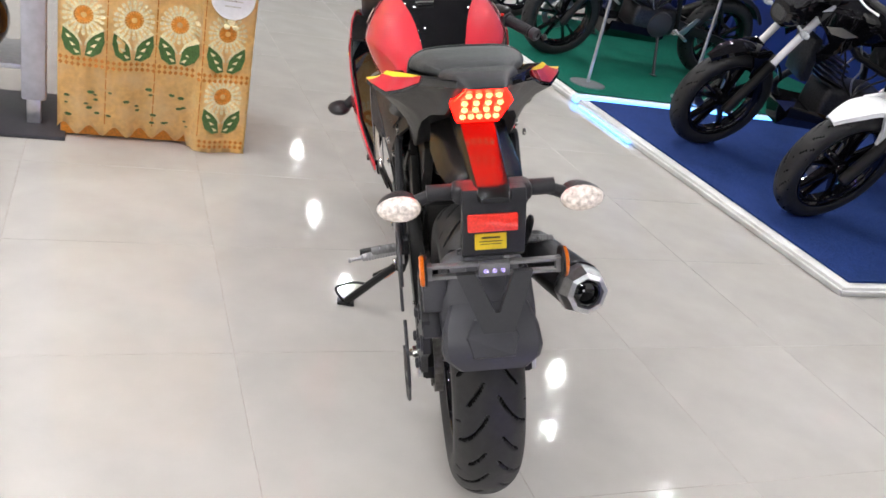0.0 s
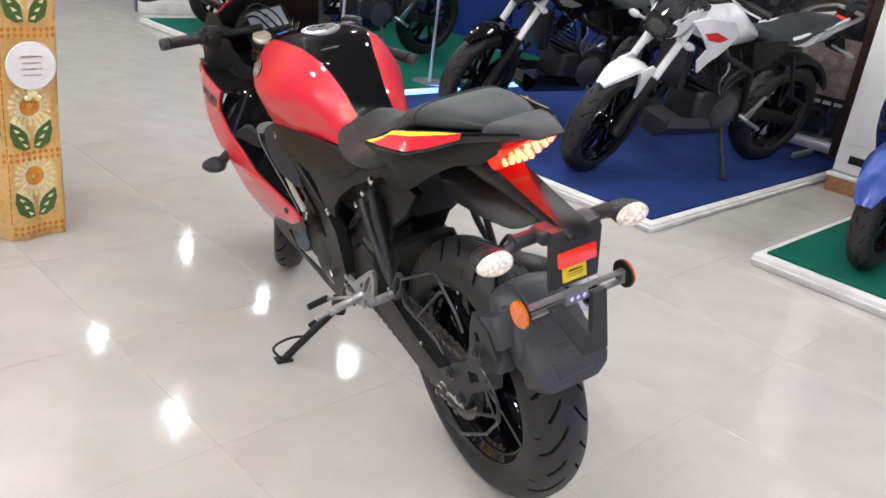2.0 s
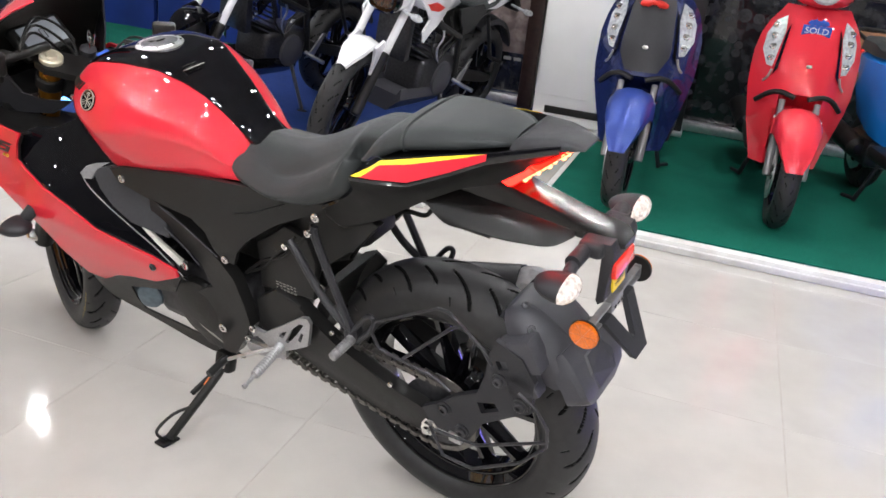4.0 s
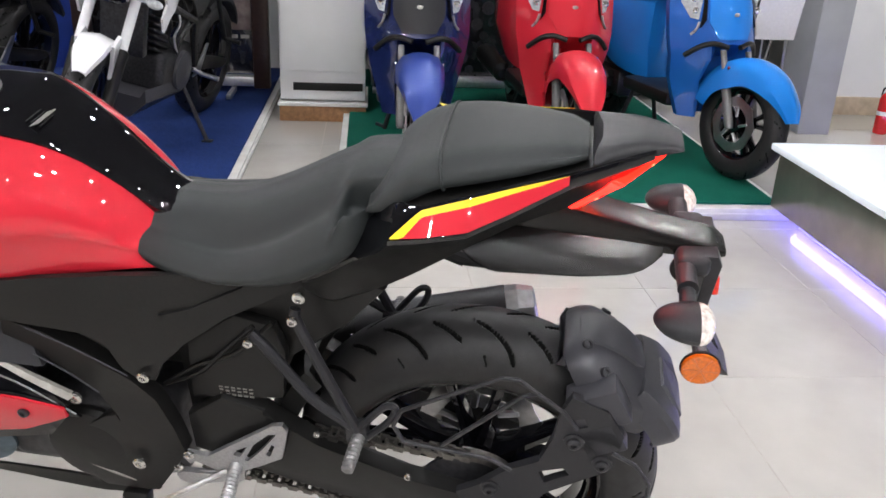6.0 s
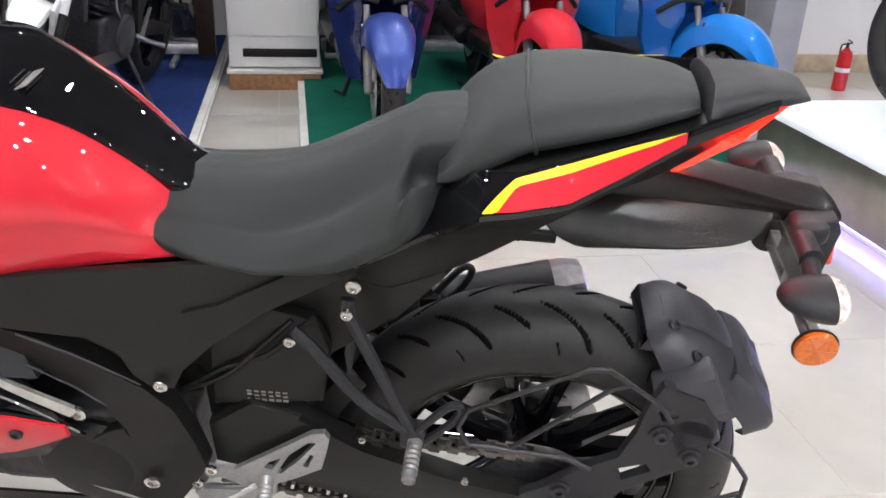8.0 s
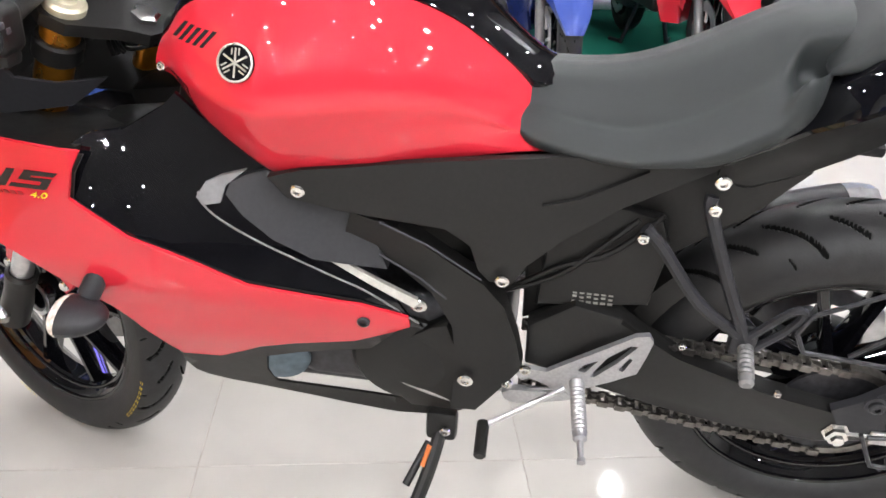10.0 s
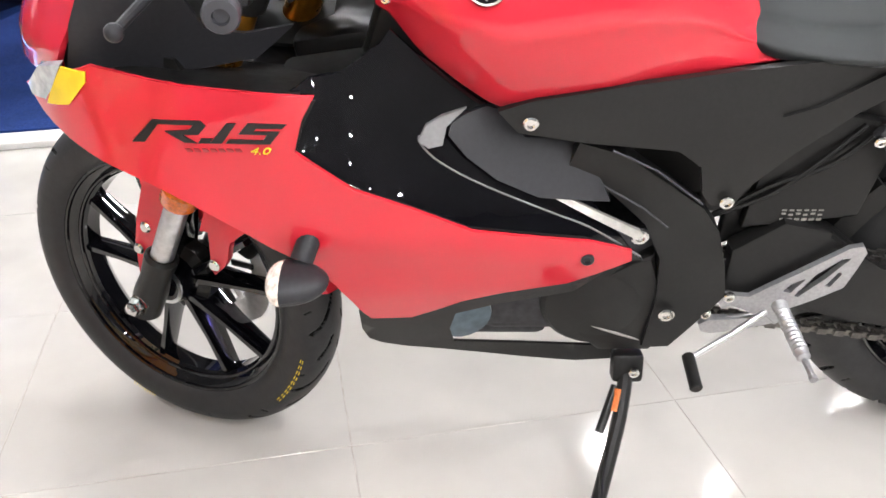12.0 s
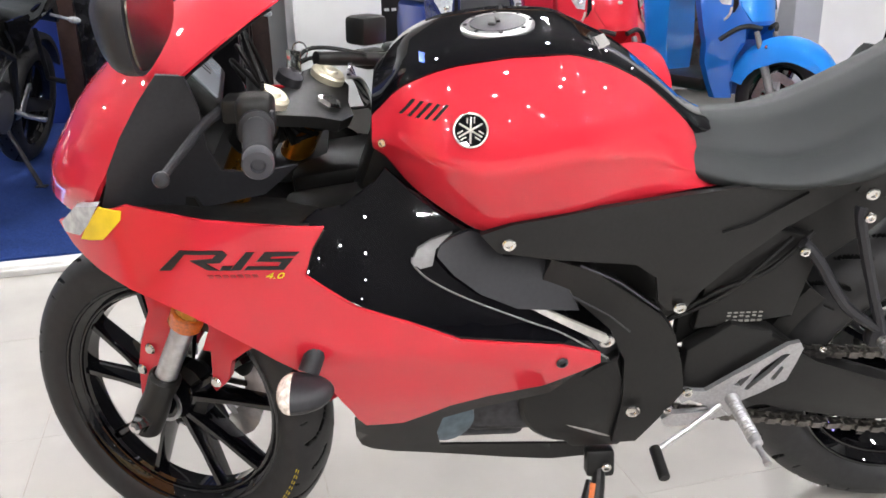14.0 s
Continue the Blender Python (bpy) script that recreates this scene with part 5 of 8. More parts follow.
    P("tail_deck", b, BLACKM, bike, "matte black deck under the pillion seat")
    b = B()
    rings = []
    for y in np.linspace(0.235, -0.16, 16):
        xu, zu = table(y, [(r[0], r[5]) for r in row]), table(y, [(r[0], r[6]) for r in row])
        rings.append([(x, y, z) for x, z in ((-xu + 0.006, zu + 0.004), (xu - 0.006, zu + 0.004), (xu - 0.010, zu + 0.014), (-xu + 0.010, zu + 0.014))])
    loft(b, rings)
    P("undertail", b, BLACKM, bike, "matte black floor of the tail")
    # tail light
    b = B()
    face = [(-0.034, -0.238, 0.957), (0.034, -0.238, 0.957), (0.055, -0.184, 0.914), (0.038, -0.124, 0.860), (-0.038, -0.124, 0.860), (-0.055, -0.184, 0.914)]
    rear_ = [(x * 0.9, y + 0.035, z - (0.030 if k < 2 else -0.010)) for k, (x, y, z) in enumerate(face)]
    loft(b, [face, rear_])
    bmesh.ops.bevel(b, geom=b.edges[:], offset=0.003, segments=2, affect="EDGES")
    lamp = P("tail_light", b, TAIL, bike, "lit red tail light with LED clusters")
    fd = (Vector(face[3]) + Vector(face[4])) / 2
    fu = (Vector(face[0]) + Vector(face[1])) / 2
    nrm = Vector((0, -1, -1)).normalized()
    for row, (t, cnt, half) in enumerate(((0.22, 5, 0.029), (0.42, 4, 0.028), (0.60, 4, 0.030), (0.80, 4, 0.025))):
        for k in range(cnt):
            b = B()
            c = fd.lerp(fu, t) + Vector((lerp(-half, half, k / (cnt - 1)), 0, 0)) + nrm * 0.002
            ball(b, c, (0.0058, 0.005, 0.005), None, 8, 6)
            P("led", b, LED, lamp)
    # rear fender tongue, bracket, reflectors
    b = B()
    rings = []
    for y in np.linspace(0.02, -0.336, 28):
        zt = soft(y, [(-0.336, 0.803), (-0.326, 0.816), (-0.25, 0.830), (-0.178, 0.847), (-0.10, 0.866), (0.02, 0.885)], 0.006)
        zb = soft(y, [(-0.336, 0.797), (-0.30, 0.796), (-0.22, 0.800), (-0.07, 0.815), (0.02, 0.83)])
        w = soft(y, [(-0.336, 0.022), (-0.325, 0.031), (-0.2, 0.034), (-0.1, 0.037), (0.02, 0.042)], 0.006)
        rings.append([(sg * w * f, y, lerp(zb, zt, g)) for sg, f, g in ((-1, 0.92, 0.0), (-1, 1.0, 0.25), (-1, 0.96, 0.70), (-1, 0.82, 0.95), (-1, 0.5, 1.0), (1, 0.5, 1.0), (1, 0.82, 0.95), (1, 0.96, 0.70), (1, 1.0, 0.25), (1, 0.92, 0.0))])
    loft(b, rings)
    TONGUE = shader("satin_dark_plastic", (0.006, 0.0055, 0.0055), 0.24, spec=0.4, grain=(160, 0.2))
    tong = P("rear_fender", b, TONGUE, bike, "dark satin rear fender tongue", 40)
    for sx in (-1, 1):
        b = B()
        rings = []
        for y in np.linspace(0.035, -0.250, 24):
            zi = soft(y, [(-0.25, 0.812), (-0.07, 0.832), (0.035, 0.846)])
            zo = soft(y, [(-0.250, 0.802), (-0.235, 0.790), (-0.215, 0.782), (-0.142, 0.777), (-0.02, 0.774), (0.01, 0.786), (0.035, 0.815)], 0.008)
            xo = soft(y, [(-0.250, 0.036), (-0.235, 0.056), (-0.2, 0.068), (-0.14, 0.076), (-0.02, 0.080), (0.035, 0.072)], 0.008)
            top = [(0.030, zi), (lerp(0.030, xo, 0.45), lerp(zi, zo, 0.30)), (lerp(0.030, xo, 0.80), lerp(zi, zo, 0.62)), (xo, lerp(zi, zo, 0.93)), (xo - 0.002, zo)]
            rings.append([(sx * x, y, z) for x, z in top] + [(sx * (x - 0.004), y, z - 0.001) for x, z in reversed(top[:-1])])
        loft(b, rings)
        P("skirt", b, TONGUE, tong, "flared side of the fender tongue", 45)
    b = B()
    plate(b, [(-0.296, 0.815), (-0.322, 0.815), (-0.329, 0.80), (-0.319, 0.700), (-0.308, 0.690), (-0.303, 0.700), (-0.311, 0.79)], -0.052, 0.052, 0.003)
    cyl(b, (-0.105, -0.280, 0.797), (0.105, -0.280, 0.797), 0.014, n=14)
    box(b, (0, -0.290, 0.800), (0.13, 0.045, 0.030), None, 0.010, 3)
    plbr = P("plate_bracket", b, GREYP, bike, "dark licence plate bracket")
    b = B()
    box(b, (-0.003, -0.328, 0.760), (0.082, 0.010, 0.030), (-6, 0, 0), 0.003)
    P("reflector", b, REDREF, plbr, "red rear reflector")
    b = B()
    box(b, (-0.006, -0.3240, 0.725), (0.052, 0.004, 0.028), (-6, 0, 0), 0.001)
    P("sticker", b, YELLOW, plbr, "yellow sticker with unreadable print")
    b = B()
    for k, (wd, dz) in enumerate(((0.030, 0.008), (0.038, 0.001), (0.034, -0.004), (0.036, -0.009))):
        box(b, (-0.006, -0.3268 - 0.1 * dz, 0.725 + dz), (wd, 0.001, 0.0025 if k == 0 else 0.001), (-6, 0, 0))
    P("sticker_print", b, INK, plbr)
    b = B()
    box(b, (0.0, -0.318, 0.672), (0.052, 0.016, 0.026), None, 0.003)
    for sx in (-1, 1):
        x0, x1 = 0.026 * sx, 0.108 * sx
        for dz in (-0.010, 0.010):
            box(b, ((x0 + x1) / 2, -0.318, 0.672 + dz), (abs(x1 - x0), 0.014, 0.006), None, 0.002)
        box(b, (x1, -0.318, 0.672), (0.010, 0.014, 0.028), None, 0.002)
    arm = P("reflector_bar", b, SILVERG, bike, "grey slotted bracket bar")
    b = B()
    vee = [(-0.064, 0.668), (-0.032, 0.668), (-0.004, 0.612), (0.004, 0.612), (0.032, 0.668), (0.064, 0.668), (0.026, 0.584), (-0.026, 0.584)]
    loft(b, [[(x, -0.330 - 0.6 * (0.668 - z), z) for x, z in vee], [(x, -0.318 - 0.6 * (0.668 - z), z) for x, z in vee]])
    P("vee_bracket", b, GREYP, arm, "charcoal V-shaped bracket")
    b = B()
    for k in range(3):
        lathe(b, (-0.014 + 0.014 * k, -0.3262, 0.672), (0, -1, 0), [(0, 0.0045), (0.002, 0.0045), (0.002, 0.002)], 10)
    P("bolt", b, CHROME, arm)
    for sx in (-1, 1):
        b = B()
        lathe(b, (0.112 * sx, -0.316, 0.674), (sx, 0, 0), [(0, 0.027), (0.004, 0.028)], 30)
        hold = P("reflector_holder", b, BLACKM, arm)
        b = B()
        lathe(b, (0.1165 * sx, -0.316, 0.674), (sx, 0, 0), [(0, 0.026), (0.005, 0.026), (0.0065, 0.024), (0.0065, 0)], 30)
        P("reflector", b, AMBER, arm, "round amber side reflector")
        b = B()
        for k in range(3):
            a = math.pi * k / 3
            d = Vector((0, math.cos(a), math.sin(a)))
            tube(b, [Vector((0.1232 * sx, -0.316, 0.674)) + d * 0.024, Vector((0.1232 * sx, -0.316, 0.674)) - d * 0.024], 0.0006, 4)
        P("facet_line", b, COPPER, hold)
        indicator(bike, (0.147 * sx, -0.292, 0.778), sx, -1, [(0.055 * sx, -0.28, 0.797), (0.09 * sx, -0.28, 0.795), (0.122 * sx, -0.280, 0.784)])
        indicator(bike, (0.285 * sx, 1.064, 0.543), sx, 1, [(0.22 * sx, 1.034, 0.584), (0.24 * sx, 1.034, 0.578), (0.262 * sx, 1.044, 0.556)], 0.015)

    build_hugger(bike)
    # wire guard
    for loop in ([(0.111, 0.521), (0.099, 0.555), (-0.047, 0.644), (-0.071, 0.644), (-0.140, 0.590), (-0.160, 0.560)], [(0.111, 0.521), (0.096, 0.489), (-0.037, 0.475), (-0.070, 0.455)],
                 [(0.038, 0.490), (-0.078, 0.613), (-0.100, 0.622)], [(-0.215, 0.520), (-0.250, 0.500), (-0.276, 0.462), (-0.277, 0.420), (-0.225, 0.350), (-0.12, 0.275), (-0.05, 0.275), (-0.02, 0.34)], [(-0.275, 0.430), (-0.13, 0.345), (-0.03, 0.335)]):
        b = B()
        # straight runs with tight bends
        pts = [Vector((-0.150, *loop[0]))]
        for p, q, w in zip(loop, loop[1:], loop[2:]):
            a, c, e = Vector((-0.150, *p)), Vector((-0.150, *q)), Vector((-0.150, *w))
            pts += [c.lerp(a, min(0.4, 0.010 / (a - c).length)), c.lerp(c.lerp(a, 0.02).lerp(c.lerp(e, 0.02), 0.5), 0.5), c.lerp(e, min(0.4, 0.010 / (e - c).length))]
        pts.append(Vector((-0.150, *loop[-1])))
        tube(b, pts, 0.0034, 8)
        P("guard_wire", b, DARKM, bike, "black wire guard beside the rear wheel")

    # swingarm, chain, inner fender
    arm = [(0.465, 0.450), (0.400, 0.500), (0.330, 0.482), (0.250, 0.410), (0.100, 0.362), (0.0, 0.340), (-0.078, 0.318), (-0.080, 0.292), (0.024, 0.272), (0.150, 0.288), (0.260, 0.312), (0.360, 0.350), (0.465, 0.370)]
    for sx in (-1, 1):
        x0, x1 = sorted((0.084 * sx, 0.118 * sx))
        b = B()
        plate(b, arm, x0, x1, 0.008)
        sa = P("swingarm", b, BLACKM, bike, "black box-section swingarm")
        b = B()
        lathe(b, (sx * 0.118, 0.0, 0.305), (sx, 0, 0), [(0, 0.021), (0.004, 0.021), (0.004, 0.016), (0.014, 0.016), (0.016, 0.010), (0.022, 0.009)], 6)
        P("axle_nut", b, CHROME, sa)
        b = B()
        box(b, (sx * 0.119, -0.062, 0.305), (0.012, 0.030, 0.026), None, 0.003)
        cyl(b, (sx * 0.119, -0.05, 0.305), (sx * 0.119, -0.015, 0.305), 0.004, n=8)
        P("chain_adjuster", b, STEEL, sa)
        bolts("bolt", [(sx * 0.118, 0.245, 0.447), (sx * 0.118, 0.098, 0.372)], sa, CHROME, 0.006, (sx, 0, 0))
    b = B()
    rings = []
    for i in range(12):
        a = radians(lerp(6, 40, i / 11))
        rings.append([(x, q * math.cos(a), 0.314 + q * math.sin(a)) for x, q in ((-0.082, 0.315), (-0.080, 0.350), (-0.05, 0.362), (0.05, 0.362), (0.080, 0.350), (0.082, 0.315), (0.07, 0.345), (-0.07, 0.345))])
    loft(b, rings)
    P("inner_fender", b, BLACKM, bike, "black inner fender ahead of the tyre")
    b = B()
    plate(b, [(0.455, 0.480), (0.445, 0.600), (0.36, 0.665), (0.30, 0.650), (0.285, 0.600), (0.30, 0.50), (0.36, 0.495)], -0.104, -0.084, 0.004)
    ch = P("chain_case", b, BLACKM, bike, "black chain guard panel")
    b = B()
    for k in range(6):
        box(b, (-0.1046, 0.352 + 0.010 * k, 0.497), (0.001, 0.007, 0.004))
        box(b, (-0.1046, 0.352 + 0.010 * k, 0.505 + 0.002 * (k % 2)), (0.001, 0.006, 0.003))
        box(b, (-0.1046, 0.352 + 0.010 * k, 0.513), (0.001, 0.0065, 0.0025))
    P("sticker_print", b, STICKG, ch, "small white printed notice")
    b = B()
    for z0, z1, cnt in ((0.42, 0.400, 34), (0.294, 0.220, 34)):
        for k in range(cnt):
            t = (k + 0.5) / cnt
            y = lerp(0.47, 0.0, t)
            z = lerp(z0, z1, t)
            box(b, (-0.089 - (0.004 if k % 2 else 0.0), y, z), (0.004, 0.0165, 0.0115), (8, 0, 0))
            box(b, (-0.077 + (0.004 if k % 2 else 0.0), y, z), (0.004, 0.0165, 0.0115), (8, 0, 0))
            cyl(b, (-0.093, y + 0.007, z), (-0.073, y + 0.007, z), 0.0045, n=6)
    for k in range(20):
        a = radians(lerp(95, 268, k / 19))
        box(b, (-0.083, 0.087 * math.cos(a), 0.314 + 0.087 * math.sin(a)), (0.018, 0.0125, 0.0165), (math.degrees(a), 0, 0))
    P("chain", b, shader("chain_steel", (0.16, 0.15, 0.14), 0.35, 0.9, grain=(90, 0.3)), bike, "dark oiled drive chain")

    # engine
    b = B()
    box(b, (0, 0.66, 0.375), (0.23, 0.34, 0.20), None, 0.03, 3)
    eng = P("engine", b, DARKM, bike, "dark engine block behind the fairing")
    b = B()
    box(b, (0, 0.80, 0.52), (0.17, 0.18, 0.26), (25, 0, 0), 0.02, 2)
    P("cylinder", b, DARKM, eng)
    b = B()
    box(b, (0, 0.795, 0.272), (0.15, 0.17, 0.085), None, 0.02, 2)
    P("sump", b, DARKM, eng)
    for k in range(6):
        b = B()
        box(b, (0, 0.79 + 0.012 * k, 0.47 + 0.026 * k), (0.21, 0.17, 0.008), (25, 0, 0), 0.003, 1)
        P("cooling_fin", b, DARKM, eng)
    for nm, c, sz, rot in (("air_box", (0, 0.52, 0.60), (0.14, 0.28, 0.18), None), ("battery_box", (0, 0.30, 0.66), (0.12, 0.22, 0.10), (-14, 0, 0)), ("steering_head", (0, 0.90, 0.70), (0.12, 0.16, 0.22), (20, 0, 0))):
        b = B()
        box(b, c, sz, rot, 0.02, 2)
        P(nm, b, BLACKM)
    b = B()
    lathe(b, (-0.110, 0.645, 0.355), (-1, 0, 0), [(0, 0.088), (0.012, 0.088), (0.020, 0.080), (0.026, 0.050), (0.028, 0.0)], 30)
    plate(b, [(0.680, 0.395), (0.603, 0.440), (0.577, 0.458), (0.560, 0.378), (0.540, 0.300), (0.560, 0.262), (0.640, 0.262), (0.690, 0.31)], -0.134, -0.108, 0.006)
    P("engine_cover", b, BLACKM, bike, "matte black engine side cover")
    b = B()
    tube(b, smooth_path([(-0.128, 0.690, 0.335), (-0.134, 0.655, 0.318), (-0.135, 0.612, 0.300), (-0.132, 0.578, 0.285)], 4), 0.0025, 6)
    P("cable", b, STICKG, bike)
    b = B()
    lathe(b, (-0.058, 0.865, 0.332), (-0.9, -0.25, -0.05), [(0, 0.042), (0.06, 0.046), (0.075, 0.042), (0.082, 0.020)], 22)
    P("oil_filter", b, shader("blue_grey_metal", (0.12, 0.16, 0.19), 0.35, 0.7, grain=(60, 0.2)), bike, "blue-grey filter housing behind the belly pan")
    for sx in (-1, 1):
        b = B()
        plate(b, [(0.475, 0.43), (0.475, 0.62), (0.38, 0.70), (0.22, 0.745), (0.13, 0.725), (0.20, 0.64), (0.29, 0.58), (0.33, 0.50)], *sorted((0.060 * sx, 0.082 * sx)), 0.006)
        P("inner_panel", b, BLACKM, bike, "matte black inner panel")
    for k in range(3):
        b = B()
        s = -1 if k < 2 else 1
        tube(b, smooth_path([(0.105 * s, 0.30 + 0.03 * k, 0.66 - 0.01 * k), (0.115 * s, 0.36 + 0.02 * k, 0.60), (0.11 * s, 0.43, 0.56 - 0.015 * k), (0.10 * s, 0.50, 0.50)], 5), 0.004, 6)
        P("cable", b, BLACKM)
    b = B()
    tube(b, smooth_path([(0.03, 0.2, 0.68), (0.03, 0.14, 0.70), (0.04, 0.10, 0.70), (0.05, 0.08, 0.75)], 6), 0.005, 8)
    P("hose", b, BLACKM, bike)
    b = B()
    tube(b, [(0.085, 0.21, 0.735), (0.10, 0.04, 0.66)], 0.012, 8)
    tube(b, [(0.10, 0.04, 0.66), (0.105, -0.01, 0.655)], 0.010, 8)
    P("exhaust_hanger", b, GREYP, bike)

    # footrests
    for sx in (-1, 1):
        b = B()
        holed_plate(b, [(0.294, 0.476), (0.287, 0.464), (0.293, 0.434), (0.302, 0.399), (0.340, 0.374), (0.371, 0.357), (0.373, 0.335), (0.383, 0.325), (0.398, 0.331), (0.433, 0.355), (0.455, 0.364), (0.467, 0.357), (0.476, 0.371), (0.468, 0.384), (0.431, 0.381), (0.408, 0.399), (0.355, 0.439), (0.312, 0.472)],
                    [[(0.306, 0.454), (0.332, 0.416), (0.362, 0.381), (0.368, 0.383), (0.347, 0.424), (0.318, 0.453)], [(0.311, 0.426), (0.322, 0.400), (0.329, 0.403), (0.316, 0.429)], [(0.359, 0.416), (0.375, 0.389), (0.386, 0.392), (0.378, 0.405)]], 0.130 * sx, 0.139 * sx)
        plate(b, [(0.496, 0.325), (0.491, 0.312), (0.477, 0.306), (0.446, 0.312), (0.402, 0.325), (0.385, 0.329), (0.402, 0.346), (0.423, 0.337), (0.482, 0.337)], *sorted((0.129 * sx, 0.141 * sx)), 0.002)
        step = P("footrest", b, CAST, bike, "aluminium footrest bracket with heel guard")
        b = B()
        prof = [(0, 0.012)]
        for k in range(12):
            prof += [(0.012 + 0.007 * k, 0.0115), (0.0155 + 0.007 * k, 0.0098)]
        prof += [(0.10, 0.010), (0.104, 0.005), (0.13, 0.004), (0.132, 0.006), (0.138, 0.006)]
        lathe(b, (0.135 * sx, 0.385, 0.365), Vector((sx, -0.10, -0.10)), prof, 14)
        P("peg", b, CAST, step, "ribbed metal foot peg")
        bolts("bolt", [(0.141 * sx, 0.462, 0.384), (0.136 * sx, 0.489, 0.345)], step, CHROME, 0.009, (sx, 0, 0))
    b = B()
    tube(b, smooth_path([(-0.140, 0.402, 0.352), (-0.165, 0.45, 0.335), (-0.185, 0.50, 0.312), (-0.19, 0.515, 0.305)], 4), 0.0045, 8)
    tube(b, [(-0.135, 0.415, 0.345), (-0.128, 0.59, 0.300)], 0.0028, 6)
    gear = P("gear_lever", b, STEEL, bike, "thin metal gear lever with rubber toe piece")
    b = B()
    cyl(b, (-0.185, 0.517, 0.307), (-0.245, 0.515, 0.300), 0.0095, n=14, bevel=0.002)
    P("toe_rubber", b, BLACKM, gear)
    b = B()
    for sx in (-1, 1):
        pts = [((0.325, 0.655), (0.300, 0.630), (0.240, 0.545), (0.180, 0.500)), ((0.252, 0.712), (0.250, 0.690), (0.212, 0.590), (0.170, 0.490))]
        b = B()
        for q in pts:
            P4 = smooth_path([(0.128 * sx + 0.012 * sx * i / 3, *c) for i, c in enumerate(q)], 4)
            tube(b, P4, 0.0088, 8)
        box(b, (0.135 * sx, 0.172, 0.485), (0.024, 0.036, 0.04), None, 0.006)
        tube(b, smooth_path([(0.142 * sx, 0.165, 0.50), (0.145 * sx, 0.125, 0.553), (0.145 * sx, 0.108, 0.552), (0.142 * sx, 0.120, 0.520), (0.140 * sx, 0.155, 0.478)], 4), 0.006, 8)
        br = P("pillion_bracket", b, GREYP, bike, "charcoal pillion footrest bracket")
        b = B()
        prof = [(0, 0.010)]
        for k in range(7):
            prof += [(0.008 + 0.0075 * k, 0.0110), (0.0115 + 0.0075 * k, 0.0098)]
        prof += [(0.064, 0.010), (0.067, 0.006)]
        lathe(b, (0.142 * sx, 0.168, 0.482), (sx, 0.05, -0.12), prof, 14)
        P("peg", b, SILVERG, br, "ribbed metal pillion peg")
        bolts("bolt", [(0.150 * sx, 0.250, 0.708), (0.140 * sx, 0.326, 0.648)], br, CHROME, 0.008, (sx, 0, 0))
    # side stand
    b = B()
    foot = Vector((-0.298, 0.643, 0.081))
    piv = Vector((-0.134, 0.590, 0.222))
    pts = smooth_path([piv, piv.lerp(foot, 0.35) + Vector((-0.006, -0.004, 0)), foot], 5)
    tube(b, pts, 0.0115, 10)
    box(b, foot + Vector((-0.006, 0.004, -0.006)), (0.050, 0.034, 0.007), (0, 13.3, 0), 0.002)
    tube(b, smooth_path([foot + Vector((-0.012, 0.0, 0)), foot + Vector((-0.03, 0.0, 0.045)), foot + Vector((0.02, -0.005, 0.062)), foot.lerp(piv, 0.42)], 4), 0.004, 7)
    box(b, piv + Vector((0.002, 0.0, 0.004)), (0.030, 0.05, 0.05), (0, 20, 0), 0.008)
    cyl(b, piv + Vector((-0.02, 0.018, -0.02)), piv.lerp(foot, 0.5) + Vector((0.002, 0.02, 0.01)), 0.007, n=8)
    st = P("side_stand", b, BLACKM, bike, "black side stand, folded out")
    b = B()
    cyl(b, piv.lerp(foot, 0.16), piv.lerp(foot, 0.32), 0.0125, n=12)
    P("paint_mark", b, COPPER, st, "orange paint mark")
    bolts("bolt", [tuple(piv + Vector((-0.016, -0.008, 0.008)))], st, CHROME, 0.009)
    # silencer
    b = B()
    a0, a1 = Vector((0.150, 0.42, 0.372)), Vector((0.222, -0.045, 0.462))
    lathe(b, a0, a1 - a0, [(0, 0.026), (0.10, 0.032), (0.16, 0.044), (0.24, 0.050), (0.44, 0.050), (0.462, 0.048)], 28)
    sil = P("silencer", b, BLACKM, bike, "black exhaust silencer with silver end cap")
    d = (a1 - a0).normalized()
    b = B()
    lathe(b, a1 - d * 0.018, d, [(0, 0.0525), (0.026, 0.0525), (0.054, 0.044), (0.058, 0.034), (0.050, 0.030), (0.034, 0.026)], 8)
    P("end_cap", b, STEEL, sil, "faceted silver end cap", 15)
    b = B()
    lathe(b, a1 + d * 0.015, d, [(0, 0.028), (0.020, 0.028), (0.022, 0.023), (0.008, 0.020), (0.0, 0.0)], 24)
    P("tailpipe", b, BLACKG, sil)
    b = B()
    rings = []
    for k in range(9):
        t = k / 8
        c = a0.lerp(a1, lerp(0.38, 0.97, t))
        x_, y_, _ = basis(d)
        rings.append([c + (x_ * math.cos(g) + y_ * math.sin(g)) * r for r, gs in ((0.054, np.linspace(0.2, 2.6, 9)), (0.050, np.linspace(2.6, 0.2, 9))) for g in gs])
    loft(b, rings)
    P("heat_shield", b, GREYP, sil, "charcoal heat shield")
    return bike


build_main_bike()


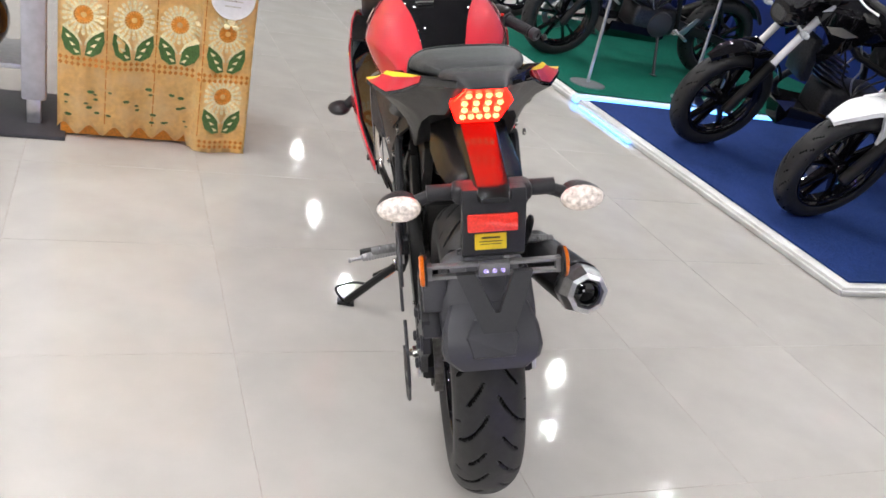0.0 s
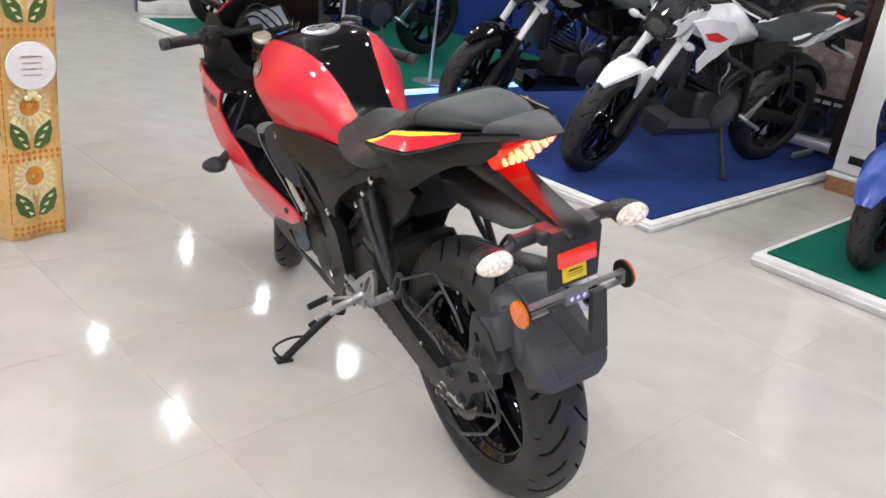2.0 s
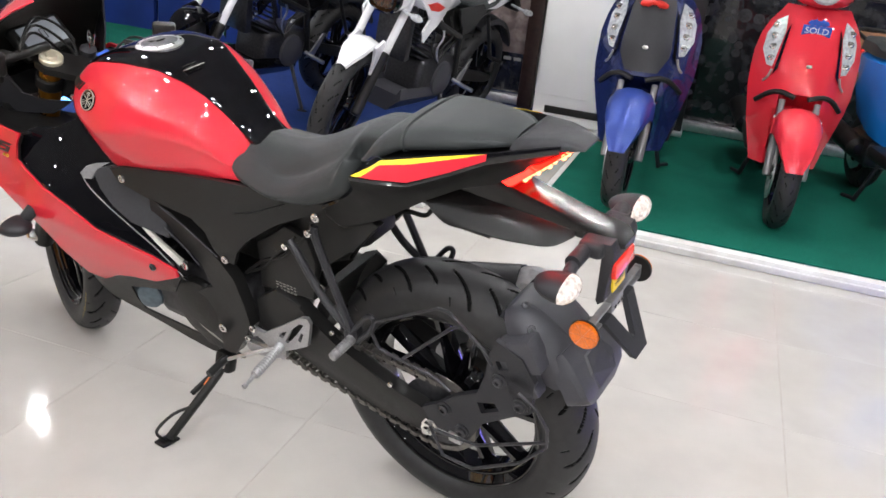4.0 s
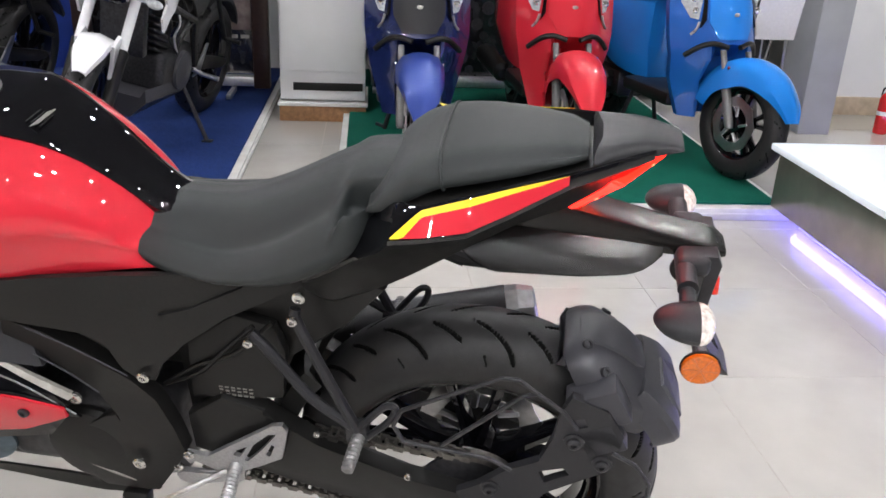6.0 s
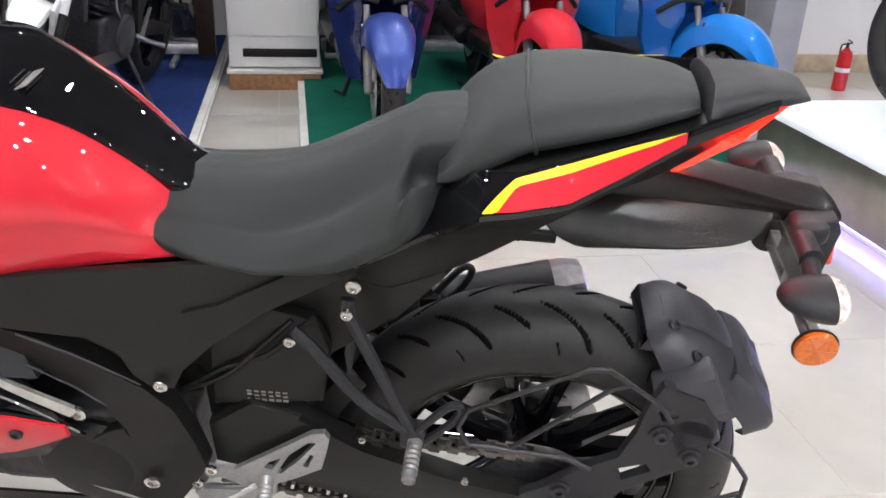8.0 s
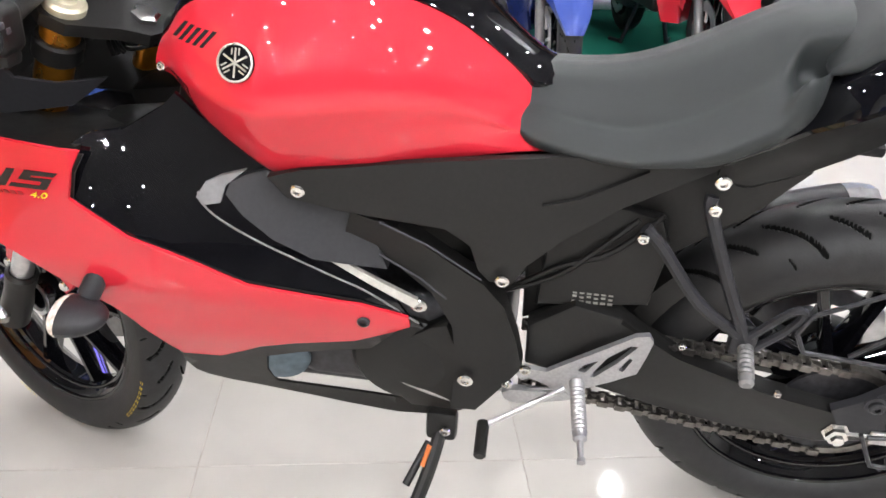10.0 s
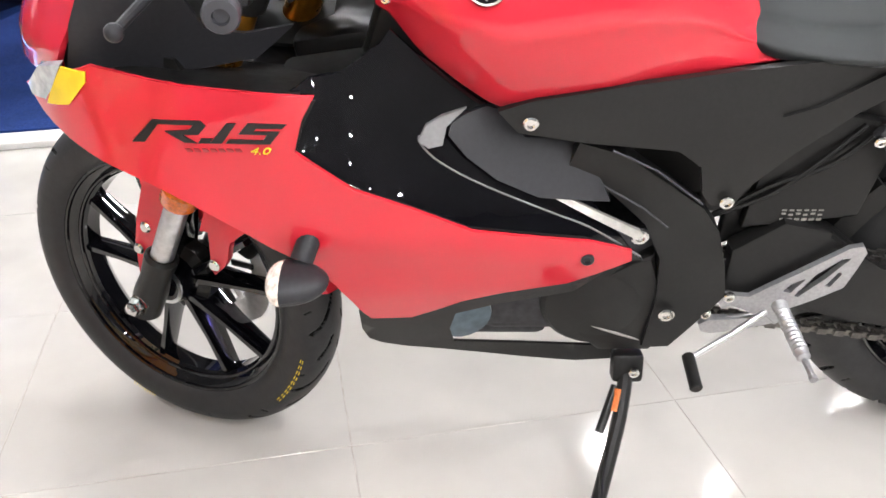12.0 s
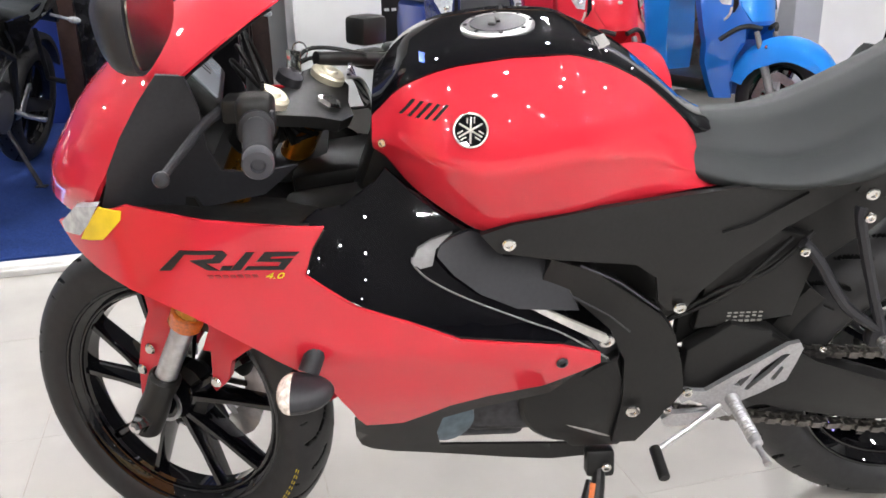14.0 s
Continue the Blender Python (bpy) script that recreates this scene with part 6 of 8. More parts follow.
# ---- other motorcycles on the platforms ----
def plain_wheel(parent, name, m, R, hw, rr, disc_side=1, label="black cast wheel"):
    w = part(name, rim(B(), rr, hw, m, 40), BLACKG, parent, label)
    spokes(w, BLACKG, rr, 5, m, 12, 0.011)
    part("tyre", tyre(B(), R, hw, rr, 168, 20, m), [RUBBER, GROOVE_SHADE], w, "black rubber tyre", 60)
    part("brake_disc", disc(B(), 0.06 * disc_side, 0.125, m, n=32), STEEL, w)
    return w


def naked_bike(paint, trim, tube_mat, label, m, steer=0.0, lean=-11, group="", hugger=False):
    """A street motorcycle without fairing, on its side stand."""
    ob = thing("motorcycle", label, "motorcycle", m @ Euler((0, radians(lean), 0)).to_matrix().to_4x4(), group)
    P = lambda name, bm, mat, parent=ob, lab="", sharp=32: part(name, bm, mat, parent, lab, sharp)
    head = Vector((0, 1.33, 0.30))
    ax = Vector((0, -math.sin(radians(25)), math.cos(radians(25))))
    S = Matrix.Translation(head) @ Matrix.Rotation(radians(steer), 4, ax) @ Matrix.Translation(-head)
    plain_wheel(ob, "rear_wheel", Matrix.Translation((0, 0, 0.315)), 0.315, 0.066, 0.219)
    plain_wheel(ob, "front_wheel", S @ Matrix.Translation((0, 1.37, 0.30)), 0.30, 0.052, 0.219)
    for sx in (-1, 1):
        foot = Vector((0.085 * sx, 1.37, 0.30))
        b = B()
        lathe(b, foot - ax * 0.04, ax, [(0, 0.016), (0.01, 0.027), (0.30, 0.027), (0.31, 0.030), (0.34, 0.030), (0.345, 0.022)], 16, S)
        leg = P("fork_leg", b, BLACKM)
        b = B()
        cyl(b, foot + ax * 0.29, foot + ax * 0.70, 0.021, n=16, m=S)
        P("fork_tube", b, tube_mat, leg, "bright fork tube")
    b = B()
    rings = []
    for i in range(15):
        a = radians(lerp(48, 150, i / 14))
        w = table(i / 14, [(0, 0.026), (0.2, 0.062), (0.7, 0.076), (1, 0.060)])
        rings.append([(x, 1.37 + math.cos(a) * r, 0.30 + math.sin(a) * r) for x, r in ((-w, 0.31), (-w * 0.9, 0.328), (0, 0.342), (w * 0.9, 0.328), (w, 0.31), (w * 0.8, 0.322), (0, 0.335), (-w * 0.8, 0.322))])
    loft(b, rings, m=S)
    for sx in (-1, 1):
        plate(b, [(1.39, 0.62), (1.28, 0.642), (1.205, 0.60), (1.215, 0.53), (1.245, 0.45), (1.285, 0.425), (1.325, 0.47), (1.335, 0.54)], *sorted((0.062 * sx, 0.078 * sx)), 0.004, S)
    P("front_fender", b, paint, ob, "front fender")
    # headlight
    b = B()
    rings = [[(x * s, 1.255 + dy, 0.83 + z * s) for x, z in oval(0, 0, 0.085, 0.070, 18, 2.6)] for s, dy in ((0.55, -0.10), (0.9, -0.05), (1.0, 0.0), (0.96, 0.03), (0.8, 0.045))]
    loft(b, rings, m=S)
    hl = P("headlight", b, BLACKG, ob, "angular dark headlight")
    b = B()
    loft(b, [[(x, 1.300, 0.825 + z) for x, z in oval(0, 0, 0.055, 0.036, 16, 3)], [(x * 0.9, 1.306, 0.825 + z * 0.9) for x, z in oval(0, 0, 0.055, 0.036, 16, 3)]], m=S)
    P("lens", b, SMOKE, hl, "dark headlight lens")
    for sx in (-1, 1):
        b = B()
        sheet(b, [(1.290, 0.872), (1.20, 0.945), (1.08, 0.960), (1.15, 0.895), (1.22, 0.815), (1.29, 0.790)], lambda y, z: 0.108 - 0.35 * max(0, y - 1.18), 0.008, 0.03, sx, S)
        P("headlight_cheek", b, paint, hl, "painted cheek beside the headlight")
    b = B()
    sheet(b, [(1.27, 0.90), (1.20, 1.02), (1.13, 1.04), (1.17, 0.95)], lambda y, z: 0.085 - 0.25 * max(0, z - 0.92), 0.006, 0.03, -1, S, True)
    rings = []
    for t in (0, 0.2, 0.4, 0.6, 0.8, 1):
        w = table(t, [(0, 0.085), (0.4, 0.110), (0.8, 0.098), (1, 0.06)])
        face = [(w * a, 1.305 - 0.26 * t - 0.05 * a * a, 0.885 + 0.25 * t) for a in np.linspace(-1, 1, 9)]
        rings.append(face + [(x, y - 0.006, z - 0.003) for x, y, z in reversed(face)])
    loft(b, rings, m=S)
    P("fly_screen", b, SMOKE, ob, "small dark fly screen")
    # handlebar
    b = B()
    tube(b, smooth_path([(-0.37, 1.01, 1.04), (-0.22, 1.06, 1.05), (-0.09, 1.10, 0.985), (0.09, 1.10, 0.985), (0.22, 1.06, 1.05), (0.37, 1.01, 1.04)], 5), 0.0115, 10, False, S)
    box(b, (0, 1.10, 0.955), (0.22, 0.07, 0.03), None, 0.006, 2, S)
    hb = P("handlebar", b, BLACKM)
    for sx in (-1, 1):
        b = B()
        cyl(b, (0.255 * sx, 1.045, 1.049), (0.375 * sx, 1.008, 1.04), 0.0175, n=14, m=S, bevel=0.003)
        P("grip", b, RUBBER, hb)
        b = B()
        tube(b, smooth_path([(0.20 * sx, 1.09, 1.045), (0.28 * sx, 1.10, 1.035), (0.36 * sx, 1.075, 1.03)], 4), 0.006, 7, False, S)
        P("lever", b, STEEL, hb)
        b = B()
        tube(b, smooth_path([(0.21 * sx, 1.06, 1.06), (0.27 * sx, 1.07, 1.14), (0.33 * sx, 1.06, 1.17)], 4), 0.005, 7, False, S)
        ball(b, (0.36 * sx, 1.055, 1.19), (0.075, 0.022, 0.045), S, 14, 8)
        P("mirror", b, BLACKM, ob, "black rear-view mirror")
        b = B()
        ball(b, (0.17 * sx, 1.24, 0.80), (0.035, 0.020, 0.02), S, 10, 7)
        cyl(b, (0.09 * sx, 1.22, 0.80), (0.15 * sx, 1.24, 0.80), 0.009, n=8, m=S)
        P("turn_signal", b, LENSW)
        b = B()
        ball(b, (0.16 * sx, -0.22, 0.74), (0.035, 0.020, 0.02), None, 10, 7)
        cyl(b, (0.04 * sx, -0.21, 0.75), (0.14 * sx, -0.22, 0.74), 0.009, n=8)
        P("turn_signal", b, LENSW)
    b = B()
    box(b, (0, 1.14, 1.0), (0.12, 0.03, 0.08), (-50, 0, 0), 0.008, 2, S)
    P("instrument_panel", b, BLACKM)
    # tank and shrouds
    b = B()
    rings = []
    for i in range(15):
        y = lerp(1.06, 0.52, i / 14)
        t = i / 14
        w = table(t, [(0, 0.10), (0.25, 0.158), (0.55, 0.155), (0.85, 0.10), (1, 0.07)])
        zt = table(t, [(0, 0.93), (0.2, 0.985), (0.5, 0.975), (0.8, 0.885), (1, 0.82)])
        zb = table(t, [(0, 0.80), (0.4, 0.75), (1, 0.765)])
        half = [(0, zt), (w * 0.45, zt - 0.008), (w * 0.85, lerp(zt, zb, 0.22)), (w, lerp(zt, zb, 0.5)), (w * 0.86, lerp(zt, zb, 0.85)), (w * 0.7, zb)]
        rings.append([(-x, y, z) for x, z in reversed(half)] + [(x, y, z) for x, z in half[1:]])
    loft(b, rings)
    tank = P("tank", b, paint, ob, "fuel tank", 40)
    b = B()
    lathe(b, (0, 0.86, 0.978), (0, 0, 1), [(0, 0.045), (0.008, 0.045), (0.01, 0.038), (0.01, 0)], 24)
    P("fuel_cap", b, STEEL, tank)
    for sx in (-1, 1):
        b = B()
        sheet(b, [(1.17, 0.885), (1.10, 0.915), (0.90, 0.90), (0.80, 0.83), (0.86, 0.77), (0.99, 0.70), (1.05, 0.64), (1.08, 0.70), (1.04, 0.76), (1.10, 0.82)], lambda y, z: table(y, [(0.8, 0.155), (0.95, 0.19), (1.08, 0.195), (1.17, 0.16)]), 0.012, 0.03, sx)
        sh = P("tank_shroud", b, paint, ob, "angular tank shroud")
        b = B()
        sheet(b, [(1.10, 0.84), (1.02, 0.85), (0.90, 0.815), (0.98, 0.80), (1.06, 0.81)], lambda y, z: table(y, [(0.8, 0.160), (0.95, 0.193), (1.08, 0.198), (1.17, 0.16)]), 0.004, 0.03, sx)
        P("decal", b, REDINK if paint is WHITEP else SILVERP, sh)
        b = B()
        sheet(b, [(0.62, 0.78), (0.36, 0.80), (0.30, 0.76), (0.40, 0.66), (0.52, 0.62)], lambda y, z: 0.13, 0.010, 0.03, sx)
        P("side_cover", b, trim, ob, "side cover")
        b = B()
        sheet(b, [(0.30, 0.815), (0.0, 0.875), (-0.24, 0.92), (-0.22, 0.885), (-0.05, 0.82), (0.16, 0.765), (0.30, 0.77)], lambda y, z: table(y, [(-0.24, 0.055), (0.0, 0.11), (0.3, 0.13)]), 0.012, 0.03, sx)
        P("tail_panel", b, paint, ob, "tail panel")
        b = B()
        tube(b, smooth_path([(0.11 * sx, 0.10, 0.80), (0.13 * sx, -0.10, 0.90), (0.10 * sx, -0.27, 0.945), (0.04 * sx, -0.29, 0.95)], 4), 0.013, 8)
        P("grab_rail", b, STEEL if paint is WHITEP else BLACKM, ob)
        b = B()
        plate(b, [(0.50, 0.44), (0.30, 0.40), (0.02, 0.345), (-0.06, 0.325), (-0.06, 0.295), (0.02, 0.285), (0.3, 0.33), (0.5, 0.36)], *sorted((0.085 * sx, 0.115 * sx)), 0.006)
        P("swingarm", b, BLACKM)
        b = B()
        tube(b, [(0.10 * sx, 1.02, 0.86), (0.13 * sx, 0.80, 0.70), (0.13 * sx, 0.55, 0.62), (0.12 * sx, 0.46, 0.38)], 0.020, 8)
        tube(b, [(0.11 * sx, 0.58, 0.62), (0.11 * sx, 0.28, 0.74), (0.08 * sx, -0.12, 0.82)], 0.013, 8)
        P("frame_tube", b, BLACKM)
        b = B()
        tube(b, [(0.12 * sx, 0.47, 0.36), (0.16 * sx, 0.44, 0.34)], 0.012, 8)
        cyl(b, (0.15 * sx, 0.44, 0.34), (0.25 * sx, 0.44, 0.335), 0.012, n=10)
        plate(b, [(0.42, 0.36), (0.33, 0.47), (0.30, 0.47), (0.38, 0.33), (0.47, 0.32)], *sorted((0.12 * sx, 0.13 * sx)), 0.002)
        P("footrest", b, STEEL)
        b = B()
        tube(b, smooth_path([(0.12 * sx, 0.24, 0.72), (0.13 * sx, 0.16, 0.58), (0.14 * sx, 0.10, 0.47)], 4), 0.012, 8)
        cyl(b, (0.14 * sx, 0.10, 0.47), (0.23 * sx, 0.10, 0.465), 0.012, n=10)
        P("pillion_footrest", b, BLACKM)
    # seats
    b = B()
    rings = []
    for i in range(17):
        y = lerp(0.56, -0.20, i / 16)
        zt = table(y, [(-0.2, 0.905), (0.0, 0.905), (0.12, 0.885), (0.2, 0.835), (0.36, 0.812), (0.56, 0.835)])
        w = table(y, [(-0.2, 0.07), (0.0, 0.11), (0.12, 0.125), (0.3, 0.14), (0.45, 0.11), (0.56, 0.075)])
        half = [(0, zt), (w * 0.7, zt - 0.003), (w * 0.95, zt - 0.02), (w, zt - 0.045), (w * 0.85, zt - 0.06)]
        rings.append([(-x, y, z) for x, z in reversed(half)] + [(x, y, z) for x, z in half[1:]])
    loft(b, rings)
    P("seat", b, SEATM, ob, "dark stepped seat", 50)
    # engine group
    b = B()
    box(b, (0, 0.66, 0.40), (0.24, 0.38, 0.20), None, 0.035, 3)
    P("engine", b, DARKM, ob, "dark finned engine")
    for k in range(6):
        b = B()
        box(b, (0, 0.83 + 0.008 * k, 0.50 + 0.030 * k), (0.20, 0.17, 0.012), (18, 0, 0), 0.004, 1)
        P("cooling_fin", b, DARKM)
    for sx in (-1, 1):
        b = B()
        lathe(b, (0.115 * sx, 0.62, 0.38), (sx, 0, 0), [(0, 0.10), (0.02, 0.095), (0.032, 0.06), (0.035, 0)], 24)
        P("engine_cover", b, GREYL if sx < 0 else DARKM)
    b = B()
    rings = [[(x, lerp(1.02, 0.55, t), z) for x, z in ((-0.12, 0.36 - 0.03 * t), (-0.13, 0.30 - 0.02 * t), (-0.06, 0.22), (0.06, 0.22), (0.13, 0.30 - 0.02 * t), (0.12, 0.36 - 0.03 * t), (0.10, 0.32), (-0.10, 0.32))] for t in (0, 0.3, 0.7, 1)]
    loft(b, rings)
    P("engine_cowl", b, GREYL if paint is WHITEP else BLACKG, ob, "belly cowl")
    b = B()
    tube(b, smooth_path([(0.05, 0.98, 0.52), (0.10, 1.03, 0.38), (0.13, 0.85, 0.26), (0.14, 0.50, 0.28), (0.17, 0.30, 0.38)], 5), 0.019, 10)
    P("exhaust_pipe", b, DARKM)
    b = B()
    lathe(b, (0.17, 0.32, 0.37), Vector((0.06, -0.42, 0.16)), [(0, 0.03), (0.06, 0.05), (0.40, 0.055), (0.44, 0.04), (0.44, 0.02)], 20)
    P("silencer", b, BLACKM, ob, "black silencer")
    b = B()
    box(b, (0, 1.02, 0.62), (0.20, 0.05, 0.24), (-8, 0, 0), 0.01, 2)
    P("radiator", b, DARKM)
    b = B()
    box(b, (0, 0.42, 0.68), (0.16, 0.34, 0.18), None, 0.03, 2)
    P("air_box", b, BLACKM)
    for k in range(8):
        b = B()
        s = -1 if k % 2 else 1
        tube(b, smooth_path([(0.12 * s, 0.95 - 0.05 * k, 0.74), (0.14 * s, 0.90 - 0.05 * k, 0.64), (0.12 * s, 0.84 - 0.03 * k, 0.56), (0.13 * s, 0.72, 0.48)], 4), 0.006, 6)
        P("hose", b, BLACKM if k % 3 else STEEL)
    b = B()
    rings = []
    for i in range(11):
        a = radians(lerp(60, 150, i / 10))
        rings.append([(x, r * math.cos(a), 0.315 + r * math.sin(a)) for x, r in ((-0.075, 0.33), (-0.07, 0.36), (0, 0.372), (0.07, 0.36), (0.075, 0.33), (0.0, 0.362))])
    loft(b, rings)
    if hugger:
        b.free()
        build_hugger(ob, 10)
    else:
        P("tyre_hugger", b, GREYP, ob, "dark tyre hugger", 25)
    b = B()
    plate(b, [(-0.05, 0.84), (-0.22, 0.88), (-0.34, 0.74), (-0.33, 0.70), (-0.29, 0.71), (-0.2, 0.80), (-0.05, 0.80)], -0.05, 0.05, 0.006)
    P("rear_fender", b, BLACKM)
    b = B()
    box(b, (0, -0.262, 0.885), (0.10, 0.03, 0.045), (20, 0, 0), 0.008)
    P("tail_light", b, REDREF, ob, "red tail light")
    b = B()
    tn = math.tan(radians(-lean))
    tube(b, [(-0.13, 0.60, 0.30), (-0.29, 0.62, 0.29 * tn + 0.010)], 0.011, 8)
    box(b, (-0.295, 0.622, 0.295 * tn + 0.006), (0.05, 0.035, 0.007), (0, -lean, 0), 0.002)
    P("side_stand", b, DARKM)
    return ob


def facing(u, v, z, turn=0.0, wheelbase=1.37):
    """The pose of a motorcycle whose front wheel touches at (u, v) and which looks to the aisle."""
    a = radians(90 + turn)
    return ROOM @ Matrix.Translation((u, v, z)) @ Matrix.Rotation(a, 4, "Z") @ Matrix.Translation((0, -wheelbase, 0))


naked_bike(WHITEP, BLACKM, WHITEP, "white and black street motorcycle on the blue carpet", facing(2.74, 1.00, 0.054, -11), 16, -11, "display motorcycles")
naked_bike(BLACKG, BLACKG, WHITEP, "gloss black street motorcycle on the blue carpet", facing(2.80, 1.97, 0.054, -10), 14, -11, "display motorcycles")
naked_bike(NAVY, BLACKG, STEEL, "dark blue street motorcycle on the green carpet", facing(2.69, 3.80, 0.054), 0, -10, "display motorcycles")
naked_bike(RED, BLACKM, STEEL, "red and black street motorcycle on the green carpet", facing(2.86, 5.05, 0.054, 6), 0, -10, "display motorcycles")
naked_bike(BLACKM, BLACKM, STEEL, "matte black motorcycle on the lit silver platform", ROOM @ Matrix.Translation((2.20, -2.46, 0.342)) @ Matrix.Rotation(radians(112), 4, "Z"), 0, -8, "display motorcycles", True)


# ---- scooters ----
def scooter(paint, centre, label, m, steer=0.0, sold=False, group="display scooters", apron=None):
    """A small scooter; y forward, front wheel contact over the origin."""
    ob = thing("scooter", label, "scooter", m, group)
    P = lambda name, bm, mat, parent=ob, lab="", sharp=35: part(name, bm, mat, parent, lab, sharp)
    S = Matrix.Translation((0, -0.03, 0)) @ Matrix.Rotation(radians(steer), 4, Vector((0, -0.44, 0.9))) @ Matrix.Translation((0, 0.03, 0))
    plain_wheel(ob, "front_wheel", S @ Matrix.Translation((0, 0, 0.255)), 0.255, 0.048, 0.165)
    plain_wheel(ob, "rear_wheel", Matrix.Translation((0, -1.27, 0.225)), 0.225, 0.050, 0.14)
    for sx in (-1, 1):
        b = B()
        lathe(b, S @ Vector((0.078 * sx, 0.0, 0.235)), Vector((0.0, -0.38, 0.92)), [(0, 0.018), (0.02, 0.021), (0.20, 0.021), (0.205, 0.014), (0.36, 0.014)], 14)
        P("fork_leg", b, SILVERG, ob, "grey telescopic fork leg")
    # fender: a rounded hood over the front wheel
    b = B()
    rings = []
    for i in range(19):
        t = i / 18
        a = radians(lerp(14, 164, t))
        r = 0.304
        w = soft(t, [(0, 0.030), (0.08, 0.062), (0.3, 0.096), (0.6, 0.108), (1, 0.096)], 0.04)
        drop = soft(t, [(0, 0.02), (0.22, 0.085), (0.6, 0.145), (1, 0.12)], 0.04)
        rings.append([(x, math.cos(a) * q, 0.255 + math.sin(a) * q) for x, q in ((-w, r - drop), (-w * 0.97, r - drop * 0.45), (-w * 0.72, r - 0.018), (-w * 0.3, r - 0.002), (0, r), (w * 0.3, r - 0.002), (w * 0.72, r - 0.018), (w * 0.97, r - drop * 0.45), (w, r - drop), (w * 0.9, r - drop * 0.5), (0, r - 0.012), (-w * 0.9, r - drop * 0.5))])
    loft(b, rings, m=S)
    fen = P("front_fender", b, paint, ob, "rounded front fender", 45)
    for sx in (-1, 1):
        b = B()
        lathe(b, S @ Vector((0.098 * sx, -0.06, 0.50)), (sx, 0, 0), [(0, 0.009), (0.006, 0.009), (0.008, 0.005)], 10)
        P("bolt", b, CHROME, fen)
    # front apron
    def apron_y(x, z):
        return table(z, [(0.38, -0.20), (0.55, -0.115), (0.75, -0.155), (0.93, -0.235), (1.0, -0.28)]) - 3.2 * x * x
    zs = [0.24, 0.32, 0.42, 0.52, 0.60, 0.68, 0.76, 0.84, 0.90, 0.95, 0.985]
    wz = lambda z: soft(z, [(0.24, 0.150), (0.42, 0.205), (0.60, 0.238), (0.78, 0.240), (0.90, 0.205), (0.985, 0.13)], 0.04)
    b = B()
    rings = []
    for z in zs:
        w = wz(z)
        cut = 0.085 if z < 0.56 else 0.0
        outer = []
        for k in range(25):
            x = lerp(-w, w, k / 24)
            y = apron_y(x, z)
            if abs(x) < cut:
                y = min(y, -0.33 + 1.2 * abs(x))
            outer.append((x, y, z))
        rings.append(outer + [(x * 0.96, y - 0.045, z) for x, y, z in reversed(outer)])
    loft(b, rings)
    ap = P("front_apron", b, apron or paint, ob, "curved front apron", 40)
    b = B()
    rings = []
    for z in np.linspace(0.62, 0.975, 11):
        w = table(z, [(0.62, 0.075), (0.70, 0.118), (0.90, 0.100), (0.975, 0.085)])
        outer = [(x, apron_y(x, z) + 0.006, z) for x in np.linspace(-w, w, 13)]
        rings.append(outer + [(x, y - 0.012, zz) for x, y, zz in reversed(outer)])
    loft(b, rings)
    P("centre_panel", b, centre, ap, "front centre panel")
    b = B()
    for sx in (-1, 1):
        tube(b, smooth_path([(sx * x, apron_y(x, z) + 0.004, z) for x, z in ((0.03, 0.585), (0.09, 0.600), (0.14, 0.585), (0.19, 0.535))], 4), 0.012, 8)
    P("apron_lip", b, BLACKM, ap, "black lip above the fender")
    for sx in (-1, 1):
        b = B()
        pts = [(0.128, 0.935), (0.170, 0.905), (0.200, 0.84), (0.205, 0.77), (0.178, 0.705), (0.152, 0.70), (0.140, 0.78), (0.125, 0.86)]
        outer = [(sx * x, apron_y(x, z) + 0.010, z) for x, z in pts]
        inner = [(sx * x, apron_y(x, z) - 0.02, z) for x, z in pts]
        loft(b, [outer, inner])
        bmesh.ops.bevel(b, geom=list(b.faces)[-2].edges[:], offset=0.004, segments=2, affect="EDGES")
        lens = P("lamp_lens", b, LENSW, ap, "tall clear indicator lens")
        for z in (0.74, 0.79, 0.84, 0.885):
            b = B()
            x = 0.165
            ball(b, (sx * x, apron_y(x, z) + 0.012, z), (0.018, 0.006, 0.016), None, 10, 6)
            P("reflector_cup", b, CHROME, lens)
        b = B()
        loft(b, [[(sx * x, apron_y(x, z) + 0.012, z) for x, z in ((0.122, 0.86), (0.108, 0.90), (0.128, 0.70), (0.146, 0.665))], [(sx * x, apron_y(x, z) - 0.01, z) for x, z in ((0.122, 0.86), (0.108, 0.90), (0.128, 0.70), (0.146, 0.665))]])
        P("lamp_trim", b, BLACKG, ap)
        b = B()
        tube(b, smooth_path([(sx * x, apron_y(x, z) + 0.006, z) for x, z in ((0.150, 0.69), (0.160, 0.655), (0.178, 0.63))], 3), 0.006, 6)
        P("trim", b, SILVERP, ap)
    b = B()
    ball(b, (0, apron_y(0, 0.73) + 0.008, 0.73), (0.014, 0.004, 0.009), None, 12, 6)
    P("badge", b, SILVERP, ap)
    # handlebar head
    b = B()
    rings = [[(x, y + 0.0, z) for x, z in oval(0, zc, rx, rz, 20, 2.4)] for y, zc, rx, rz in ((-0.20, 1.045, 0.055, 0.035), (-0.225, 1.05, 0.105, 0.062), (-0.28, 1.05, 0.135, 0.068), (-0.34, 1.045, 0.12, 0.06), (-0.38, 1.04, 0.07, 0.04))]
    loft(b, rings, m=S)
    hd = P("handlebar_cover", b, paint, ob, "painted handlebar cover", 40)
    b = B()
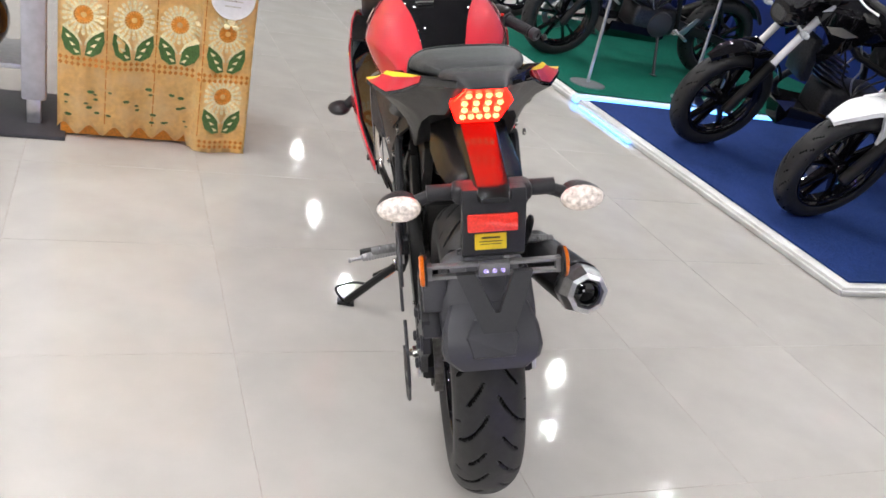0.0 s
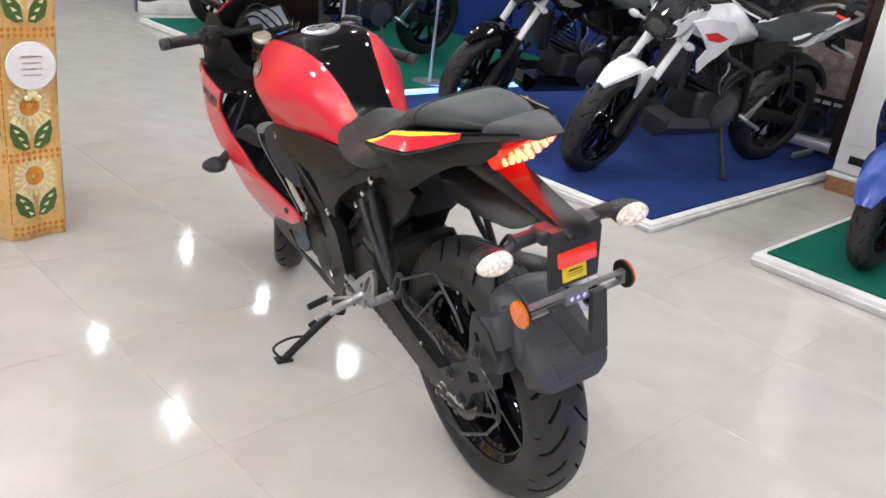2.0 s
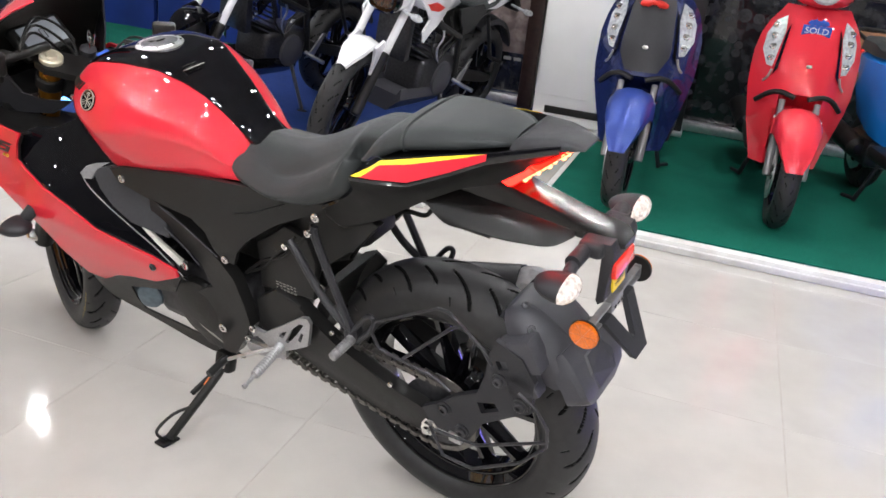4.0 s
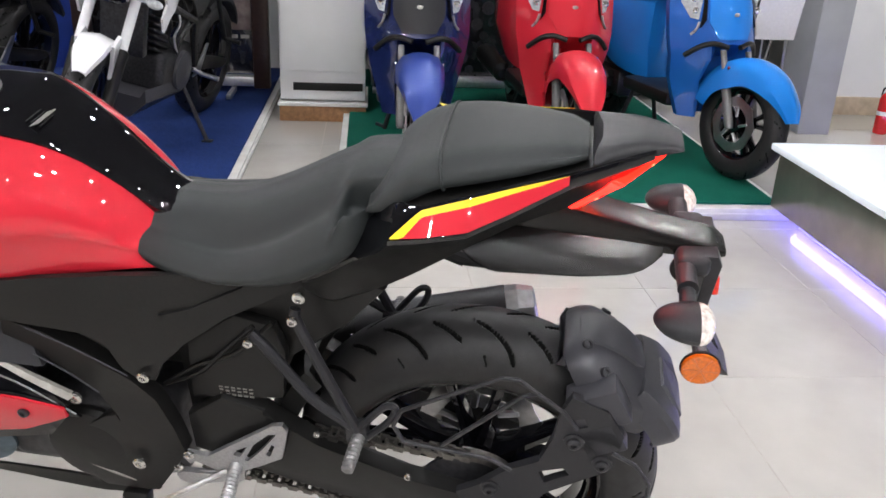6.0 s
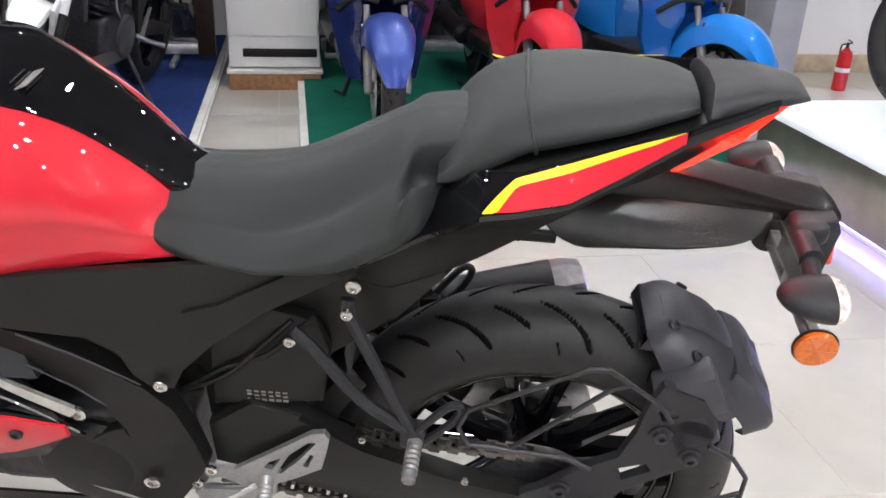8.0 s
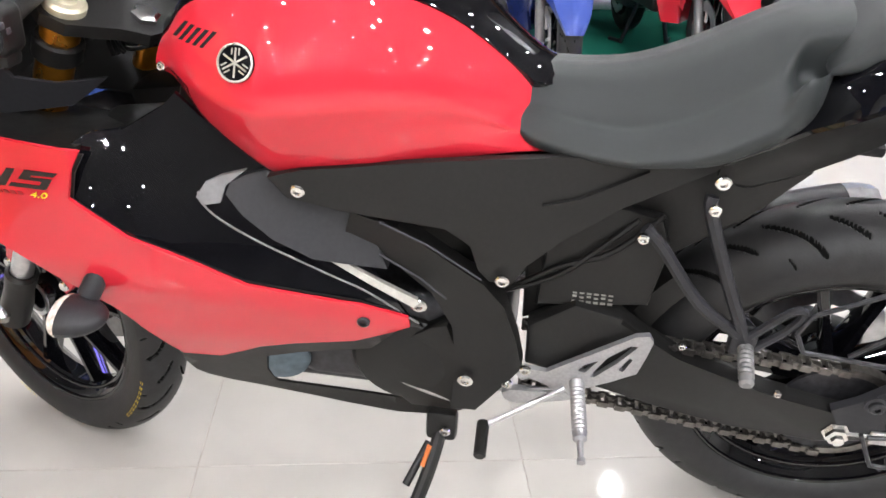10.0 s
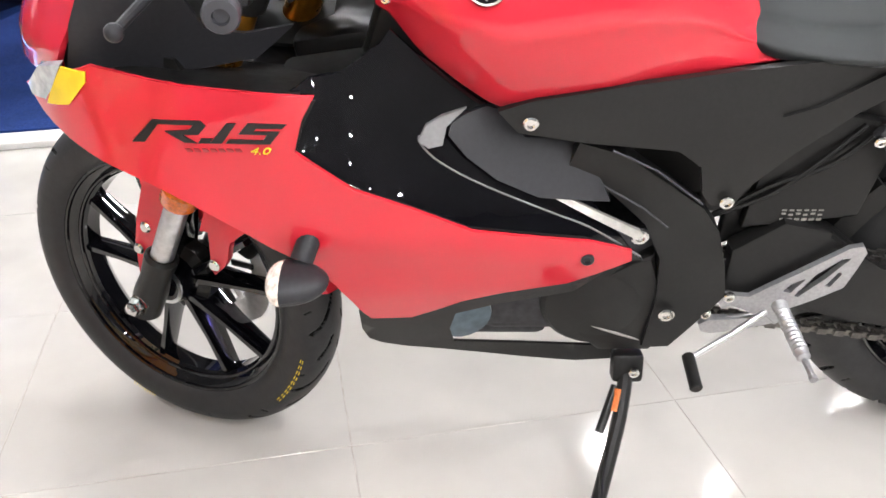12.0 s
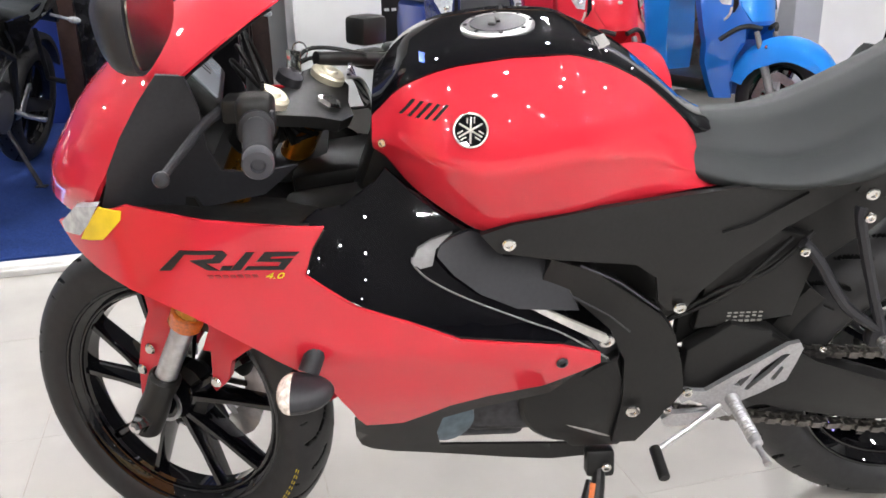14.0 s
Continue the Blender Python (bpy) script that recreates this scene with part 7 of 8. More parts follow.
    loft(b, [[(x, -0.192, z) for x, z in oval(0, 1.045, 0.062, 0.045, 18)], [(x, -0.180, z) for x, z in oval(0, 1.045, 0.05, 0.035, 18)]], m=S)
    P("headlight", b, LENSW, hd, "round chrome headlight")
    for sx in (-1, 1):
        b = B()
        cyl(b, (0.10 * sx, -0.29, 1.055), (0.35 * sx, -0.36, 1.05), 0.0165, n=12, m=S, bevel=0.003)
        P("grip", b, RUBBER, hd)
        b = B()
        tube(b, smooth_path([(0.14 * sx, -0.25, 1.05), (0.24 * sx, -0.25, 1.045), (0.33 * sx, -0.29, 1.04)], 4), 0.006, 7, False, S)
        P("lever", b, BLACKM, hd)
        b = B()
        tube(b, smooth_path([(0.13 * sx, -0.30, 1.08), (0.17 * sx, -0.31, 1.18), (0.22 * sx, -0.32, 1.21)], 4), 0.005, 7, False, S)
        ball(b, (0.25 * sx, -0.32, 1.235), (0.06, 0.02, 0.045), S, 14, 8)
        P("mirror", b, BLACKM, ob)
    # legs, floorboard, body, seat
    b = B()
    box(b, (0, -0.58, 0.30), (0.36, 0.46, 0.07), None, 0.02, 2)
    P("floorboard", b, BLACKM, ob, "black floorboard")
    b = B()
    rings = []
    for i in range(13):
        y = lerp(-0.72, -1.62, i / 12)
        t = i / 12
        w = table(t, [(0, 0.10), (0.2, 0.17), (0.5, 0.185), (0.8, 0.13), (1, 0.05)])
        zb = table(t, [(0, 0.32), (0.3, 0.36), (0.6, 0.46), (1, 0.66)])
        rings.append([(x, y, z) for x, z in ((-w * 0.8, zb), (-w, lerp(zb, 0.74, 0.4)), (-w * 0.9, 0.72), (-w * 0.6, 0.745), (w * 0.6, 0.745), (w * 0.9, 0.72), (w, lerp(zb, 0.74, 0.4)), (w * 0.8, zb))])
    loft(b, rings)
    P("body", b, paint, ob, "painted rear body", 40)
    b = B()
    rings = []
    for i in range(13):
        y = lerp(-0.66, -1.50, i / 12)
        w = table(i / 12, [(0, 0.08), (0.15, 0.13), (0.6, 0.15), (1, 0.10)])
        zt = table(i / 12, [(0, 0.77), (0.2, 0.80), (0.5, 0.80), (0.6, 0.825), (1, 0.82)])
        rings.append([(-w, y, 0.745), (-w, y, zt - 0.02), (-w * 0.8, y, zt), (0, y, zt + 0.004), (w * 0.8, y, zt), (w, y, zt - 0.02), (w, y, 0.745)])
    loft(b, rings)
    P("seat", b, SEATM, ob, "dark seat", 45)
    b = B()
    box(b, (0.02, -1.15, 0.25), (0.20, 0.36, 0.16), None, 0.04, 2)
    P("engine", b, DARKM)
    b = B()
    lathe(b, (0.14, -1.02, 0.26), (0.1, -1, 0.12), [(0, 0.03), (0.03, 0.055), (0.42, 0.06), (0.46, 0.03)], 18)
    P("silencer", b, BLACKM)
    b = B()
    for sx in (-1, 1):
        tube(b, [(0.06 * sx, -0.88, 0.24), (0.13 * sx, -0.92, 0.0)], 0.012, 8)
        tube(b, [(0.13 * sx, -0.92, 0.012), (0.17 * sx, -0.99, 0.010)], 0.010, 8)
    P("centre_stand", b, DARKM)
    b = B()
    for sx in (-1, 1):
        tube(b, smooth_path([(0.09 * sx, -1.45, 0.79), (0.11 * sx, -1.62, 0.83), (0.05 * sx, -1.70, 0.84), (0, -1.71, 0.84)], 4), 0.012, 8)
    P("grab_rail", b, BLACKM)
    b = B()
    box(b, (0, -1.64, 0.70), (0.12, 0.04, 0.07), (-20, 0, 0), 0.015)
    P("tail_light", b, REDREF, ob)
    # garlands and signs
    if sold:
        sg = thing("sold_sign", "small blue sign reading SOLD on the red scooter", "sign")
        sg.matrix_world = m @ Matrix.Translation((0, apron_y(0, 0.90) + 0.020, 0.885)) @ Euler((radians(-22), 0, 0)).to_matrix().to_4x4()
        b = B()
        box(b, (0, 0, 0), (0.125, 0.004, 0.05), None, 0.001)
        for k in range(5):
            box(b, (-0.03 + 0.015 * k, 0, 0.036 + 0.006 * (k % 2)), (0.02, 0.004, 0.028), (0, 25 * (k - 2), 0), 0.001)
        part("board", b, BLUEST, sg)
        cu = bpy.data.curves.new("sold_text", "FONT")
        cu.body, cu.size, cu.align_x, cu.align_y, cu.extrude = "SOLD", 0.042, "CENTER", "CENTER", 0.0004
        cu.materials.append(WHITEINK)
        tx = new("lettering", cu)
        tx.parent = sg
        tx.matrix_basis = Matrix.Translation((0, 0.003, 0)) @ Euler((radians(90), 0, radians(180))).to_matrix().to_4x4()
    elif centre is GREYP:
        bow = thing("ribbon_bow", "small red ribbon bow on the blue scooter", "ribbon")
        bow.matrix_world = m @ Matrix.Translation((0, apron_y(0, 0.93) + 0.018, 0.925))
        for sx in (-1, 1):
            b = B()
            ball(b, (0.032 * sx, 0.004, 0.004), (0.034, 0.010, 0.016), Euler((0, radians(14 * sx), 0)).to_matrix().to_4x4(), 12, 8)
            tube(b, [(0.005 * sx, 0.004, 0), (0.03 * sx, 0.004, -0.02)], 0.005, 6)
            part("loop", b, REDINK, bow)
        b = B()
        ball(b, (0, 0.008, 0), (0.012, 0.010, 0.012), None, 10, 6)
        part("knot", b, REDINK, bow)
    return ob


def parked(u, v, turn):
    return ROOM @ Matrix.Translation((u, v, 0.065)) @ Matrix.Rotation(radians(90 + turn), 4, "Z")


scooter(BLUEM, GREYP, "matt blue scooter with charcoal front panel on green carpet", parked(2.80, -0.46, 0), 0, apron=NAVY)
scooter(RED, RED, "glossy red scooter with a SOLD sign on green carpet", parked(3.00, -1.19, 2), 0, True)
# the apron is a darker tone of the scooter's blue
scooter(CYAN, CYAN, "bright blue scooter parked at an angle on green carpet", parked(2.92, -1.95, 12), 10, apron=shader("darker_blue_apron", (0.010, 0.10, 0.42), 0.4, 0.0, coat=1.0, spec=0.2, grain=(900, 0.04)))


# ---- cabinet, panels and wall dressing ----
cab = thing("cabinet", "tall white cabinet on a raw timber plinth", "cabinet", ROOM)
b = B()
box(b, (4.38, 0.02, 1.08), (0.48, 0.49, 1.92), None, 0.006)
part("body", b, WALLW, cab)
b = B()
box(b, (4.136, 0.02, 1.16), (0.012, 0.47, 1.74), None, 0.004)
part("door", b, WALLW, cab)
b = B()
box(b, (4.136, -0.01, 0.20), (0.010, 0.40, 0.045), None, 0.002)
part("slot", b, BLACKM, cab, "dark slot at the foot")
b = B()
box(b, (4.36, 0.02, 0.045), (0.50, 0.50, 0.09), None, 0.004)
part("plinth", b, WOOD, cab, "raw brown timber plinth")
b = B()
box(b, (4.36, 0.02, 0.10), (0.52, 0.52, 0.02), None, 0.003)
part("skirting", b, EDGEW, cab)

pan = thing("poster_stand", "dark framed poster panel on an aluminium foot", "poster stand", ROOM)
b = B()
box(b, (4.62, 0.95, 0.13), (0.08, 1.05, 0.06), None, 0.006)
box(b, (4.50, 0.60, 0.075), (0.26, 0.03, 0.03), None, 0.004)
box(b, (4.50, 1.30, 0.075), (0.26, 0.03, 0.03), None, 0.004)
part("foot", b, ALU, pan, "aluminium foot rail")
b = B()
box(b, (4.64, 0.95, 1.10), (0.02, 1.02, 1.86), None, 0.004)
part("panel", b, BLACKW, pan, "black poster panel")
b = B()
box(b, (4.627, 0.66, 0.62), (0.004, 0.36, 0.36), None, 0.001)
part("print", b, shader("brown_print", (0.12, 0.09, 0.085), 0.4, grain=(14, 0.4), dirt=(20, (0.30, 0.26, 0.25), 0.6)), pan, "faded brown picture")
b = B()
for k in range(5):
    box(b, (4.6235, 0.52 + 0.07 * k, 0.40), (0.002, 0.052, 0.022))
part("bar_text", b, STICKG, pan, "grey bars of unreadable print")
b = B()
for v in (0.42, 1.48):
    box(b, (4.60, v, 1.08), (0.07, 0.10, 1.98), None, 0.006)
part("frame", b, shader("dark_brown_frame", (0.03, 0.016, 0.013), 0.35, grain=(40, 0.3)), pan, "dark brown frame")

# glass wall behind the scooters
gw = tagged(thing("partition", "black glass partition with aluminium foot rail", "partition", ROOM), kind="structure")
for k in range(3):
    b = B()
    v0 = -0.30 - 0.92 * k
    box(b, (4.95, v0 - 0.44, 1.2), (0.03, 0.86, 2.2), None, 0.004)
    part("pane", b, BLACKW, gw)
b = B()
box(b, (4.93, -1.66, 0.10), (0.09, 2.8, 0.07), None, 0.006)
part("rail", b, ALU, gw, "aluminium foot rail")
# foggy reflections in the panes, painted as paler flat discs
for k in range(26):
    b = B()
    v = -0.42 - 0.75 * random.random()
    z = 0.18 + 0.75 * random.random()
    r = random.uniform(0.012, 0.045)
    lathe(b, (4.934, v, z), (-1, 0, 0), [(0, r), (0.001, r), (0.001, r * 0.55)], 14)
    part("reflection_spot", b, DARKM, gw)
b = B()
box(b, (4.95, -1.5, 2.5), (0.06, 2.9, 0.4), None, 0.01)
part("head_panel", b, BROWN, gw, "brown timber head panel")
b = B()
box(b, (4.91, -1.45, 0.70), (0.02, 0.62, 0.34), None, 0.004)
part("band", b, BROWN, gw, "brown timber panel")

# dark banner beside the cabinet
ban = thing("banner", "tall black banner with pale lettering bars", "banner", ROOM)
b = B()
box(b, (4.66, -0.46, 0.95), (0.012, 0.36, 1.7), None, 0.002)
part("cloth", b, INK, ban)
b = B()
for k in range(4):
    box(b, (4.652, -0.36 - 0.045 * k, 0.72), (0.002, 0.03, 0.018), (0, 20, 0))
part("bar_text", b, WHITEINK, ban)
b = B()
box(b, (4.66, -0.46, 0.085), (0.10, 0.38, 0.03), None, 0.004)
part("foot", b, ALU, ban)

# blue backdrop behind the motorcycles
for k, (v0, v1) in enumerate(((1.56, 2.7), (2.74, 3.9), (3.94, 5.1), (5.14, 6.6))):
    b = B()
    box(b, (5.32, (v0 + v1) / 2, 1.25), (0.06, v1 - v0, 2.5), None, 0.008, m=ROOM)
    tagged(part("backdrop_panel", b, BLUEW), "deep blue printed backdrop panel", "backdrop", "backdrop panels", "structure")
cn = thing("counter", "dark blue counter with a white plinth", "counter", ROOM)
b = B()
box(b, (4.1, 6.0, 0.7), (3.0, 0.08, 1.4), None, 0.008)
part("front_panel", b, NAVY, cn)
b = B()
box(b, (4.1, 5.92, 0.06), (3.0, 0.10, 0.12), None, 0.008)
part("plinth", b, EDGEW, cn, "white plinth")

# pale column and wall return at the far corner
b = B()
box(b, (4.22, -2.95, H / 2), (0.34, 0.20, H), None, 0.004, m=ROOM)
tagged(part("column", b, shader("grey_plaster", (0.36, 0.37, 0.39), 0.6, grain=(6, 0.06))), "plain grey plaster column", "column", kind="structure")
b = B()
box(b, (4.70, -4.9, H / 2), (0.12, 3.5, H), m=ROOM)
tagged(part("wall_return", b, WALLW), "plain white wall", "wall", kind="structure")
b = B()
box(b, (4.63, -4.9, 0.06), (0.03, 3.5, 0.12), None, 0.004, m=ROOM)
tagged(part("baseboard", b, shader("tan_skirting", (0.45, 0.36, 0.25), 0.4, grain=(20, 0.15))), "tan tiled baseboard", "baseboard", kind="structure")

# fire extinguisher
fe = thing("fire_extinguisher", "red fire extinguisher with black hose on the floor", "fire extinguisher", Matrix.Translation(rm(4.12, -3.42)) @ Matrix.Scale(0.52, 4))
b = B()
lathe(b, (0, 0, 0), (0, 0, 1), [(0, 0.075), (0.01, 0.082), (0.40, 0.082), (0.45, 0.070), (0.48, 0.035), (0.50, 0.025)], 28)
body = part("cylinder", b, EXT, fe)
b = B()
lathe(b, (0, 0, 0.22), (0, 0, 1), [(0, 0.0825), (0.05, 0.0825)], 28, cap=False)
part("label", b, WHITEINK, body, "white label")
b = B()
box(b, (0, 0, 0.53), (0.03, 0.03, 0.06), None, 0.005)
box(b, (-0.05, 0, 0.56), (0.12, 0.02, 0.014), (0, 8, 0), 0.004)
box(b, (-0.05, 0, 0.585), (0.12, 0.02, 0.010), (0, -6, 0), 0.004)
part("valve", b, BLACKM, fe)
b = B()
tube(b, smooth_path([(0.02, 0, 0.53), (0.12, 0.02, 0.50), (0.11, 0.03, 0.30), (0.095, 0.03, 0.12)], 5), 0.010, 8)
part("hose", b, BLACKM, fe)

# lit silver platform
pl = thing("display_plinth", "silver display plinth with a glossy white glass top", "display plinth", ROOM)
b = B()
box(b, (1.25, -3.00, 0.190), (2.5, 2.08, 0.24), None, 0.006)
part("side_panel", b, shader("brushed_steel_sheet", (0.40, 0.36, 0.31), 0.32, 0.85, grain=(9, 0.12)), pl, "brushed steel side")
b = B()
box(b, (1.25, -3.00, 0.325), (2.56, 2.14, 0.03), None, 0.008)
part("top", b, TOPGLOW, pl, "glossy white top")
b = B()
box(b, (1.25, -3.0, 0.034), (2.30, 1.90, 0.068), None, 0.004)
part("foot", b, EDGEW, pl)
b = B()
box(b, (1.25, -2.035, 0.045), (2.3, 0.015, 0.03), None, 0.003)
box(b, (2.415, -3.0, 0.045), (0.015, 1.9, 0.03), None, 0.003)
part("led_strip", b, LEDV, pl, "glowing blue light strip under the edge")

# brochure stand
st = thing("brochure_stand", "white sheet on a thin metal easel", "sign stand", ROOM)
b = B()
box(b, (4.05, -2.60, 0.72), (0.012, 0.26, 0.34), (0, -12, 0), 0.003)
part("sheet", b, WHITEP, st)
b = B()
for r in range(3):
    for k in range(4):
        box(b, (4.042 + 0.012 * r, -2.50 - 0.06 * k, 0.82 - 0.09 * r), (0.003, 0.045, 0.055), (0, -12, 0))
part("print_block", b, BLUEST, st, "blue blocks of unreadable print")
b = B()
tube(b, [(4.06, -2.53, 0.56), (4.02, -2.52, 0.0)], 0.006, 6)
tube(b, [(4.06, -2.67, 0.56), (4.02, -2.68, 0.0)], 0.006, 6)
tube(b, [(4.09, -2.60, 0.60), (4.25, -2.60, 0.0)], 0.006, 6)
part("leg", b, STEEL, st)


def info_sign(u, v, z0, turn):
    s = thing("info_sign", "white price board on a slim pole", "sign stand", ROOM @ Matrix.Translation((u, v, z0)) @ Matrix.Rotation(radians(turn), 4, "Z"), "price boards")
    b = B()
    lathe(b, (0, 0, 0), (0, 0, 1), [(0, 0.12), (0.008, 0.12), (0.012, 0.02), (0.02, 0.011), (0.80, 0.010)], 20)
    part("pole", b, ALU, s)
    b = B()
    box(b, (-0.02, 0, 0.84), (0.22, 0.30, 0.014), (0, -48, 0), 0.004)
    board = part("board", b, WHITEP, s)
    b = B()
    for k in range(7):
        box(b, (-0.082 + 0.021 * k - 0.008, 0.0, 0.772 + 0.0233 * k + 0.012), (0.008, 0.22 - 0.02 * (k % 3), 0.002), (0, -48, 0))
    part("bar_text", b, DARKM, board, "bars of unreadable print")
    return s


info_sign(2.62, 3.02, 0.052, 0)
info_sign(3.35, 2.90, 0.052, 10)

# ---- by the aisle: draped screen, stand, round tag ----
CLOTH = shader("brocade_ground", (0.93, 0.62, 0.24), 0.42, grain=(60, 0.12), dirt=(11, (0.93, 0.74, 0.42), 0.7), bump=(260, 0.6), sheen=0.3)
CLOTHL = shader("brocade_thread", (0.93, 0.77, 0.46), 0.4, grain=(120, 0.2), bump=(300, 0.6))
CLOTHD = shader("brocade_orange", (0.68, 0.26, 0.035), 0.45, grain=(120, 0.25), bump=(300, 0.6))
CLOTHG = shader("brocade_green", (0.06, 0.13, 0.03), 0.5, grain=(120, 0.3), bump=(300, 0.5))
dr = thing("draped_screen", "golden orange brocade cloth draped over a tall box", "draped cloth", ROOM)


def drape_v(u, z):
    """How far the cloth stands out; shallow upright folds."""
    return 1.445 - 0.012 * math.sin(u * 17 + 0.8) - 0.006 * math.sin(u * 41 + 3 * z) - (0.035 if u > -0.02 else 0.0) - 0.008 * math.sin(z * 9 + u * 4)


b = B()
nu, nz = 60, 40
grid = [[b.verts.new((lerp(-0.50, 0.185, i / nu), drape_v(lerp(-0.50, 0.185, i / nu), 1.5 * j / nz), 0.004 + (0.035 + 0.02 * math.sin(i * 0.8) if i < 41 else 0.0) * (1 - j / nz) ** 3 + 1.5 * j / nz)) for j in range(nz + 1)] for i in range(nu + 1)]
for i in range(nu):
    for j in range(nz):
        b.faces.new((grid[i][j], grid[i + 1][j], grid[i + 1][j + 1], grid[i][j + 1]))
bmesh.ops.solidify(b, geom=b.faces[:], thickness=0.004)
part("cloth", b, CLOTH, dr, "golden orange brocade with flowers and green leaves", 60)
b = B()
box(b, (-0.16, 1.72, 0.75), (0.66, 0.48, 1.49), None, 0.01)
part("box", b, CLOTHD, dr)


def motif(bm, u0, z0, pts, lift=0.004):
    """A flat embroidered shape lying on the cloth."""
    bm.faces.new([bm.verts.new((u0 + du, drape_v(u0 + du, z0 + dz) - lift, z0 + dz)) for du, dz in pts])


# sewn-on flowers: two rings of petals round a boss, in upright strips
for row, (z0, strips) in enumerate(((0.10, (3,)), (0.235, (3,)), (0.475, (0, 1, 2, 3)), (0.90, (0, 1, 2, 3)), (1.28, (0, 1, 2, 3)))):
    for s in strips:
        u0 = (-0.415, -0.245, -0.085, 0.085)[s]
        if row == 0:
            continue
        bl_, bo = B(), B()
        for k in range(20):
            a = 2 * math.pi * k / 20
            for r0, r1, w, bm in ((0.034, 0.052, 0.0052, bl_), (0.056, 0.070, 0.0065, bl_), (0.010, 0.030, 0.0036, bo)):
                c, sn = math.cos(a), math.sin(a)
                motif(bm, u0, z0, [(c * r0 - sn * w, sn * r0 + c * w), (c * r0 + sn * w, sn * r0 - c * w), (c * r1 + sn * w * 0.9, sn * r1 - c * w * 0.9), (c * (r1 + 0.003), sn * (r1 + 0.003)), (c * r1 - sn * w * 0.9, sn * r1 + c * w * 0.9)])
        part("flower", bl_, CLOTHL, dr, "pale embroidered flower")
        part("flower_heart", bo, CLOTHD, dr)
for z0, strips in ((0.135, (3,)), (0.375, (0, 1, 2, 3)), (0.80, (0, 1, 2, 3))):
    for s in strips:
        u0 = (-0.415, -0.245, -0.085, 0.085)[s]
        g, l2 = B(), B()
        for sx in (-1, 1):
            motif(g, u0, z0, [(sx * x, z) for x, z in ((0.006, -0.045), (0.030, -0.050), (0.060, -0.030), (0.072, 0.010), (0.068, 0.050), (0.040, 0.035), (0.014, 0.005))], 0.0035)
            for q in ((0.020, -0.030), (0.034, -0.005), (0.048, 0.022)):
                motif(l2, u0, z0, [(sx * (q[0] + dx), q[1] + dz) for dx, dz in ((-0.010, -0.006), (0.004, -0.009), (0.012, 0.006), (0.002, 0.003))], 0.006)
            motif(l2, u0, z0, [(sx * x, z) for x, z in ((0.072, 0.055), (0.060, 0.062), (0.020, 0.030), (0.002, -0.005), (0.006, -0.010), (0.026, 0.022))], 0.006)
        part("leaf", g, CLOTHG, dr, "green embroidered leaf")
        part("leaf_vein", l2, CLOTHL, dr)
for z0 in (0.03, 0.295, 0.71, 1.10):
    b = B()
    for k in range(34):
        u0 = -0.49 + 0.02 * k
        if z0 < 0.1 and u0 < 0.01:
            continue
        for dz in (0, 0.020):
            motif(b, u0, z0 + dz, [(0, -0.009), (0.008, 0), (0, 0.009), (-0.008, 0)], 0.0045)
    tagged(part("lattice_band", b, CLOTHD, dr, "orange lattice band"), kind="stuff")
for u0 in (-0.335, -0.165, 0.0):
    b = B()
    for j in range(30):
        z0 = 0.09 + 0.046 * j
        motif(b, u0, z0, [(-0.002, -0.02), (0.002, -0.02), (0.002, 0.02), (-0.002, 0.02)], 0.003)
    part("seam", b, CLOTHD, dr)
for k in range(30):
    b = B()
    u0 = -0.48 + 0.45 * random.random()
    z0 = 0.08 + 0.14 * random.random()
    r = random.uniform(0.006, 0.014)
    motif(b, u0, z0, [(r * math.cos(a), r * 0.5 * math.sin(a)) for a in np.linspace(0, 6.28, 7)[:-1]], 0.003)
    part("small_leaf", b, CLOTHG, dr)

tag_ = thing("round_tag", "round white tag hanging by a bead from the cloth", "tag", ROOM)
b = B()
lathe(b, (0.09, 1.385, 0.615), (0, -1, 0), [(0, 0.078), (0.003, 0.080), (0.006, 0.078), (0.006, 0)], 36)
part("disc", b, WHITEP, tag_)
b = B()
ball(b, (0.09, 1.385, 0.525), (0.016, 0.008, 0.014), None, 12, 7)
ball(b, (0.075, 1.385, 0.508), (0.012, 0.007, 0.010), None, 12, 7)
ball(b, (0.106, 1.385, 0.508), (0.012, 0.007, 0.010), None, 12, 7)
part("bead", b, CLOTHL, tag_, "cream bead")
b = B()
for k in range(4):
    box(b, (0.09, 1.3785, 0.645 - 0.02 * k), (0.07 - 0.012 * (k % 2), 0.001, 0.005))
part("bar_text", b, SILVERP, tag_, "pale bars of unreadable print")

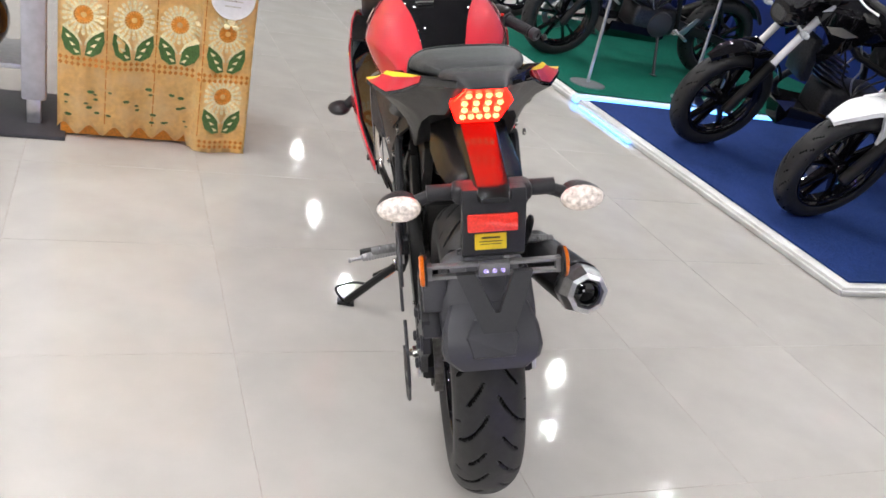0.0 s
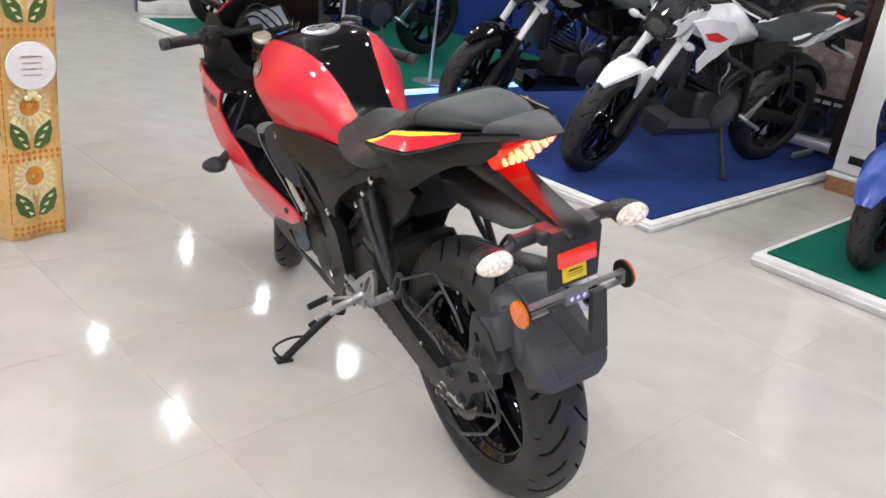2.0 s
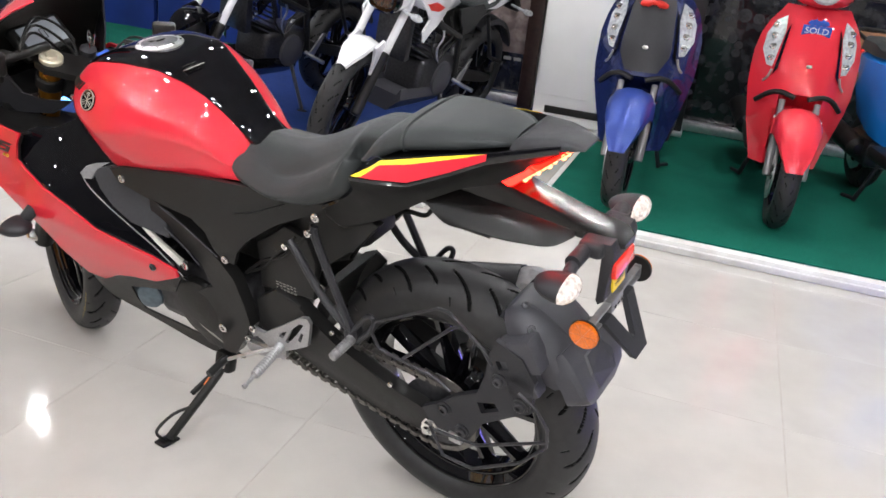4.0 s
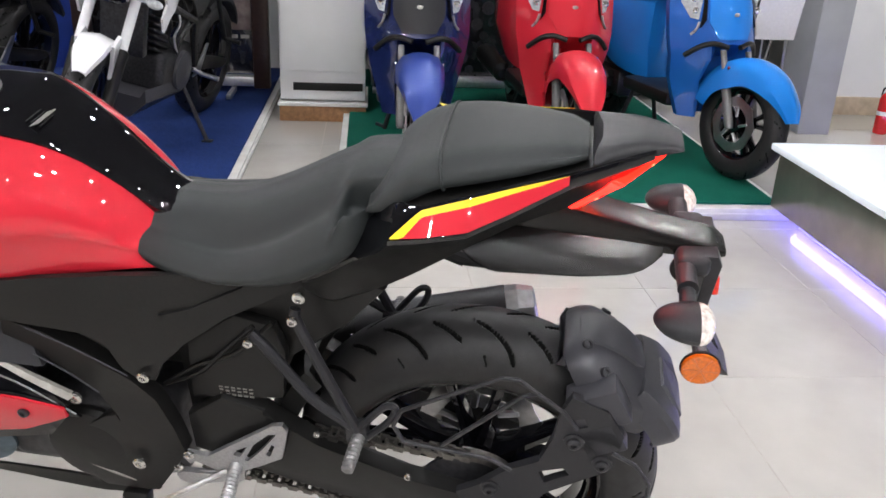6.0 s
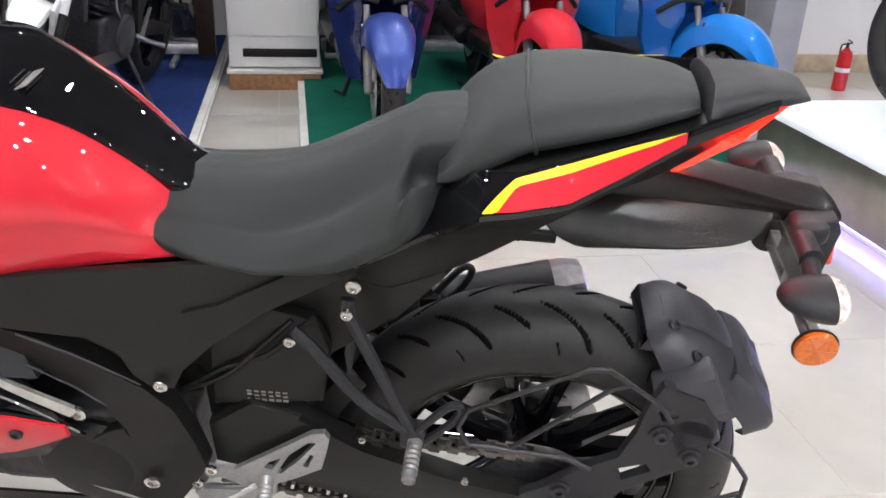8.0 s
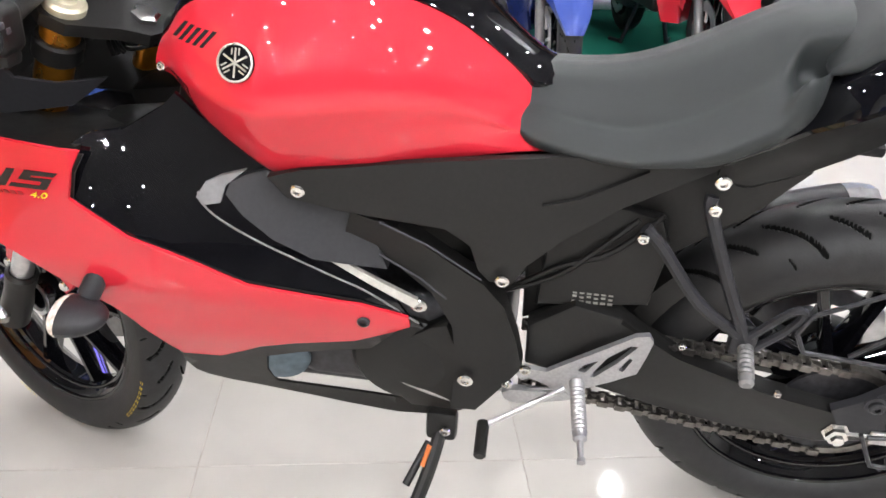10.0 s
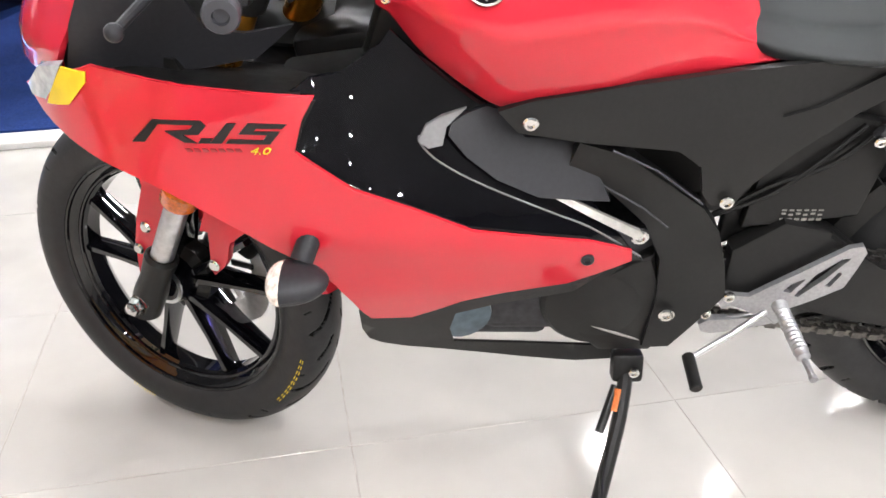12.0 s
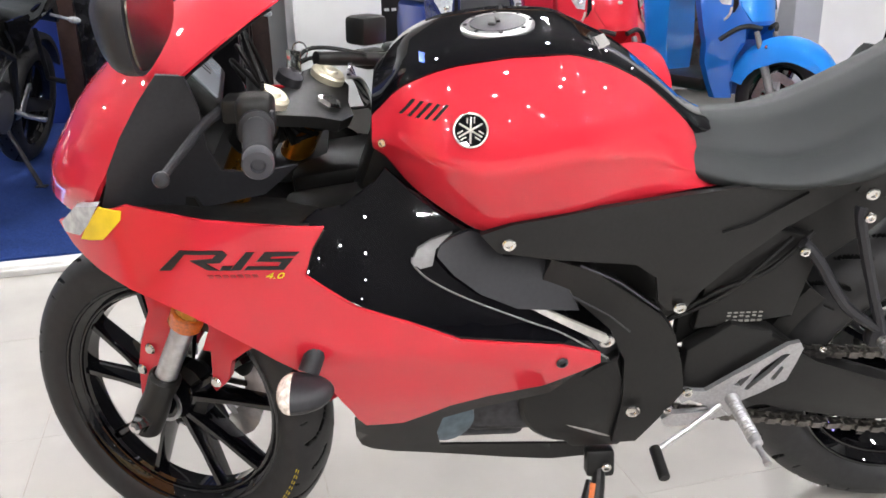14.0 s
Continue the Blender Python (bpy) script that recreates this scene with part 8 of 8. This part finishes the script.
rk = thing("display_rack", "pale grey metal rack with black helmets", "rack", ROOM)
for u in (-0.585, -1.15):
    b = B()
    box(b, (u, 1.56, 0.88), (0.085, 0.05, 1.55), None, 0.008)
    part("post", b, shader("pale_grey_metal", (0.46, 0.46, 0.52), 0.4, 0.3, grain=(30, 0.1)), rk, "pale grey post")
    b = B()
    box(b, (u, 1.56, 0.055), (0.05, 0.04, 0.11), None, 0.005)
    part("foot", b, ALU, rk)
for z in (0.22, 0.52, 0.82, 1.12):
    b = B()
    box(b, (-0.87, 1.74, z), (0.62, 0.34, 0.02), None, 0.004)
    part("shelf", b, ALU, rk)
b = B()
box(b, (-0.87, 1.66, 0.008), (0.80, 0.50, 0.016), None, 0.004)
part("base_plate", b, GREYL, rk)
for k in range(3):
    hm = thing("helmet", "gloss black motorcycle helmet on the rack", "helmet", ROOM @ Matrix.Translation((-0.80 + 0.02 * k, 1.70, 0.231 + 0.3 * k)), "helmets on the rack")
    b = B()
    rings = []
    for i in range(12):
        a = math.pi * lerp(0.04, 0.80, i / 11)
        rings.append([(0.125 * math.sin(a) * math.cos(t) * (1.0 if math.sin(t) > -0.4 else 1.02), 0.145 * math.sin(a) * math.sin(t), 0.125 + 0.13 * math.cos(a)) for t in np.linspace(0, 2 * math.pi, 25)[:-1]])
    loft(b, rings)
    part("shell", b, BLACKG, hm, "", 50)
    b = B()
    rings = [[(0.129 * math.sin(a) * math.cos(t), 0.149 * math.sin(a) * math.sin(t), 0.125 + 0.132 * math.cos(a)) for t in np.linspace(-2.5, -0.64, 13)] for a in np.linspace(1.15, 1.75, 7)]
    loft(b, rings, cap=False, close=False)
    part("visor", b, SMOKE, hm)


# ---- floor tiles ----
TILE_ME = tile_mesh()
far = []
for i in range(-23, 9):
    for j in range(-16, 23):
        u, v = 0.6 * i + 0.3, 0.6 * j + 0.3
        if u > 5.5 or (u > 2.9 and (0.6 < v < 2.4 or 3.0 < v < 5.2 or -1.8 < v < -0.4)):
            continue
        if -3.0 < u < 3.4 and -4.0 < v < 7.0:
            t = new("tile", TILE_ME)
            t.parent = floor
            t.matrix_world = ROOM @ Matrix.Translation((u, v, random.uniform(-0.0003, 0.0003)))
        else:
            far.append((u, v))
b = B()
for u, v in far:
    box(b, (u, v, -0.004), (0.5976, 0.5976, 0.008), m=ROOM)
rest = part("far_tiles", b, TILE, floor)
tagged(rest, kind="stuff")
